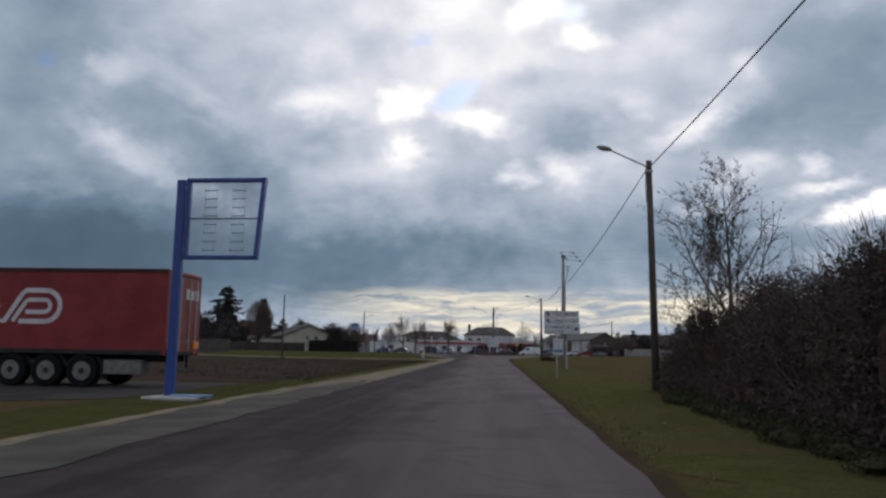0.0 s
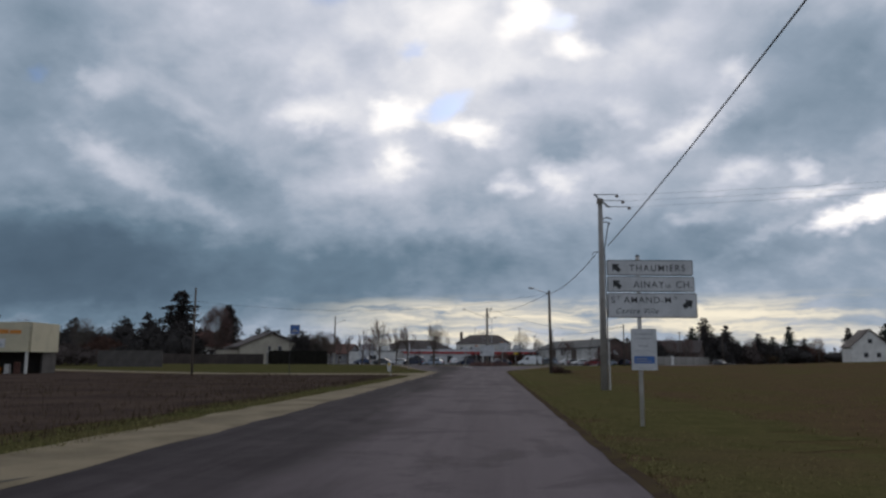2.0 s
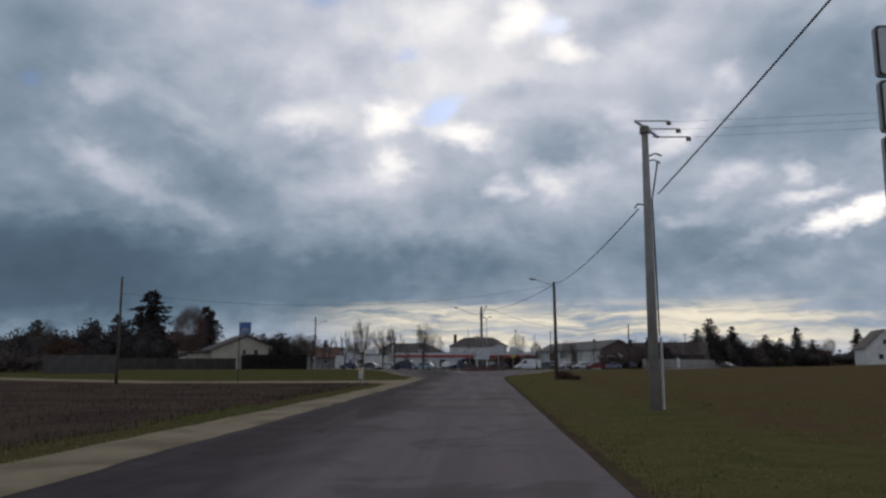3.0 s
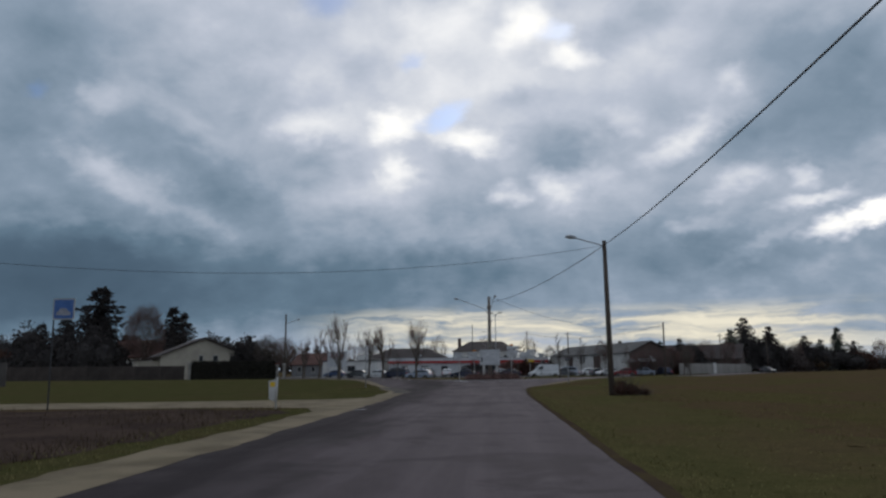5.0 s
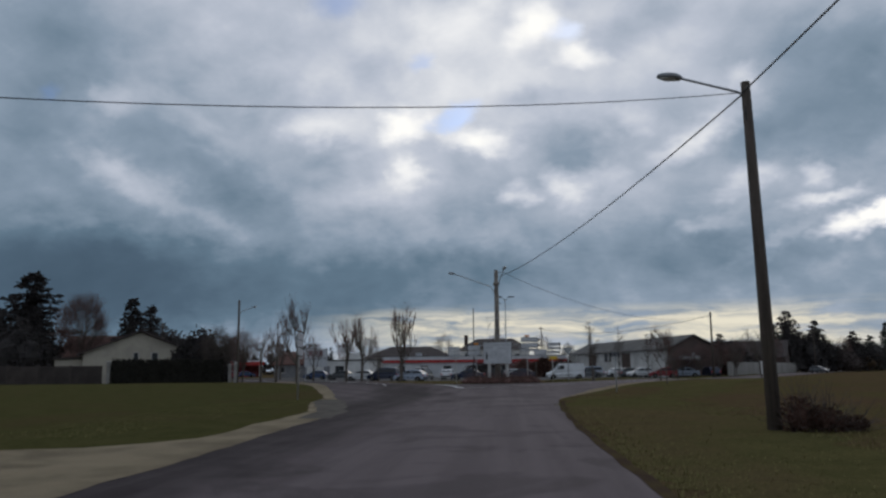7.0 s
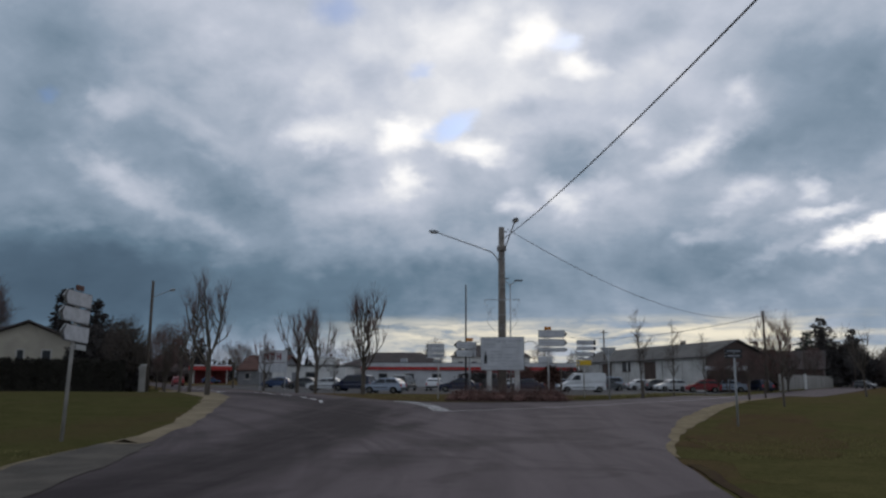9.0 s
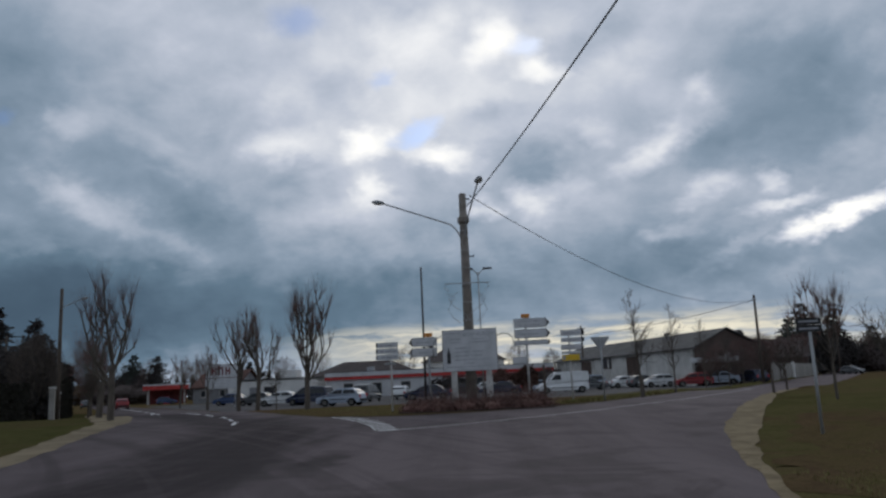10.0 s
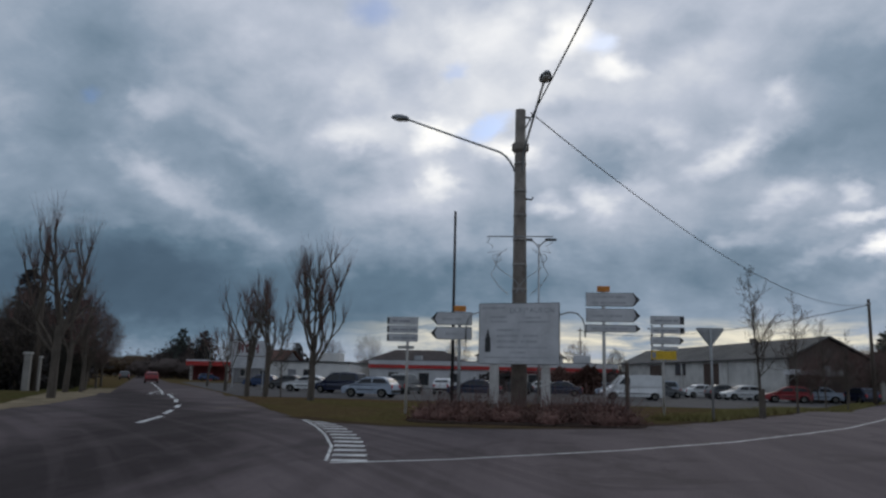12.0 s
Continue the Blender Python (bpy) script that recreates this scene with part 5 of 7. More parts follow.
# ---- truck yard: trailer and price sign ----
def wheel(parent, x, y, z, r, wide, side, name="wheel"):
    w = part(name, tube([(x, y - wide / 2, z), (x, y - wide / 2 + 0.03, z), (x, y + wide / 2 - 0.03, z), (x, y + wide / 2, z)], [r - 0.03, r, r, r - 0.03], 20), M["rubber"], parent, "black tyre", smooth=False)
    f = y + side * (wide / 2 + 0.004)
    part("rim", tube([(x, f, z), (x, f - side * 0.05, z)], [r * 0.58, r * 0.5], 16), M["rim"], w, "grey steel rim")
    part("hub", tube([(x, f - side * 0.02, z), (x, f + side * 0.03, z)], [r * 0.22, r * 0.16], 10), M["chassis"], w)
    return w


tr = thing("semi_trailer", "red curtain-sided semi-trailer parked in the yard", "trailer", stand(-10.0, 22.85, -1))
TOP = 3.66
part("curtain", box(-13.5, -0.10, 0.0, 0.02, 1.16, TOP - 0.13, 0.0), M["trailer_red"], tr, "slack red tarpaulin side")
part("curtain", box(-13.5, -0.10, 2.46, 2.48, 1.16, TOP - 0.13, 0.0), M["trailer_red"], tr, "slack red tarpaulin side")
for k in range(22):
    part("strap", box(-13.2 + 0.62 * k, -13.15 + 0.62 * k, -0.012, -0.001, 1.02, 1.30), M["trailer_red"], tr)
part("roof", box(-13.56, 0.0, -0.02, 2.50, TOP - 0.13, TOP, 0.02), M["trailer_door"], tr, "faded red roof with an edge rail")
part("roof_rail", box(-13.56, 0.0, -0.035, -0.021, TOP - 0.10, TOP - 0.02), M["chassis"], tr)
part("front_wall", box(-13.56, -13.5, 0.0, 2.48, 1.1, TOP - 0.13), M["trailer_red"], tr)
part("floor_frame", box(-13.56, -0.02, -0.015, 2.495, 1.02, 1.16, 0.01), M["chassis"], tr)
for y in (0.03, 1.245):
    dr = part("rear_door", box(-0.06, 0.0, y, y + 1.205, 1.12, TOP - 0.15, 0.01), M["trailer_door"], tr, "orange-red rear door")
    for u in (0.35, 0.85):
        part("lock_bar", tube([(0.03, y + u, 1.15), (0.03, y + u, TOP - 0.2)], 0.016, 6), M["steel"], dr)
        part("hinge", box(0.0, 0.03, y + u - 0.06, y + u + 0.06, 1.42, 1.50), M["steel"], dr)
    if y > 1:
        for k, (u, v) in enumerate(((0.10, 0.36), (0.44, 0.70), (0.78, 1.06))):
            part("lettering", box(0.001, 0.005, y + u, y + v, TOP - 0.86, TOP - 0.52 - 0.04 * (k % 2)), M["logo"], dr, "worn pale lettering patch")
for y0 in (0.08, 2.02):
    part("tail_lamp", box(-0.03, 0.05, y0, y0 + 0.40, 1.22, 1.46, 0.01), M["amber"], tr, "amber tail lamp")
    part("reflector", box(-0.03, 0.02, y0 + 0.05, y0 + 0.30, 1.05, 1.13, 0.01), M["redlamp"], tr, "red reflector")
part("corner_post", box(-0.10, 0.004, -0.03, 0.03, 1.02, TOP - 0.1, 0.008), M["trailer_red"], tr)
part("corner_post", box(-0.10, 0.004, 2.45, 2.51, 1.02, TOP - 0.1, 0.008), M["trailer_red"], tr)
for y in (0.75, 1.65):
    part("chassis_beam", box(-13.2, -0.1, y, y + 0.12, 0.80, 1.02), M["chassis"], tr)
part("under_run_bar", box(-0.16, -0.06, 0.1, 2.4, 0.48, 0.60, 0.01), M["chassis"], tr)
for y in (0.55, 1.85):
    part("bar_stay", box(-0.14, -0.06, y, y + 0.08, 0.58, 1.02), M["chassis"], tr)
part("side_box", box(-1.95, -0.75, 0.05, 0.6, 0.42, 0.86, 0.02), M["rim"], tr, "dusty grey side box")
for x in (-2.6, -3.75, -4.9):
    for y, s in ((0.18, -1), (2.30, 1)):
        wheel(tr, x, y, 0.51, 0.50, 0.36, s)
    part("axle", tube([(x, 0.2, 0.51), (x, 2.3, 0.51)], 0.06, 8), M["chassis"], tr)
    part("mudguard", tube([(x + 0.56 * math.cos(radians(a)), 0.2, 0.51 + 0.56 * math.sin(radians(a))) for a in range(15, 170, 22)], 0.05, 6), M["chassis"], tr)
part("mud_flap", box(-1.99, -1.96, 0.0, 0.4, 0.25, 0.85), M["chassis"], tr)
part("pallet_box", box(-8.4, -6.0, 0.05, 0.5, 0.45, 0.92, 0.02), M["chassis"], tr)
for y in (0.5, 1.9):
    part("landing_leg", box(-10.6, -10.45, y, y + 0.15, 0.05, 0.9, 0.01), M["chassis"], tr)
    part("landing_foot", box(-10.72, -10.33, y - 0.08, y + 0.23, 0.0, 0.05), M["chassis"], tr)


def loop_band(parent, spine, wide, y, material, label):
    """A flat ribbon of one width along a line, on the side of the trailer."""
    left, right = [], []
    for i, p in enumerate(spine):
        a, b = Vector(spine[max(0, i - 1)]), Vector(spine[min(len(spine) - 1, i + 1)])
        d = (b - a).normalized()
        s = Vector((-d.y, d.x)) * wide / 2
        left.append(Vector(p) + s)
        right.append(Vector(p) - s)
    bm = bmesh.new()
    top = [(bm.verts.new((a.x, y, a.y)), bm.verts.new((b.x, y, b.y))) for a, b in zip(left, right)]
    low = [(bm.verts.new((a.x, y + 0.006, a.y)), bm.verts.new((b.x, y + 0.006, b.y))) for a, b in zip(left, right)]
    for (a, b), (c, d), (e, f), (g, h) in zip(top, top[1:], low, low[1:]):
        bm.faces.new((a, b, d, c))
        bm.faces.new((e, g, h, f))
        bm.faces.new((a, c, g, e))
        bm.faces.new((b, f, h, d))
    return part("emblem", bm, M[material], parent, label)


def arc(cx, cz, r, a0, a1, n=9):
    return [(cx + r * math.cos(radians(a0 + (a1 - a0) * k / n)), cz + r * math.sin(radians(a0 + (a1 - a0) * k / n))) for k in range(n + 1)]


CX, CZ, K = -3.92, 2.47, 1.33


def mark(points):
    return [(CX + (x + 3.62) * K, CZ + z * K) for x, z in points]


loop_band(tr, mark([(-4.95, -0.36), (-4.6, -0.36), (-4.2, 0.28), (-4.1, 0.36)] + arc(-3.62, 0, 0.36, 90, -90, 12) + [(-4.25, -0.36)]), 0.15, -0.008, "logo", "white rounded double-line emblem")
loop_band(tr, mark([(-4.4, -0.36), (-4.1, 0.10), (-4.02, 0.14)] + arc(-3.64, 0, 0.14, 90, -90, 10) + [(-4.1, -0.14)]), 0.13, -0.008, "logo", "white rounded double-line emblem")
loop_band(tr, mark([(-5.35, 0.36), (-4.98, -0.20), (-4.75, 0.02)]), 0.14, -0.008, "logo", "white rounded double-line emblem")

bs = thing("price_sign", "blue steel forecourt price sign with an empty panel", "sign", stand(-8.25, 19.35, -3))
part("post", prism(rounded(-0.14, 0.10, -0.09, 0.09, 0.04), "z", -0.2, 5.66), M["blue"], bs, "blue painted box post")
fr = part("sign_frame", box(0.13, 0.23, -0.08, 0.08, 3.60, 5.70, 0.015), M["blue"], bs, "blue steel frame")
for b in (box(0.13, 2.28, -0.08, 0.08, 5.60, 5.70, 0.015), box(0.13, 2.12, -0.08, 0.08, 3.56, 3.66, 0.015)):
    part("sign_frame", b, M["blue"], bs)
part("sign_frame", prism([(2.03, 3.57), (2.13, 3.57), (2.28, 5.70), (2.18, 5.70)], "y", -0.08, 0.08), M["blue"], bs)
part("mid_bar", box(0.2, 2.16, -0.02, 0.02, 4.615, 4.645), M["blackmetal"], bs)
part("panel", prism([(0.23, 3.66), (2.04, 3.66), (2.18, 5.60), (0.23, 5.60)], "y", -0.012, 0.012), M["panel"], bs, "pale translucent panel")
for k in range(8):
    for x, w in ((0.62, 0.36), (1.38, 0.36)):
        part("digit_strip", box(x + 0.02 * k * 0, x + w, -0.02, -0.013, 5.36 - 0.225 * k, 5.39 - 0.225 * k), M["faded"], bs, "dark slot strip")
for x in (0.64, 0.96, 1.40, 1.72):
    part("digit_rail", box(x - 0.0025, x + 0.0025, -0.019, -0.0135, 3.72, 5.54), M["faint"], bs, "thin grey guide rail")
part("tie", box(0.1, 0.15, -0.05, 0.05, 3.75, 3.85), M["steel"], bs)
part("tie", box(0.1, 0.15, -0.05, 0.05, 5.4, 5.5), M["steel"], bs)
solid("sign_base", box(-0.55, 0.85, -0.5, 0.45, -0.05, 0.07, 0.02), M["slab"], "pale concrete slab under the price sign", "slab", stand(-8.1, 19.1, -12))
for k in range(3):
    solid("board", box(-0.5, 0.5, -0.06, 0.06, 0.0, 0.035, 0.005), M["plank"], "loose pale-blue board lying on the slab", "board", stand(-7.65, 19.0 + 0.15 * k, -8 + 5 * k, 0.072), group="loose boards")


# ---- near plants ----
rng = random.Random(3)
spots = []
for k in range(60):
    y = -5 + k * 0.57 + rng.uniform(-0.5, 0.5)
    front = 4.5 + 0.045 * max(0, y)
    tall = rng.uniform(1.6, 2.9) + (1.1 if y < 12 else 0.9 if y < 15 else 0.15 if y > 25 else 0.6)
    deep = rng.uniform(0.6, 1.5)
    spots.append(((front + deep + rng.uniform(-0.15, 1.6), y, tall * 0.45), (deep, rng.uniform(0.6, 1.3), tall * rng.uniform(0.50, 0.58))))
    if k % 2:
        spots.append(((front + rng.uniform(0.5, 3.0), y, tall * rng.uniform(0.75, 0.95)), (rng.uniform(0.4, 0.8), rng.uniform(0.4, 0.8), rng.uniform(0.35, 0.7))))
    if k % 3 == 0:
        spots.append(((front + 0.5, y, 0.4), (0.7, 0.7, 0.55)))
tall_shoots = random.Random(41)
hr = thing("roadside_hedge", "tall dark overgrown hedge of bare twigs and brown leaves", "hedge", stand(0, 0))
tw = bmesh.new()
tagged(part("foliage", bushy(spots, 0.085, 210000, 11, None, tw, 0.42), M["hedge"], hr), kind="stuff")
tagged(part("dry_foliage", bushy([(c, tuple(1.03 * q for q in h)) for c, h in spots], 0.08, 26000, 12, None, None, 0.45), M["rust"], hr, "withered brown leaves"), kind="stuff")
for _ in range(900):
    y = tall_shoots.uniform(3, 27)
    top = 2.5 if y < 14 else 1.9 if y < 24 else 1.5
    limb(tw, tall_shoots, Vector((4.9 + 0.045 * y + tall_shoots.uniform(0, 2.6), y, top * tall_shoots.uniform(0.7, 1.05))), Vector((tall_shoots.uniform(-0.4, 0.3), tall_shoots.uniform(-0.3, 0.3), 1)).normalized(), tall_shoots.uniform(0.5, 1.25), 0.008, 3, 3, 0.14, 0.05, 0.3)
tagged(part("twig_growth", tw, M["twig"], hr), kind="stuff")
bare_tree(6.55, 22.3, 6.15, 25, "slender half-bare roadside tree rising out of the hedge", "roadside_tree", 0.60, 0.36, 0.017, 6, 2, shape="leader")
bare_tree(6.35, 23.6, 5.2, 22, "small half-bare tree rising out of the hedge", "roadside_tree", 0.46, 0.4, 0.013, 6, 3, shape="leader")
bare_tree(9.4, 16.5, 5.0, 23, "twiggy young tree behind the hedge", "roadside_tree", 0.4, 0.4, 0.012, 4, 3, shape="open")
bare_tree(9.8, 11.0, 5.2, 24, "twiggy young tree behind the hedge", "roadside_tree", 0.4, 0.4, 0.012, 4, 3, shape="open")


def litter(points, name, label, seed):
    rng = random.Random(seed)
    for x, y in points:
        s = rng.uniform(0.03, 0.05)
        bm = bmesh.new()
        bmesh.ops.create_icosphere(bm, subdivisions=1, radius=s)
        for v in bm.verts:
            v.co = Vector((v.co.x * rng.uniform(0.8, 1.3), v.co.y, v.co.z * 0.55 + s * 0.4))
        solid(name, bm, M["concrete"], label, "stone", stand(x, y, rng.uniform(0, 90)), group="stones on the verge")


# weeds and low brambles at the hedge foot
rng = random.Random(14)
spots = [((4.25 + 0.045 * y + rng.uniform(-0.35, 0.25), y, 0.10), (rng.uniform(0.2, 0.45), rng.uniform(0.25, 0.5), rng.uniform(0.12, 0.34))) for y in [5 + 0.42 * k for k in range(44)]]
solid("weeds", bushy(spots, 0.05, 20000, 15, None, None, 0.5), M["weed"], "green weeds and brambles along the hedge foot", "weeds", stand(0, 0), kind="stuff")
litter(((4.6, 11.9), (4.75, 11.7), (3.3, 15.5)), "stone", "pale stone lying on the grass verge", 2)

# delineator at the path's mouth
mk = thing("marker_post", "leaning white marker plate with a yellow top beside the path", "post", stand(-8.2, 87.55))
part("post", tube([(0.10, 0.03, -0.2), (0.15, 0.03, 1.14)], 0.035, 8), M["postwhite"], mk, smooth=True)
part("plate", prism([(-0.14, 0.36), (0.09, 0.26), (0.11, 1.06), (-0.16, 1.0)], "y", -0.03, -0.006), M["postwhite"], mk, "weathered white plate")
part("panel", box(-0.09, 0.08, -0.037, -0.0305, 0.80, 0.97), M["yellow"], mk, "yellow panel")

# blue road sign on a thin post by the field, seen past the pole
bl = thing("blue_sign", "small blue information sign on a thin dark post", "road sign", stand(-16.35, 86.9))
part("post", tube([(0, 0.04, -0.2), (0, 0.04, 4.0)], 0.03, 8), M["blackmetal"], bl)
pl = part("sign_plate", prism(rounded(-0.02, 0.80, 3.30, 4.08, 0.05), "y", -0.02, 0.015), M["signgrey"], bl, "pale metal plate")
part("face", prism(rounded(0.03, 0.75, 3.35, 4.03, 0.04), "y", -0.025, -0.0215), M["signblue"], pl, "faded blue face")
part("symbol", prism([(0.12, 3.46), (0.66, 3.46), (0.66, 3.58), (0.56, 3.62), (0.50, 3.72), (0.26, 3.72), (0.20, 3.62), (0.12, 3.58)], "y", -0.030, -0.0265), M["faded"], pl, "pale symbol")

# road sign seen edge-on at the left corner
lc = thing("direction_sign", "white arrow plates in a shaded grey, stacked on a pale post", "road sign", pose(-9.87, 119.0, 0, 0, 3, 88))
part("post", tube([(0, 0.05, -0.2), (0, 0.05, 2.9)], 0.04, 10), M["concrete"], lc, smooth=True)
# plate faces in print grey: their side turned from the sun, put into the colour
for a, b, x0, x1 in ((2.90, 3.22, -0.62, 0.48), (2.54, 2.86, -0.70, 0.46), (2.12, 2.48, -0.58, 0.50)):
    finger(lc, x0, x1, a, b, 0.0, -1, (), "faint")
part("number_plate", box(-0.14, 0.14, 0.0, 0.05, 3.25, 3.37, 0.012), M["redtile"], lc, "small faded orange road-number plate")
part("notice_panel", prism(rounded(0.05, 0.45, 1.96, 2.08, 0.02), "y", 0.0, 0.03), M["signgrey"], lc)

# street-name sign on the right corner
sn = thing("street_sign", "dark street-name sign on a pale post", "road sign", stand(6.2, 126.1, -8))
part("post", tube([(0.1, 0.03, -0.2), (0.1, 0.03, 2.2)], 0.032, 8), M["signgrey"], sn, smooth=True)
for z0 in (1.96, 2.10):
    p = plate(sn, -0.16, 0.32, z0, z0 + 0.125, 0.0, False, 0.015, "sign_plate", "blackmetal", "dark plate")
    part("lettering", box(-0.10, 0.26, -0.0115, -0.0085, z0 + 0.045, z0 + 0.08), M["faded"], p, "pale unreadable lettering")
for x, y in ((14.6, 148.5), (12.4, 144.4)):
    solid("wooden_post", tube([(0, 0, -0.2), (0, 0, 0.95), (0, 0, 1.0)], [0.06, 0.055, 0.03], 8), M["wood"], "short wooden post at the road edge", "post", stand(x, y), group="short edge posts")

# shrub bed at the foot of the notice board
rng = random.Random(8)
spots = [((rng.uniform(-2.5, 2.6), rng.uniform(-1.5, 1.7), 0.14), (rng.uniform(0.35, 0.6), rng.uniform(0.3, 0.5), rng.uniform(0.22, 0.34))) for _ in range(46)]
shrub(-0.25, 140.6, spots, 0.085, 16000, 31, "heather", "low bed of reddish-brown winter shrubs under the notice board", "shrub_bed", "shrubs", "redtwig")
solid("bed_edging", prism(rounded(-2.85, 2.9, -2.05, 1.95, 0.9), "z", -0.1, 0.05), M["soil"], "dark earth of the shrub bed", "flower bed", stand(-0.25, 140.6), kind="structure")

# ---- street trees ----
for x, y, h, seed, n, w in ((-9.3, 152.6, 6.8, 1, 8, 0.55), (-14.9, 163.0, 7.0, 2, 7, 0.45), (-17.2, 166.4, 7.0, 3, 7, 0.45), (-17.6, 147.4, 7.3, 4, 6, 0.5), (-21.6, 154.6, 6.0, 5, 3, 0.25), (-25.6, 162.5, 5.6, 6, 3, 0.3), (-24.5, 181.0, 6.0, 8, 5, 0.4), (-35, 202, 6.0, 10, 5, 0.4)):
    pollard(x, y, h, seed, "pollarded street tree with knobbly limbs and thin whips", "pollarded street trees", 0.0, n, w)
for x, y, h, seed in ((-30.5, 171.0, 6.4, 7), (-33.5, 177.5, 6.0, 12), (-38, 186, 6.6, 9)):
    round_tree(x, y, h, seed, "small bare garden tree with lilac-brown twigs", 0.5, "redtwig", 0.012, 1300)
for x, y, h, seed in ((7.38, 146.8, 4.7, 61), (10.4, 152.6, 4.4, 62), (14.5, 161, 4.4, 63), (18.6, 169, 4.4, 64), (-12.2, 157.5, 3.6, 65)):
    bare_tree(x, y, h, seed, "young bare street tree with a straight leader", "young_tree", 0.36, 0.3, 0.0125, 3, 0, shape="leader", group="young street trees")
solid("tree_guard", tube([(0, 0, -0.1), (0, 0, 0.95)], [0.11, 0.10], 10), M["bark"], "dark slatted guard round the young tree", "tree guard", stand(7.38, 146.72))
pollard(11.1, 135.8, 4.0, 66, "small bare tree with upswept cut limbs beside the corner", "", 0.0, 7, 0.6, 0.55)
for x, y, h, seed in ((24.5, 158.0, 5.0, 67), (32.6, 194.6, 5.2, 69), (35.0, 203.0, 6.0, 71)):
    bare_tree(x, y, h, seed, "bare many-limbed tree beside the road", "bare_tree", 0.4, 0.34, 0.016, 4, 0, shape="open")


for x, y, h, seed in ((26.9, 190.2, 4.6, 70), (30.2, 193.2, 5.0, 68), (24.6, 190.6, 4.2, 73), (22.6, 186.6, 3.4, 72), (34.5, 200.0, 5.2, 74)):
    round_tree(x, y, h, seed, "small reddish-brown leafless tree in front of the hall", 0.62, "redtwig", 0.012, 1300, 0.3)


# ---- buildings ----
def pane(parent, x0, x1, z0, z1, y, name="window", frame="frame"):
    """A window in a wall that faces -y: frame, sill and glass."""
    w = part(name, box(x0, x1, y - 0.05, y + 0.02, z0, z1), M[frame], parent)
    part("glass", box(x0 + 0.09, x1 - 0.09, y - 0.066, y - 0.053, z0 + 0.09, z1 - 0.09), M["window"], w, "dark glass")
    part("sill", box(x0 - 0.06, x1 + 0.06, y - 0.13, y - 0.055, z0 - 0.08, z0), M[frame], w)
    return w


def gable_house(name, label, at, wide, deep, eave, ridge, walls, roof, windows=(), front="gable", over=0.45):
    """A house; with front 'gable' its gable looks to -y, else its eaves do."""
    t = thing(name, label, "house", at)
    if front == "gable":
        out = [(-wide / 2, -0.3), (wide / 2, -0.3), (wide / 2, eave), (0, ridge - 0.12), (-wide / 2, eave)]
        part("wall", prism(out, "y", 0, deep), M[walls], t)
        k = (ridge - eave) / (wide / 2)
        for s in (-1, 1):
            sl = [(0, ridge), (s * (wide / 2 + over), eave - k * over), (s * (wide / 2 + over), eave - k * over + 0.16), (0, ridge + 0.17)]
            part("roof", prism(sl, "y", -over, deep + over), M[roof], t)
    else:
        out = [(0, -0.3), (deep, -0.3), (deep, eave), (deep / 2, ridge - 0.12), (0, eave)]
        part("wall", prism(out, "x", -wide / 2, wide / 2), M[walls], t)
        k = (ridge - eave) / (deep / 2)
        for lo, sgn in ((-over, 1), (deep + over, -1)):
            sl = [(deep / 2, ridge), (lo, eave - k * over), (lo, eave - k * over + 0.16), (deep / 2, ridge + 0.17)]
            part("roof", prism(sl, "x", -wide / 2 - over, wide / 2 + over), M[roof], t)
    for x0, x1, z0, z1 in windows:
        pane(t, x0, x1, z0, z1, 0.0)
    return t


def hip_house(name, label, at, wide, deep, eave, ridge, inset, walls, roof, windows=(), category="building"):
    t = thing(name, label, category, at)
    part("wall", box(-wide / 2, wide / 2, 0, deep, -0.3, eave), M[walls], t)
    bm = bmesh.new()
    o = 0.5
    low = [bm.verts.new(p) for p in ((-wide / 2 - o, -o, eave), (wide / 2 + o, -o, eave), (wide / 2 + o, deep + o, eave), (-wide / 2 - o, deep + o, eave))]
    a, b = bm.verts.new((-wide / 2 + inset, deep / 2, ridge)), bm.verts.new((wide / 2 - inset, deep / 2, ridge))
    for f in ((low[0], low[1], b, a), (low[1], low[2], b), (low[2], low[3], a, b), (low[3], low[0], a), tuple(low[::-1])):
        bm.faces.new(f)
    part("roof", bm, M[roof], t)
    for x0, x1, z0, z1 in windows:
        pane(t, x0, x1, z0, z1, 0.0)
    return t


h1 = gable_house("house", "cream-rendered house with a shallow brown tiled gable roof", stand(-40.4, 165.6, 31), 11.5, 9.6, 3.5, 5.9, "render", "darktile", ((-0.75, -0.1, 2.62, 3.6), (1.15, 1.95, 2.62, 3.6)))
part("garage", box(-8.5, -5.4, 1.6, 8, -0.3, 2.8), M["render"], h1, "low cream side wing")
part("garage_roof", prism([(-8.7, 2.8), (-5.38, 3.05), (-5.38, 3.2), (-8.7, 2.95)], "y", 1.3, 8.3), M["darktile"], h1)
part("garage_door", box(-7.2, -5.8, 1.55, 1.598, 0, 1.9), M["dark"], h1)
gable_house("house", "older house with an orange-red tiled roof behind the trees", stand(-70.5, 212, 10), 12, 9, 4.4, 7.8, "white_render", "redtile", ((-2.5, -1.4, 1.6, 3.0), (1.2, 2.3, 1.6, 3.0)), "eaves")
gable_house("house", "low house with a red-brown roof among trees", stand(-92, 235, 10), 16, 9, 4.0, 6.8, "render", "redtile", ((-4, -3, 1.4, 2.6),), "eaves")
gable_house("house", "low house with a dark red-brown roof beyond the hedge", stand(-43.6, 240, -12), 8.0, 9, 2.8, 5.3, "door_grey", "redtile", ((-2.6, -1.6, 1.0, 2.2), (1, 2, 1.0, 2.2)), "eaves")

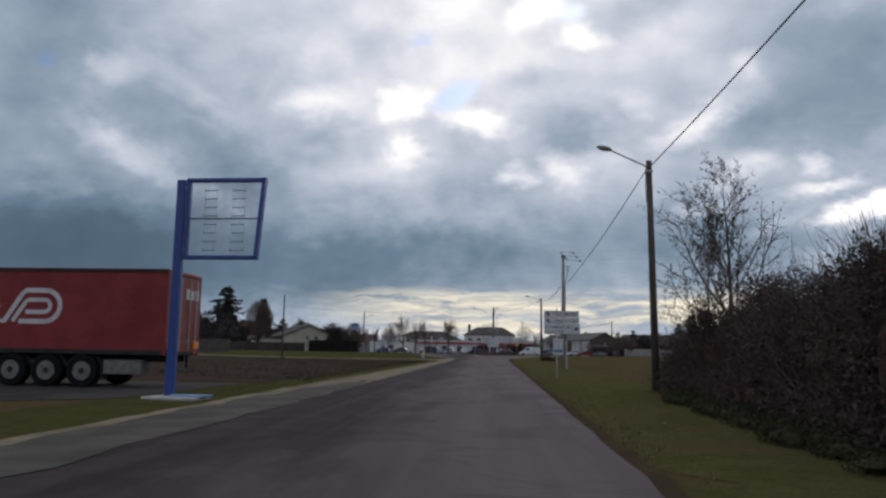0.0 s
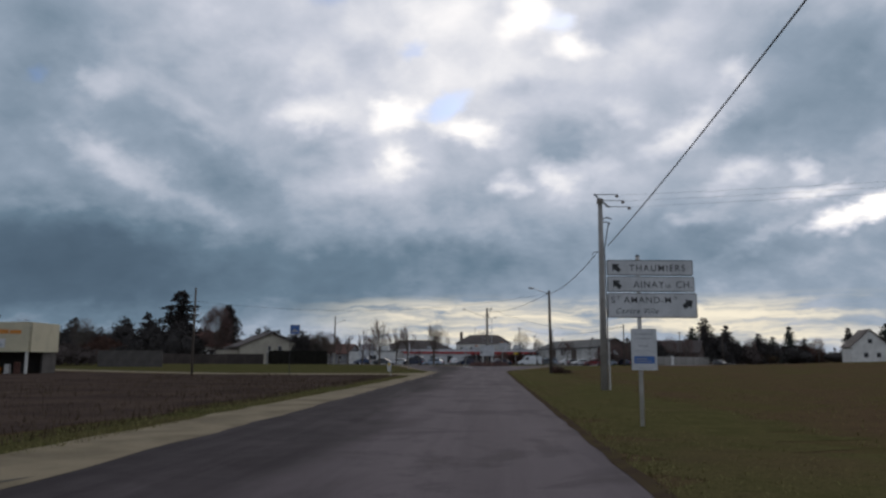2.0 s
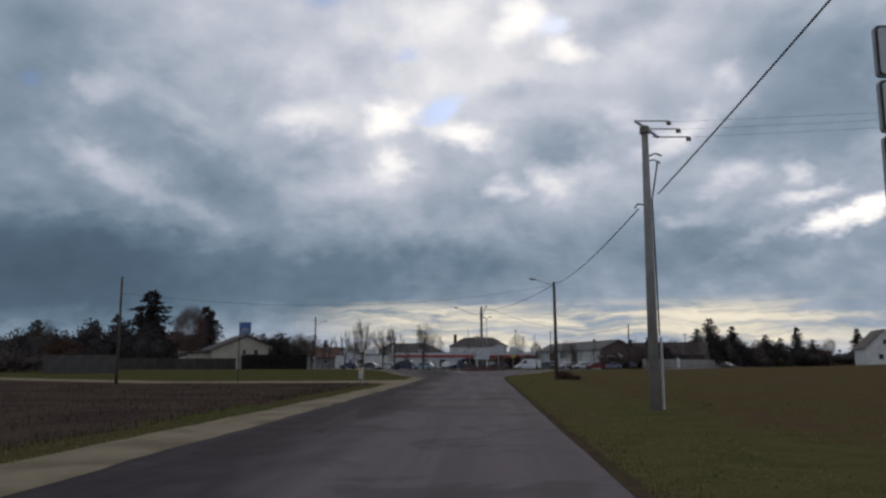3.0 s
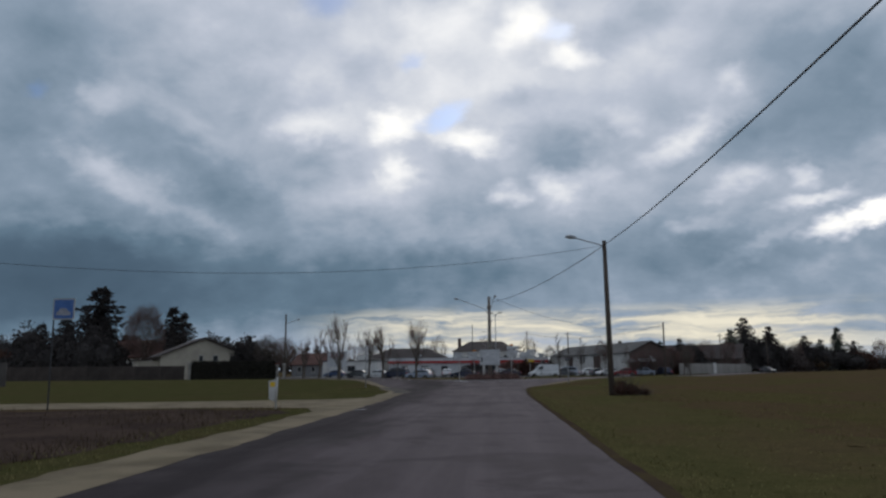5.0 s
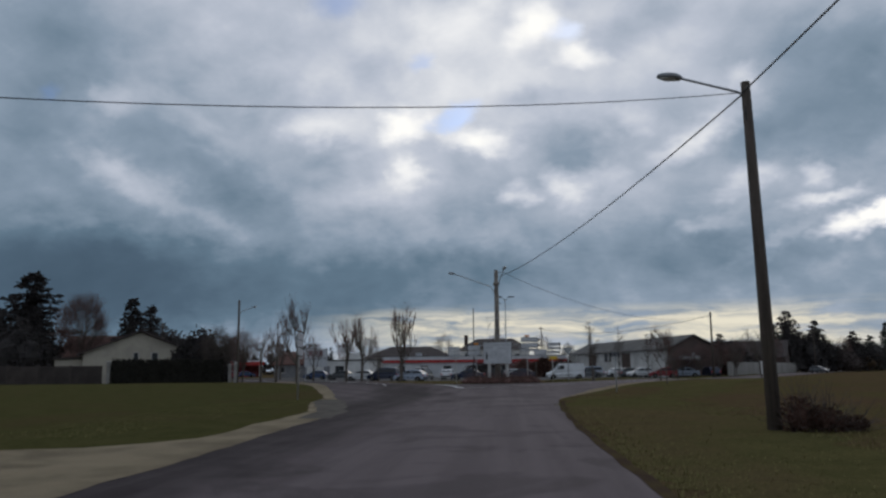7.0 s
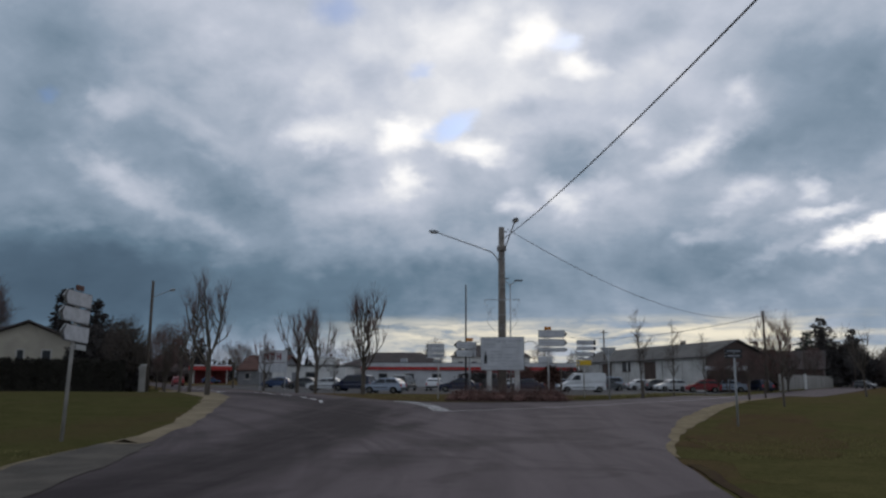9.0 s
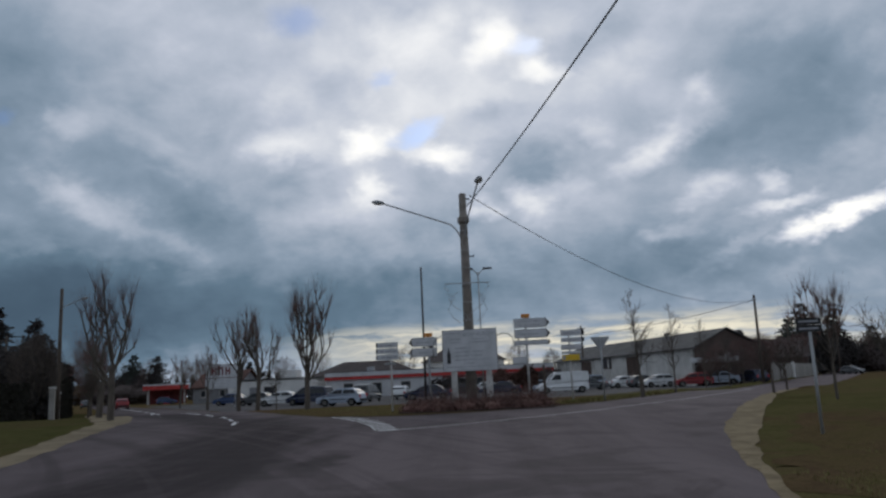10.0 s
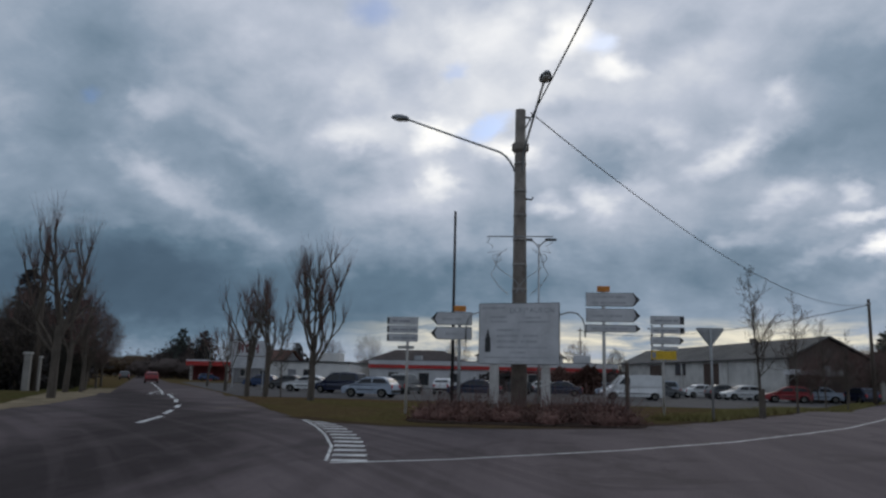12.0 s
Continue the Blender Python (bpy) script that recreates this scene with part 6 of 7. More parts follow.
# roadside sales shed with a beige fascia
sh = thing("sales_shed", "low sales shed with a beige printed fascia and open front", "shed", stand(-39.85, 84.0, 6))
part("fascia", box(-2.95, 2.95, -0.1, 0.05, 1.75, 4.15, 0.02), M["beige"], sh, "beige printed fascia board")
bars(sh, [(-2.0, -1.1, 3.2, 3.6), (-0.4, 0.4, 3.2, 3.55), (0.5, 1.3, 3.2, 3.55), (1.4, 2.3, 3.2, 3.5)], -0.104, "orange")
part("small_board", box(-0.7, 1.1, -0.16, -0.104, 2.1, 2.8, 0.01), M["signwhite"], sh, "white framed board")
bars(sh, [(-0.5, 0.9, 2.25, 2.4)], -0.164, "faded")
for x in (-2.85, 2.8):
    part("post", box(x - 0.1, x + 0.1, -0.05, 0.12, -0.2, 1.75, 0.01), M["postwhite"], sh)
part("side_fascia", box(2.95, 3.09, 0.06, 4.9, 1.75, 4.15, 0.01), M["beige"], sh, "beige printed side fascia")
part("wall", box(-2.9, 2.9, 4.8, 5.0, -0.2, 3.6), M["wall_grey"], sh)
part("wall", box(2.75, 2.9, 2.6, 4.8, -0.2, 3.6), M["wall_grey"], sh)
part("roof", box(-3.0, 3.0, 0.06, 5.1, 3.6, 3.75), M["greyroof"], sh)
for k in range(6):
    part("goods", box(-2.3 + 0.75 * k, -1.9 + 0.75 * k, 0.8, 1.2, -0.05, 0.55 + 0.2 * (k % 3), 0.04), M[("signwhite", "stripe", "plank", "orange", "postwhite", "redtile")[k]], sh, "goods set out for sale")
sg = thing("shed", "long grey shed with a pale sheet roof", "shed", stand(-50.5, 82.0, 6))
part("wall", box(-8.3, 8.0, 0, 9, -0.3, 2.3), M["wall_grey"], sg)
part("roof", prism([(-0.4, 2.25), (9.4, 3.9), (9.4, 4.05), (-0.4, 2.4)], "x", -8.6, 8.3), M["concrete_panel"], sg)


def wall_run(name, label, a, b, tall, material, piece=2.5, cap=None):
    """A garden wall or panel fence from a to b; each panel is a piece of its own."""
    a, b = Vector(a), Vector(b)
    long, ang = (b - a).length, math.degrees(math.atan2(b.y - a.y, b.x - a.x))
    t = thing(name, label, "wall", pose(a.x, a.y, height((a.y + b.y) / 2), 0, 0, ang))
    n = max(1, round(long / piece))
    me = finish("panel", box(0.03, long / n - 0.03, -0.06, 0.06, -0.2, tall, 0.01), M[material])
    cp = finish("post", box(-0.08, 0.08, -0.08, 0.08, -0.2, tall + 0.08, 0.01), M[cap or material])
    for k in range(n):
        p = new("panel", me)
        p.parent, p.location = t, (k * long / n, 0, 0)
        q = new("post", cp)
        q.parent, q.location = t, (k * long / n, 0, 0)
    return t


wall_run("garden_wall", "grey-brown block wall behind the lawn", (-53.8, 128), (-45, 128.6), 2.2, "wall_grey")
wall_run("garden_wall", "low dark garden fence along the lawn", (-90, 150), (-38.3, 153.7), 1.7, "darkfence", 3.0)
wall_run("panel_fence", "pale concrete panel fence along the side road", (32.3, 196.7), (46.5, 226.5), 2.1, "concrete_panel", 2.5)
wall_run("panel_fence", "pale wall along the far side road", (46.6, 226.7), (66, 263), 2.1, "concrete_panel", 2.5)
for x, y in ((-37.7, 153.7), (-27.6, 160.4), (-29.6, 164.3), (-33.4, 171.8)):
    gp = thing("gate_pillar", "pale rendered gate pillar", "pillar", stand(x, y, 20), group="gate pillars")
    part("shaft", box(-0.17, 0.17, -0.17, 0.17, -0.2, 2.0, 0.02), M["concrete"], gp)
    part("cap", box(-0.22, 0.22, -0.22, 0.22, 2.0, 2.12, 0.02), M["slab"], gp)


gt = thing("white_gate", "white gate leaf at the end of the panel fence", "gate", pose(46.2, 225.4, 0, 0, 0, 62))
for k in range(2):
    leaf = part("gate_leaf", box(0.15 + 1.2 * k, 1.2 + 1.2 * k, -0.03, 0.03, 0.1, 2.2, 0.01), M["white_render"], gt, "white boarded leaf")
    part("gate_post", box(-0.1 + 1.2 * k, 0.12 + 1.2 * k, -0.1, 0.1, -0.1, 2.35, 0.01), M["white_render"], gt, "white gate post")


def clipped_hedge(x, y, long, deep, tall, turn, seed, label, leaf=0.22, count=4500, material="hedge"):
    t = thing("garden_hedge", label, "hedge", stand(x, y, turn))
    rng = random.Random(seed)
    bm = box(-long / 2 + 0.1, long / 2 - 0.1, -deep / 2 + 0.1, deep / 2 - 0.1, -0.1, tall - 0.12)
    for _ in range(count):
        f = rng.random()
        p = Vector((rng.uniform(-long / 2, long / 2), rng.uniform(-deep / 2, deep / 2), rng.uniform(0, tall)))
        if f < 0.35:
            p.z = tall + rng.gauss(0, 0.07)
        elif f < 0.9:
            p.y = -deep / 2 + rng.gauss(0, 0.06)
        else:
            p.x = math.copysign(long / 2, rng.uniform(-1, 1)) + rng.gauss(0, 0.06)
        frond(bm, p, any_way(rng), leaf * rng.uniform(0.7, 1.3), leaf * 0.6, any_way(rng))
    tagged(part("foliage", bm, M[material], t), kind="stuff")
    stems = bmesh.new()
    for k in range(int(long / 0.7)):
        u = -long / 2 + 0.35 + 0.7 * k
        tube([(u, -deep * 0.3, -0.1), (u + rng.uniform(-0.1, 0.1), -deep * 0.32, tall * 0.35)], [0.035, 0.02], 5, stems)
    tagged(part("stem_growth", stems, M["bark"], t, "woody stems at the hedge foot"), kind="stuff")
    return t


clipped_hedge(-33.2, 156.9, 10.4, 1.6, 2.15, 35, 1, "clipped dark evergreen garden hedge along the lawn", material="darkhedge")
clipped_hedge(-38.5, 181.0, 20.0, 2.2, 4.2, 118, 2, "tall dark evergreen hedge along the pavement", material="darkhedge")

# shops behind the car park
sm = thing("supermarket", "low white supermarket with a red fascia stripe", "building", stand(-9.0, 231.0, -3))
part("wall", box(-14.3, 21.0, 0, 26, -0.3, 3.75), M["sheetwall"], sm)
part("fascia", box(-14.4, 21.1, -0.25, 26.1, 3.25, 3.85), M["sheetwall"], sm, "white fascia")
part("stripe", box(-14.42, 21.12, -0.29, -0.252, 2.72, 3.22), M["stripe"], sm, "red stripe")
part("roof_edge", box(-14.3, 21.0, 0.0, 26.0, 3.86, 3.95), M["greyroof"], sm)
part("shopfront", box(4.0, 17.0, -0.06, 0.01, 0.05, 2.65), M["awning"], sm, "dark red shopfront")
for k in range(6):
    pane(sm, 4.4 + 2.1 * k, 6.2 + 2.1 * k, 0.15, 2.3, -0.07)
for x in (-11.5, -7.0, -2.5):
    pane(sm, x, x + 1.6, 0.3, 2.2, 0.0)
part("roof_unit", box(-8.5, -7.4, 4, 5, 3.95, 4.7, 0.03), M["steel"], sm)
part("roof_sign", box(15.0, 17.4, 0.2, 0.5, 3.95, 5.0, 0.03), M["sheetwall"], sm)
s2 = thing("white_annex", "plain white annex beside the supermarket", "building", stand(-30.5, 226.0, -3))
part("wall", box(-6.5, 5.6, 0, 14, -0.3, 3.2), M["white_render"], s2)
part("roof", box(-6.7, 5.8, -0.2, 14.2, 3.2, 3.4), M["greyroof"], s2)
part("tower", box(0.6, 3.4, 2, 5, 3.4, 4.6), M["white_render"], s2)
part("door", box(-3.2, -2.0, -0.04, -0.002, 0, 2.2), M["door_grey"], s2)
pane(s2, -1.0, 0.8, 1.0, 2.3, 0.0)
hip_house("long_house", "long pale building with a dark hipped roof", stand(-27.0, 300.0, -2), 26, 14, 4.7, 8.1, 7.0, "white_render", "darktile", [(-11.5 + 3.6 * k, -10.1 + 3.6 * k, 3.2, 4.6) for k in range(6)])
hh = hip_house("corner_house", "pale two-storey building with a dark hipped roof and chimney", stand(-2.3, 292.0, -2), 19, 14, 6.6, 9.8, 4.5, "white_render", "darktile", [(-8 + 3.4 * k, -6.7 + 3.4 * k, 3.9, 5.5) for k in range(5)])
part("chimney", box(-8.6, -7.6, 6.3, 7.3, 6.6, 10.8, 0.03), M["brick"], hh, "brown brick chimney")

# the long hall
hl = thing("long_hall", "long pale hall with a grey fibre-cement roof and brown gable", "building", stand(23.4, 194.2, -76))
LEN, HALF = 42.0, 3.95
part("wall", box(-LEN, -0.02, 0.0, 0.25, -0.3, 4.0), M["hallwall"], hl, "dull pale cladding along the eaves")
part("gable_wall", prism([(0, -0.3), (2 * HALF, -0.3), (2 * HALF, 3.9), (HALF, 5.85), (0, 3.9)], "x", -0.25, 0.0), M["brick"], hl, "brown brick gable")
part("gable_wall", prism([(0, -0.3), (2 * HALF, -0.3), (2 * HALF, 3.9), (HALF, 5.85), (0, 3.9)], "x", -LEN - 0.25, -LEN - 0.02), M["hallwall"], hl)
part("roof", prism([(-0.4, 3.90), (HALF, 5.93), (HALF, 6.06), (-0.4, 4.02)], "x", -LEN - 0.6, 0.4), M["greyroof"], hl, "grey corrugated roof slope")
part("roof", prism([(2 * HALF + 0.4, 3.90), (HALF + 0.01, 5.93), (HALF + 0.01, 6.06), (2 * HALF + 0.4, 4.02)], "x", -LEN - 0.6, 0.4), M["greyroof"], hl)
part("wall", box(-LEN, -0.27, 2 * HALF - 0.25, 2 * HALF, -0.3, 3.9), M["hallwall"], hl)
for k in range(8):
    x = -0.6 - 5.4 * k
    part("pillar", box(x - 0.2, x + 0.2, -0.12, -0.003, 0, 3.9), M["hallwall"], hl)
for x0, x1 in ((-16.6, -13.2), (-31.8, -28.2)):
    gt = part("gate", box(x0, x1, -0.06, -0.003, 0, 3.7), M["brownboard"], hl, "brown boarded sliding gate")
    for k in range(5):
        u = x0 + (x1 - x0) * (k + 0.5) / 5
        part("board", box(u - 0.22, u + 0.22, -0.085, -0.0605, 0.05, 3.6), M["brownboard"], gt)
pane(hl, -24.1, -21.3, 2.5, 3.8, 0.0, frame="brownboard")
solid_sign = part("round_sign", tube([(0.002, 3.85, 3.1), (0.06, 3.85, 3.1)], 0.33, 16), M["signwhite"], hl, "small round white sign")
part("porch", box(0.005, 2.5, -0.6, 3.6, 2.42, 2.90, 0.03), M["sheetwall"], hl, "white porch roof")
for y in (-0.3, 2.9):
    part("porch_brace", tube([(0.005, y, 1.7), (1.6, y, 2.44)], 0.03, 6), M["postwhite"], hl)
part("vent", box(-13.3, -12.7, HALF - 0.25, HALF + 0.25, 5.85, 6.45, 0.03), M["darkconcrete"], hl)
gable_house("brown_barn", "low brown building with a dark roof behind the hall", stand(51, 258, -24), 21, 11, 3.6, 7.0, "brick", "darktile", ((-6, -4.8, 1, 2.2),), "eaves")
gable_house("house", "white house with a steep gable at the meadow's edge", stand(105.5, 246, -12), 9.6, 12, 4.6, 9.2, "white_render", "darktile", ((-1.8, -0.6, 1.4, 2.8), (1.4, 2.6, 1.4, 2.8), (-0.6, 0.6, 5.3, 6.6)))
gable_house("house", "low white house with a red-brown roof far over the meadow", stand(78, 300, -12), 14, 9, 3.2, 5.8, "white_render", "redtile", ((-4, -2.8, 1, 2.2),), "eaves")

# fuel canopy down the left road
fc = thing("fuel_canopy", "white and red filling-station canopy on posts", "canopy", stand(-62.4, 266.5, 20))
part("canopy", box(-4.4, 4.4, 0, 6, 3.05, 4.0, 0.03), M["sheetwall"], fc)
part("stripe", box(-4.42, 4.42, -0.03, -0.002, 2.85, 3.70), M["stripe"], fc, "red stripe")
for x in (-3.5, 3.5):
    for y in (1, 5):
        part("post", box(x - 0.12, x + 0.12, y - 0.12, y + 0.12, -0.2, 3.1), M["postwhite"], fc)
part("kiosk", box(-3.8, 3.8, 6.2, 9.5, -0.2, 2.9), M["awning"], fc, "dark red kiosk")
part("pump", box(-0.5, 0.5, 2.6, 3.2, -0.1, 1.5, 0.03), M["stripe"], fc, "red fuel pump")
# framed roadside panel
at = thing("advert_panel", "white framed advertising panel on two posts", "sign", stand(-27.0, 192.5))
for x in (-1.5, 1.5):
    part("post", tube([(x, 0.05, -0.2), (x, 0.05, 4.6)], 0.06, 8), M["steel"], at)
p = plate(at, -1.7, 1.7, 3.12, 4.55, 0.0, True, 0.03, "panel", label="white panel with dark red shapes")
for k in range(3):
    u = -1.05 + 0.75 * k
    bars(p, [(u, u + 0.16, 3.40, 4.25), (u + 0.36, u + 0.52, 3.40, 4.25), (u + 0.17, u + 0.35, 3.72 + 0.3 * (k % 2), 3.90 + 0.3 * (k % 2))], -0.0085, "awning")
p = plate(at, -1.7, 1.7, 1.95, 3.06, 0.0, True, 0.03, "panel", label="white panel with faded print")
bars(p, print_rows(-1.3, 1.3, 2.0, 3.0, 3, 77), -0.0085, "faint")
# tall twin lamp in the car park
tl = pole("car_park_lamp", 0.35, 160.0, 8.2, "slim grey twin-headed car-park lamp", "steel", (0.06, 0.04))
for s in (-1, 1):
    part("lamp_arm", tube([(0, 0, 8.0), (s * 0.25, 0, 8.3), (s * 0.55, 0, 8.4)], 0.03, 6), M["steel"], tl)
    part("lamp_head", box(s * 0.62 - 0.3, s * 0.62 + 0.3, -0.14, 0.14, 8.36, 8.46, 0.03), M["blackmetal"], tl, "dark lamp head")


# ---- vehicles ----
def car(x, y, turn, paint, label, kind="hatch", group="parked cars", z=0.0):
    """A parked car; its nose points to +x before it is turned."""
    spec = dict(hatch=(3.8, 1.65, 1.42, 0.62), saloon=(4.4, 1.72, 1.42, 0.64), mpv=(4.5, 1.78, 1.72, 0.68), van=(4.9, 1.95, 2.05, 0.70))[kind]
    L, Wd, Ht, wr = spec
    t = thing("car" if kind != "van" else "van", label, "car" if kind != "van" else "van", stand(x, y, turn, z), group)
    r = 0.31
    fx, rx = L / 2 - 0.78, -L / 2 + 0.72
    def arch(cx):
        return [(cx - 0.40, 0.28)] + [(cx - 0.40 * math.cos(radians(a)), 0.28 + 0.42 * math.sin(radians(a))) for a in (30, 60, 90, 120, 150)] + [(cx + 0.40, 0.28)]
    waist = {"van": 1.15}.get(kind, 0.92 if kind != "mpv" else 1.02)
    low = [(-L / 2 + 0.06, 0.28)] + arch(rx) + arch(fx) + [(L / 2 - 0.06, 0.28), (L / 2, 0.42), (L / 2 - 0.03, 0.66), (L / 2 - 0.16, 0.74), (L / 2 - 0.95, waist - 0.02), (-L / 2 + 0.10, waist), (-L / 2, 0.60), (-L / 2 + 0.01, 0.4)]
    bm = prism(low, "y", -Wd / 2, Wd / 2)
    for v in bm.verts:
        if v.co.z > 0.55:
            v.co.y *= 1 - 0.10 * (v.co.z - 0.55)
        v.co.y *= 1 - 0.10 * max(0, (abs(v.co.x) - L / 2 + 0.5) / 0.5)
    shoulder = [e for e in bm.edges if all(v.co.z > 0.5 for v in e.verts) and abs(e.verts[0].co.y - e.verts[1].co.y) < 0.3]
    bmesh.ops.bevel(bm, geom=shoulder, offset=0.05, segments=2, affect="EDGES", profile=0.6)
    part("body", bm, M[paint], t)
    if kind == "van":
        a0, a1, b0, b1 = -L / 2 + 0.04, -L / 2 + 0.12, L / 2 - 0.95, L / 2 - 1.75
    elif kind == "mpv":
        a0, a1, b0, b1 = -L / 2 + 0.10, -L / 2 + 0.40, L / 2 - 0.95, L / 2 - 1.75
    elif kind == "hatch":
        a0, a1, b0, b1 = -L / 2 + 0.12, -L / 2 + 0.62, L / 2 - 1.0, L / 2 - 1.72
    else:
        a0, a1, b0, b1 = -L / 2 + 0.65, -L / 2 + 1.25, L / 2 - 1.15, L / 2 - 1.95
    wl, wt = Wd / 2 * 0.95, Wd / 2 * (0.78 if kind != "van" else 0.90)
    roof = Ht - 0.06
    # the cabin: a painted shell that narrows upwards, with rounded roof edges
    top = [(a0 - 0.03, waist - 0.04), (a0 + 0.25 * (a1 - a0), waist + 0.30 * (roof - waist)), (a1 - 0.10, roof - 0.07), (a1 + 0.10, roof + 0.01), ((a1 + b1) / 2, Ht), (b1 - 0.12, roof + 0.015), (b1 + 0.08, roof - 0.04), (b0 + 0.04, waist - 0.05)]

    def side(z):
        return wl - (wl - wt) * min(1.0, max(0.0, (z - waist) / (roof - waist)))

    bm = prism(top, "y", -1.0, 1.0)
    for v in bm.verts:
        v.co.y *= side(v.co.z)
    caps = [f for f in bm.faces if len(f.verts) == len(top)]
    bmesh.ops.bevel(bm, geom=list({e for f in caps for e in f.edges if max(v.co.z for v in e.verts) > waist + 0.1}), offset=0.07, segments=3, affect="EDGES", profile=0.6)
    part("cabin", bm, M[paint], t, smooth=False)

    def glass(name, outline, s, label):
        gb = bmesh.new()
        inner = [gb.verts.new((u, s * (side(v) + 0.002), v)) for u, v in outline]
        outer = [gb.verts.new((u, s * (side(v) + 0.012), v)) for u, v in outline]
        gb.faces.new(inner)
        gb.faces.new(outer[::-1])
        for i in range(len(outline)):
            gb.faces.new((inner[i], inner[(i + 1) % len(outline)], outer[(i + 1) % len(outline)], outer[i]))
        part(name, gb, M["window"], t, label)

    def slope_glass(name, low, high, out, label):
        gb = bmesh.new()
        (x0, z0), (x1, z1) = low, high
        front = [gb.verts.new((x + out * 0.014, y, z + 0.012)) for x, y, z in ((x0, -side(z0) * 0.84, z0), (x0, side(z0) * 0.84, z0), (x1, side(z1) * 0.82, z1), (x1, -side(z1) * 0.82, z1))]
        back = [gb.verts.new(v.co - Vector((out * 0.03, 0, 0.02))) for v in front]
        gb.faces.new(front)
        gb.faces.new(back[::-1])
        for i in range(4):
            gb.faces.new((front[i], front[(i + 1) % 4], back[(i + 1) % 4], back[i]))
        part(name, gb, M["window"], t, label)

    low_z, high_z = waist + 0.05, roof - 0.09

    def edge(x0, x1, z):
        return x0 + (x1 - x0) * (z - waist) / (roof - waist)

    ahead = [edge(b0, b1, z) - 0.13 for z in (low_z, high_z)]
    behind = [edge(a0, a1, z) + 0.13 for z in (low_z, high_z)]
    m0 = (a0 + b0) / 2 + 0.02
    slope_glass("windscreen", (edge(b0 + 0.04, b1 + 0.08, waist + 0.05), waist + 0.05), (edge(b0 + 0.04, b1 + 0.08, roof - 0.09), roof - 0.09), 1, "dark windscreen")
    if kind != "van":
        slope_glass("rear_window", (edge(a0, a1 - 0.10, waist + 0.14), waist + 0.14), (edge(a0, a1 - 0.10, roof - 0.14), roof - 0.14), -1, "dark rear window")
    for s in (-1, 1):
        if kind != "van":
            glass("side_window", [(m0 + 0.05, low_z), (ahead[0], low_z), (ahead[1], high_z), (m0 + 0.07, high_z)], s, "dark front side window")
            glass("side_window", [(behind[0], low_z), (m0 - 0.05, low_z), (m0 - 0.03, high_z), (behind[1], high_z)], s, "dark rear side window")
        else:
            glass("side_window", [(b0 - 1.25, waist + 0.12), (b0 - 0.30, waist + 0.12), (b0 - 0.74, waist + 0.62), (b0 - 1.25, waist + 0.62)], s, "dark cab window")
        part("door_seam", box(m0 - 0.006, m0 + 0.006, s * (Wd / 2 - 0.004) - 0.006, s * (Wd / 2 - 0.004) + 0.006, 0.36, waist - 0.12), M["chassis"], t)
        part("side_strip", box(rx + 0.48, fx - 0.48, s * (Wd / 2) - 0.012, s * (Wd / 2) + 0.012, 0.50, 0.56), M["chassis"], t, "dark rubbing strip")
        part("mirror", box(b0 - 0.28, b0 - 0.12, s * (wl + 0.02) - 0.09, s * (wl + 0.02) + 0.09, waist, waist + 0.14, 0.02), M[paint], t)
        part("headlight", box(L / 2 - 0.20, L / 2 - 0.035, s * Wd * 0.36 - 0.14, s * Wd * 0.36 + 0.14, 0.56, 0.69, 0.02), M["clearlamp"], t, "clear headlight")
        part("tail_light", box(-L / 2 - 0.012, -L / 2 + 0.09, s * Wd * 0.38 - 0.09, s * Wd * 0.38 + 0.09, 0.62, 0.86, 0.02), M["redlamp"], t, "red tail light")
        for cx in (fx, rx):
            wheel(t, cx, s * (Wd / 2 - 0.11), r, r, 0.19, s)
    part("bumper", box(L / 2 - 0.07, L / 2 + 0.03, -Wd * 0.44, Wd * 0.44, 0.36, 0.52, 0.03), M["chassis"], t, "dark bumper")
    part("bumper", box(-L / 2 - 0.03, -L / 2 + 0.06, -Wd * 0.45, Wd * 0.45, 0.36, 0.54, 0.03), M["chassis"], t, "dark bumper")
    part("number_plate", box(L / 2 + 0.031, L / 2 + 0.036, -0.26, 0.26, 0.39, 0.50), M["signwhite"], t, "blank pale number plate")
    return t


car(-15.6, 183.6, 160, "car_navy", "dark navy people carrier parked in the car park", "mpv")
car(-10.9, 173.0, 166, "car_silver", "pale silver-blue hatchback parked near the road", "hatch")
car(-19.0, 186, 175, "car_white", "white saloon parked behind a darker car", "saloon")
car(-10.8, 187.5, 80, "car_grey", "dark grey people carrier parked nose-in", "mpv")
car(-7.6, 190.0, 84, "car_white", "white hatchback parked nose-in", "hatch")
car(-4.6, 184.0, 178, "car_navy", "dark blue saloon parked behind the notice board", "saloon")
car(8.2, 186.0, 186, "car_white", "white panel van parked in the car park", "van")
car(0.9, 207, 185, "car_white", "white hatchback in the second row of the car park", "hatch")
car(4.2, 208, 176, "car_grey", "dark saloon in the second row of the car park", "saloon")
car(7.5, 212, 185, "car_silver", "silver hatchback in the second row of the car park", "hatch")
car(13.5, 206, 182, "car_silver", "silver people carrier in the car park", "mpv")
car(18.0, 204.6, 14, "car_white", "white saloon parked by the hall", "saloon")
car(19.2, 200.2, 14, "car_grey", "dark grey hatchback parked by the hall", "hatch")
car(21.8, 190, 172, "car_red", "dark red hatchback parked at the car park edge", "hatch")
car(25.3, 193.4, 168, "car_silver", "silver saloon parked behind a red car", "saloon")
car(28.6, 192.5, 104, "car_navy", "navy hatchback parked near the pole", "hatch")
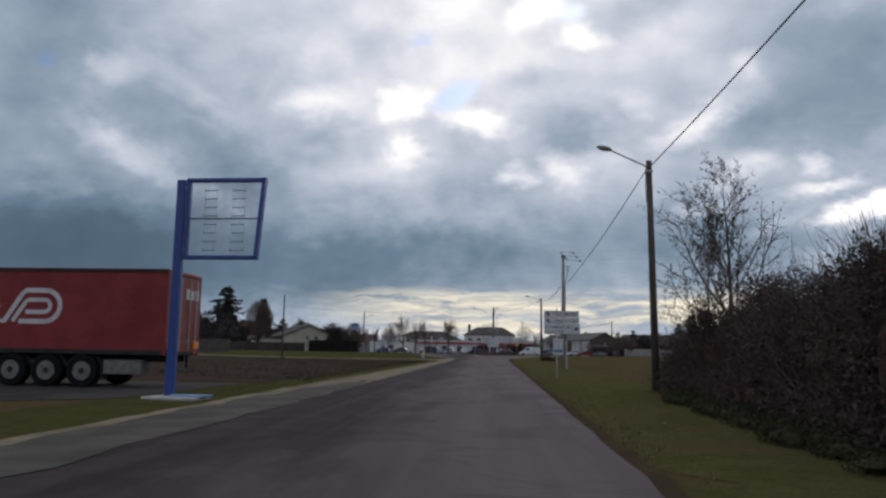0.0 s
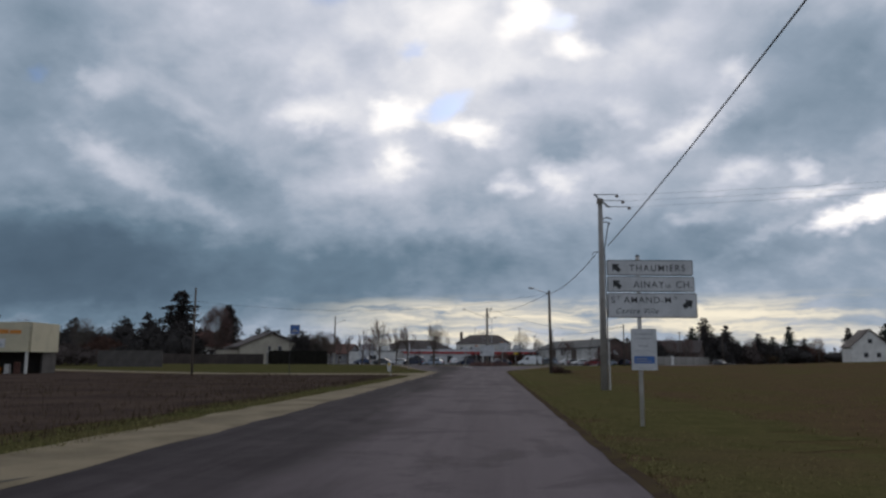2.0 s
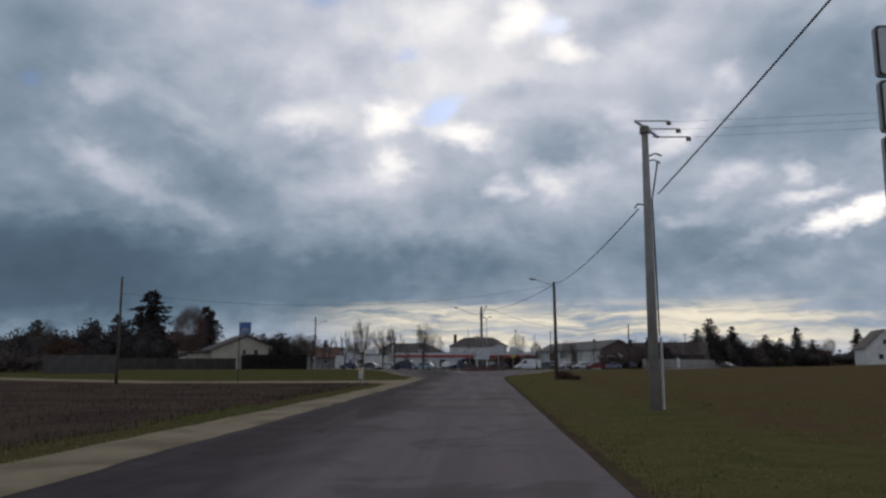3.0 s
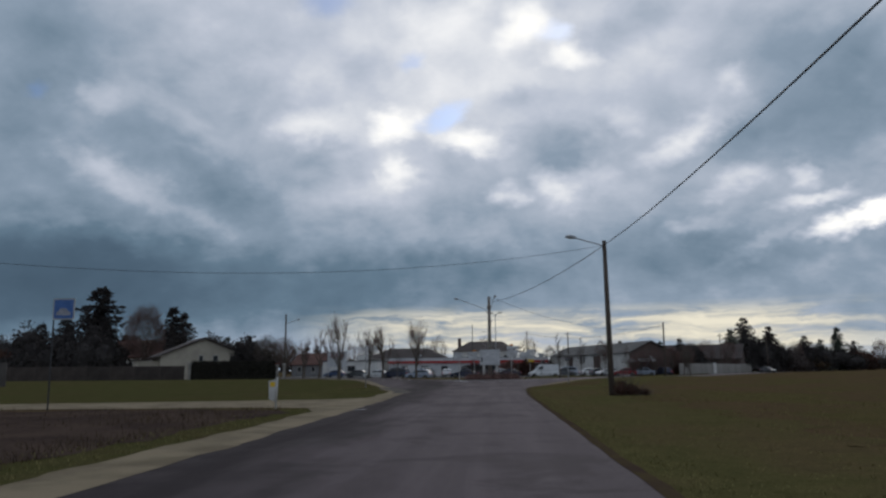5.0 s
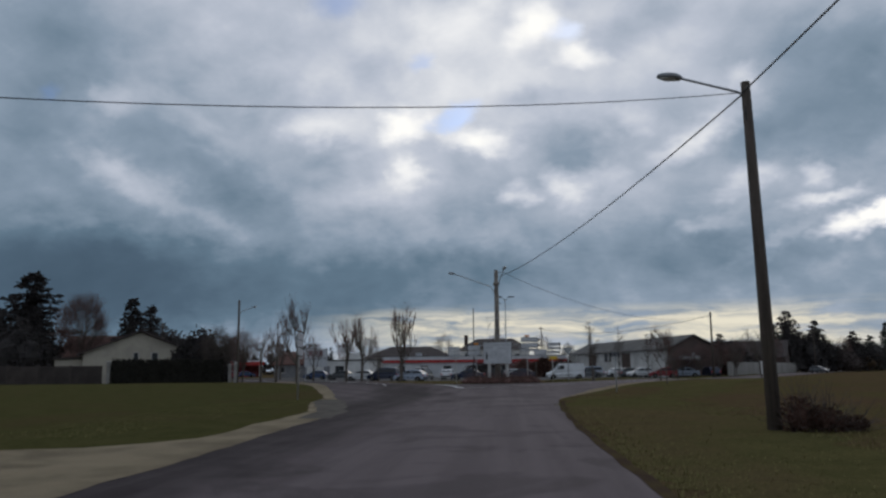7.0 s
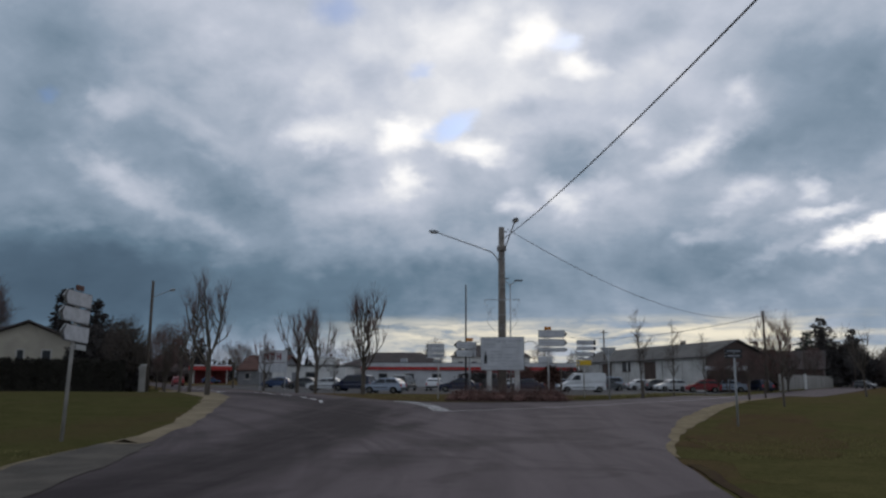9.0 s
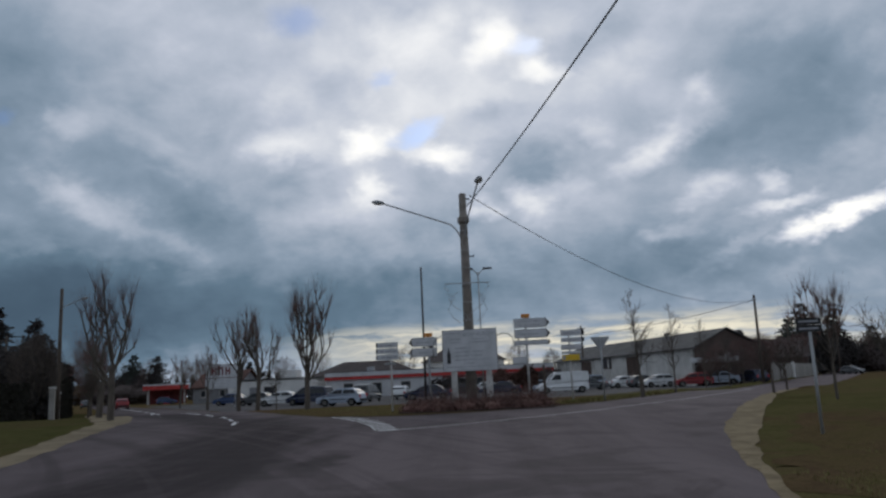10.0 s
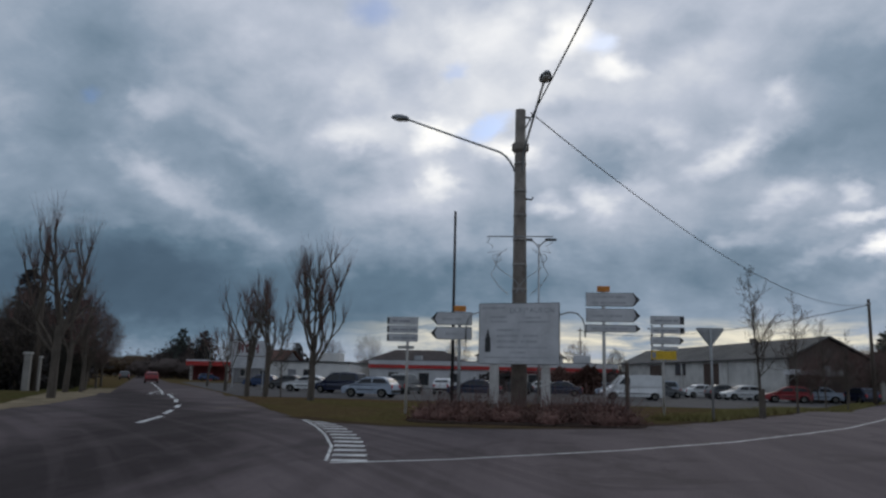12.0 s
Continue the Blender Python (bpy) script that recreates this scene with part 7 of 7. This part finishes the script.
car(8.6, 199, 178, "car_silver", "silver saloon parked behind the white van", "saloon")
car(12.4, 197.4, 4, "car_grey", "dark grey saloon parked in the car park", "saloon")
car(-1.6, 196, 182, "car_black", "black hatchback parked behind the notice board", "hatch")
car(2.6, 194, 176, "car_navy", "navy saloon parked behind the notice board", "saloon")
car(19.9, 197.2, 194, "car_white", "white hatchback parked against the hall wall", "hatch")
car(-24.0, 196, 170, "car_grey", "grey saloon parked beyond the street trees", "saloon")
car(-30.0, 205, 176, "car_blue", "blue hatchback parked beyond the street trees", "hatch")
car(-47, 213, 117, "car_red", "red hatchback standing on the side road", "hatch", "")
car(-68, 245, 117, "car_grey", "dark car standing at the roadside", "saloon", "")
car(-60.5, 262, 30, "car_blue", "blue hatchback by the filling station", "hatch", "")
car(64, 245, -62, "car_grey", "dark hatchback standing on the side road", "hatch", "")
car(96, 300, 175, "car_white", "white car far off along the meadow road", "hatch", "")

# ---- road markings ----
def marking(line, wide, label="worn white road line", group="road markings"):
    pts = []
    for i in range(len(line) - 1):
        a, b = Vector(line[i]), Vector(line[i + 1])
        n = max(1, int((b - a).length / 1.0))
        pts += [a.lerp(b, k / n) for k in range(n)]
    pts.append(Vector(line[-1]))
    bm = bmesh.new()
    out = band(pts, wide, 0)
    n = len(pts)
    row = [(bm.verts.new((*out[k], height(out[k].y) + 0.0215)), bm.verts.new((*out[2 * n - 1 - k], height(out[2 * n - 1 - k].y) + 0.0215))) for k in range(n)]
    for (a, b), (c, d) in zip(row, row[1:]):
        bm.faces.new((a, b, d, c))
    ob = solid("road_marking", bm, M["paint_white"], label, "road marking", kind="structure", group=group)
    return ob


for k in range(13):
    u = k / 12
    a = Vector((-5.34, 138.3)).lerp(Vector((-2.87, 131.3)), u) + Vector((0.30 * math.sin(math.pi * u), 0))
    marking([(a.x, a.y), (a.x + 0.50, a.y + 0.04)], 0.24, "white give-way bar across the lane", "give-way bars")
marking([(-5.40, 138.4), (-4.56, 136.5), (-3.90, 134.8), (-3.28, 132.9), (-2.92, 131.2)], 0.05, "worn white line along the give-way bars")
marking([(-2.82, 131.03), (-1.34, 131.75), (-0.5, 132.32), (1.46, 133.7), (3.7, 135.75), (5.8, 138.4), (8.0, 141.6), (11.43, 147.7), (20, 163.5)], 0.075, "thin white edge line across the fork")
for a, b in (((-8.2, 136.0), (-8.72, 138.1)), ((-9.2, 139.2), (-9.95, 141.2)), ((-10.5, 142.6), (-11.3, 144.5)), ((-12.4, 146.6), (-13.8, 149.6))):
    marking([a, b], 0.14, "white dash of the side road's centre line", "centre dashes")
marking([(-14.6, 151), (-22.5, 166.2), (-27.4, 176)], 0.16)
marking([(-16.5, 154.8), (-24.5, 168.5), (-27.4, 176)], 0.16)
marking([(-24.2, 167.0), (-22.6, 168.4)], 0.2)
marking([(-27.4, 176), (-50, 219)], 0.14)
marking([(-5.0, 86.2), (-4.55, 86.45)], 0.16, "stray worn paint mark on the road")

# ---- distant trees ----
conifer(-66.3, 185.5, 15.6, 13.0, 41, "broad dark cedar standing over the gardens", "needles", 6000, 0.6, 0.08)
conifer(-78, 196, 11.5, 8, 42, "dense dark garden conifer among houses", "needles", 3200, 0.4)
conifer(-85, 200, 10.5, 8.5, 43, "dense dark garden conifer among houses", "needles", 3200, 0.4)
conifer(-91, 188, 10, 9, 44, "dense dark garden conifer among houses", "needles", 3200, 0.4)
conifer(-97.5, 168.5, 12.6, 7, 45, "pointed dark conifer beside the sheds", "needles", 3200, 0.3)
conifer(-66.0, 215.0, 14.6, 8.0, 46, "broad pointed dark conifer behind the house", "needles", 3200, 0.35)
conifer(-72.4, 236, 14.9, 10.0, 47, "pointed dark conifer behind the house", "needles", 3200, 0.35)
conifer(-44, 262, 7.5, 3.5, 51, "small dark conifer by the shops", "needles", 700, 0.3)
conifer(-41, 265, 7.0, 3.2, 52, "small dark conifer by the shops", "needles", 700, 0.3)
for k, (x, y, h, w) in enumerate(((61, 262, 11.0, 8), (66, 267, 14.2, 11), (73.5, 270, 12.0, 9), (104, 300, 13.0, 7), (111, 305, 9, 12), (88, 284, 10.0, 8), (94, 288, 9.0, 8), (133, 320, 13, 6), (140, 322, 9, 8), (118, 262, 11.5, 9), (113, 255, 8.5, 8), (40, 228, 7.5, 5), (35, 224, 6.8, 4), (160, 330, 10, 9), (-74, 290, 11, 9), (-84, 300, 12, 11), (-55, 300, 9, 6))):
    conifer(x, y, h, w, 70 + k, "dark conifer in the distance beyond the meadow", "needles" if k % 3 else "needlesblue", 3000, 0.45)
for k, (x, y, h) in enumerate(((-82, 175, 9.5), (-104, 190, 10), (52, 252, 8), (91, 290, 9), (98, 262, 8), (126, 300, 9), (150, 318, 10), (33, 240, 6.5), (55, 244, 7.5), (-50, 250, 8), (-36, 258, 8), (-60, 282, 9), (14, 250, 6.8), (-2, 312, 12), (12, 320, 12), (-40, 310, 12), (-18, 318, 12.5), (-76, 292, 10.5), (-70, 296, 10), (46, 240, 7.0), (84, 280, 8.5))):
    round_tree(x, y, h, 100 + k, "leafless tree standing among the distant houses", 0.5 + 0.05 * (k % 4), "redtwig" if k % 3 else "twig", 0.022, 900)
round_tree(-57.2, 183, 12.4, 144, "large rounded bare tree with dense fine twigs by the house", 0.52, "redtwig", 0.022, 4200, 0.2)
round_tree(-31.2, 164.6, 6.2, 145, "bushy dark bare garden tree beside the hedge", 0.62, "twig", 0.016, 2600, 0.15)
for k, (x, y, sx, h) in enumerate(((-61, 132, 5, 3.2), (-108, 200, 14, 8.0), (-30, 240, 5, 3.0), (34.0, 214, 3, 4.4), (37, 224, 5, 4.6), (47, 246, 6, 4.6), (29.5, 203.5, 2.4, 3.4), (86, 284, 9, 5.0), (122, 292, 12, 5.0), (150, 310, 14, 5.5), (180, 330, 20, 6.0), (-48, 276, 7, 4.5), (-76, 276, 10, 5.5), (-95, 300, 14, 7.0), (-3.4, 216, 3.2, 2.4), (10.0, 219, 3.5, 3.0))):
    shrub(x, y, [((0, 0, h * 0.45), (sx * 0.6, sx * 0.4, h * 0.5)), ((sx * 0.5, 0.5, h * 0.38), (sx * 0.5, sx * 0.35, h * 0.42)), ((-sx * 0.5, 0.3, h * 0.4), (sx * 0.5, sx * 0.35, h * 0.45))], 0.45, 1500, 200 + k, ("hedge", "dryleaf", "needles")[k % 3], "dense dark shrubbery between the gardens", "shrubbery", "shrub", "redtwig")

WEST_THICKETS = ((-64, 180, 6.0, 8.6, "needles"), (-71, 184, 6.5, 9.2, "needles"), (-78, 185, 7.0, 9.6, "needles"), (-86, 186, 7.0, 8.0, "needles"), (-94, 188, 8.0, 8.0, "needles"), (-103, 186, 8.0, 7.4, "needles"), (-74, 168, 5.5, 5.4, "rust"), (-66, 164, 4.5, 4.0, "needles"), (-34.6, 164.6, 2.0, 4.6, "needles"), (-31.6, 165.6, 1.8, 3.2, "needles"), (-47, 187, 5.5, 7.2, "needles"), (-37.5, 176, 4.0, 6.6, "needles"), (-35.2, 172, 2.6, 5.0, "needles"), (-50, 196, 4.4, 7.6, "needles"), (-57, 206, 4.5, 5.8, "hedge"), (-66, 216, 5.0, 6.5, "needles"), (-86, 302, 9.0, 9.6, "needles"), (-79, 298, 6.0, 7.0, "hedge"))
EAST_THICKETS = ((44.0, 234, 4.5, 6.4, "needles"), (62, 264, 6.0, 8.2, "needles"), (68, 268, 6.5, 10.0, "needles"), (74, 272, 6.0, 9.2, "needles"), (80, 274, 5.0, 5.4, "hedge"), (90, 287, 7.5, 8.0, "needles"), (104, 298, 8.0, 6.6, "needles"), (112, 303, 6.0, 6.6, "rust"), (35, 213, 3.5, 4.6, "rust"), (31.5, 207, 2.6, 4.0, "rust"), (6.6, 208, 2.2, 2.9, "rust"), (3.2, 212, 2.6, 2.7, "heather"))
for k, (x, y, sx, h, mat) in enumerate(WEST_THICKETS + EAST_THICKETS):
    rr = random.Random(k)
    spots = [((rr.uniform(-0.6, 0.6) * sx, rr.uniform(-0.4, 0.4) * sx, h * rr.uniform(0.30, 0.52)), (sx * rr.uniform(0.35, 0.5), sx * rr.uniform(0.35, 0.5), h * rr.uniform(0.3, 0.46))) for _ in range(6)] + [((0, 0, h * 0.55), (sx * 0.42, sx * 0.42, h * 0.47))]
    shrub(x, y, spots, 0.46, 5200, 300 + k, mat, {"needles": "dense dark evergreen trees grown together", "hedge": "dull brown-green overgrown garden thicket", "rust": "reddish-brown leafless thicket between the buildings", "heather": "reddish-brown leafless thicket between the buildings"}[mat], "thicket", "shrub", "redtwig", core_size=0.70)


def far_wood(x0, x1, y, tall, seed, material, label):
    """A low far wood as many leaning sprays, uneven on top."""
    rng = random.Random(seed)
    bm = bmesh.new()
    x = x0
    while x < x1:
        h = tall * (0.50 + 0.75 * noise.noise((x * 0.035, y, seed)) + 0.35 * noise.noise((x * 0.13, y, seed)) + rng.uniform(0, 0.25))
        for _ in range(26):
            p = Vector((x + rng.gauss(0, 3.0), y + rng.uniform(-8, 8), rng.uniform(0, h) * rng.uniform(0.4, 1.0)))
            frond(bm, p, (any_way(rng) + Vector((0, 0, 0.7))).normalized(), tall * rng.uniform(0.18, 0.34), tall * rng.uniform(0.12, 0.22), any_way(rng))
        x += 2.4
    return solid("far_wood", bm, M[material], label, "wood", kind="stuff")


far_wood(-420, -60, 360, 10, 1, "needles", "dark far wood on the horizon")
far_wood(-70, 130, 420, 9, 2, "redtwig", "brownish leafless far wood on the horizon")
far_wood(60, 420, 400, 10, 3, "needles", "dark far wood on the horizon")
far_wood(90, 330, 330, 6, 4, "dryleaf", "brown hedgerow far over the meadow")

# ---- grass ----
def blades(zones, count, seed, name, label, tall=0.03):
    """Grass blades scattered over strips (x0, x1, y0, y1), thickest at the first edge."""
    rng = random.Random(seed)
    verts, faces = [], []
    area = sum((b - a) * (d - c) for a, b, c, d in zones)
    for a, b, c, d in zones:
        for _ in range(int(count * (b - a) * (d - c) / area)):
            x, y = a + (b - a) * rng.random() ** 1.2, rng.uniform(c, d)
            if noise.noise((x * 0.6, y * 0.6, 2.0)) + rng.uniform(-0.4, 0.5) < 0:
                continue
            h, w, t = tall * rng.uniform(0.5, 1.6), rng.uniform(0.006, 0.012), rng.uniform(0, 6.283)
            z = height(y)
            dx, dy = math.cos(t), math.sin(t)
            k = len(verts)
            verts += [(x - dx * w, y - dy * w, z), (x + dx * w, y + dy * w, z), (x + dy * h * 1.6, y - dx * h * 1.6, z + h)]
            faces.append((k, k + 1, k + 2))
    me = bpy.data.meshes.new(name)
    me.from_pydata(verts, [], faces)
    me.materials.append(M["blade"])
    return tagged(new(name, me), label, "grass", kind="stuff")


blades([(2.0, 4.6, 13, 60), (1.95, 5.2, 60, 110)], 16000, 1, "verge_grass", "short uneven blades of verge grass")
blades([(-6.45, -7.9, 22, 62), (-8.6, -12.0, 98, 117)], 14000, 2, "verge_grass", "short uneven blades of verge grass")


def strip_tufts(a, b, wide, count, seed, label):
    """Coarse tufts along the line from a to b."""
    rng = random.Random(seed)
    verts, faces = [], []
    a, b = Vector((*a, 0)), Vector((*b, 0))
    side = (b - a).normalized().cross(Vector((0, 0, 1)))
    for _ in range(count):
        p = a.lerp(b, rng.random()) + side * rng.uniform(-wide, wide)
        h, w, t = rng.uniform(0.08, 0.24), rng.uniform(0.012, 0.022), rng.uniform(0, 6.283)
        dx, dy, k, z = math.cos(t), math.sin(t), len(verts), height(p.y)
        verts += [(p.x - dx * w, p.y - dy * w, z), (p.x + dx * w, p.y + dy * w, z), (p.x + dy * h * 0.6, p.y - dx * h * 0.6, z + h)]
        faces.append((k, k + 1, k + 2))
    me = bpy.data.meshes.new("coarse_grass")
    me.from_pydata(verts, [], faces)
    me.materials.append(M["blade"])
    return tagged(new("coarse_grass", me), label, "grass", kind="stuff")


strip_tufts((4.0, 143.0), (18.0, 169.0), 0.9, 9000, 5, "coarse winter grass tufts along the kerbless road edge")
strip_tufts((18.0, 169.6), (43.0, 219.0), 0.8, 12000, 6, "coarse winter grass tufts beside the car park")
blades([(-5.4, 4.2, 139.2, 143), (-9.8, 6.0, 143, 153)], 16000, 3, "island_grass", "tufts of worn grass on the corner")


def stalks(zone, count, seed, name, label, tall, material):
    """Thin dead stems scattered over a strip (x0, x1, y0, y1)."""
    rng = random.Random(seed)
    verts, faces = [], []
    a, b, c, d = zone
    for _ in range(count):
        x, y = a + (b - a) * rng.random() ** 1.6, rng.uniform(c, d)
        if noise.noise((x * 0.35, y * 0.2, 7.0)) + rng.uniform(-0.5, 0.5) < 0:
            continue
        h, w, t = tall * rng.uniform(0.4, 1.4), rng.uniform(0.006, 0.014), rng.uniform(0, 6.283)
        dx, dy, k = math.cos(t), math.sin(t), len(verts)
        verts += [(x - dx * w, y - dy * w, 0.0), (x + dx * w, y + dy * w, 0.0), (x + dy * h * 0.5, y - dx * h * 0.5, h)]
        faces.append((k, k + 1, k + 2))
    me = bpy.data.meshes.new(name)
    me.from_pydata(verts, [], faces)
    me.materials.append(M[material])
    return tagged(new(name, me), label, "grass", kind="stuff")


stalks((-7.4, -26.0, 30, 87), 26000, 21, "dry_stalks", "dead brown stems standing in the ploughed earth", 0.16, "dryleaf")
stalks((-6.4, -8.0, 24, 87), 9000, 22, "coarse_grass", "coarse winter grass between gravel and field", 0.06, "blade")
stalks((6.0, 30.0, 36, 112), 26000, 23, "meadow_stems", "withered pale stems over the meadow", 0.07, "blade")
stalks((1.85, 2.5, 4, 112), 9000, 24, "verge_grass", "ragged grass fringe at the asphalt edge", 0.06, "blade")
for k, zone in enumerate(((3.6, 9.0, 117, 121), (5.6, 10.0, 121, 127), (8.4, 12.0, 127, 133.5))):
    stalks(zone, 3500, 25 + k, "verge_grass", "short winter grass inside the road corner", 0.05, "blade")
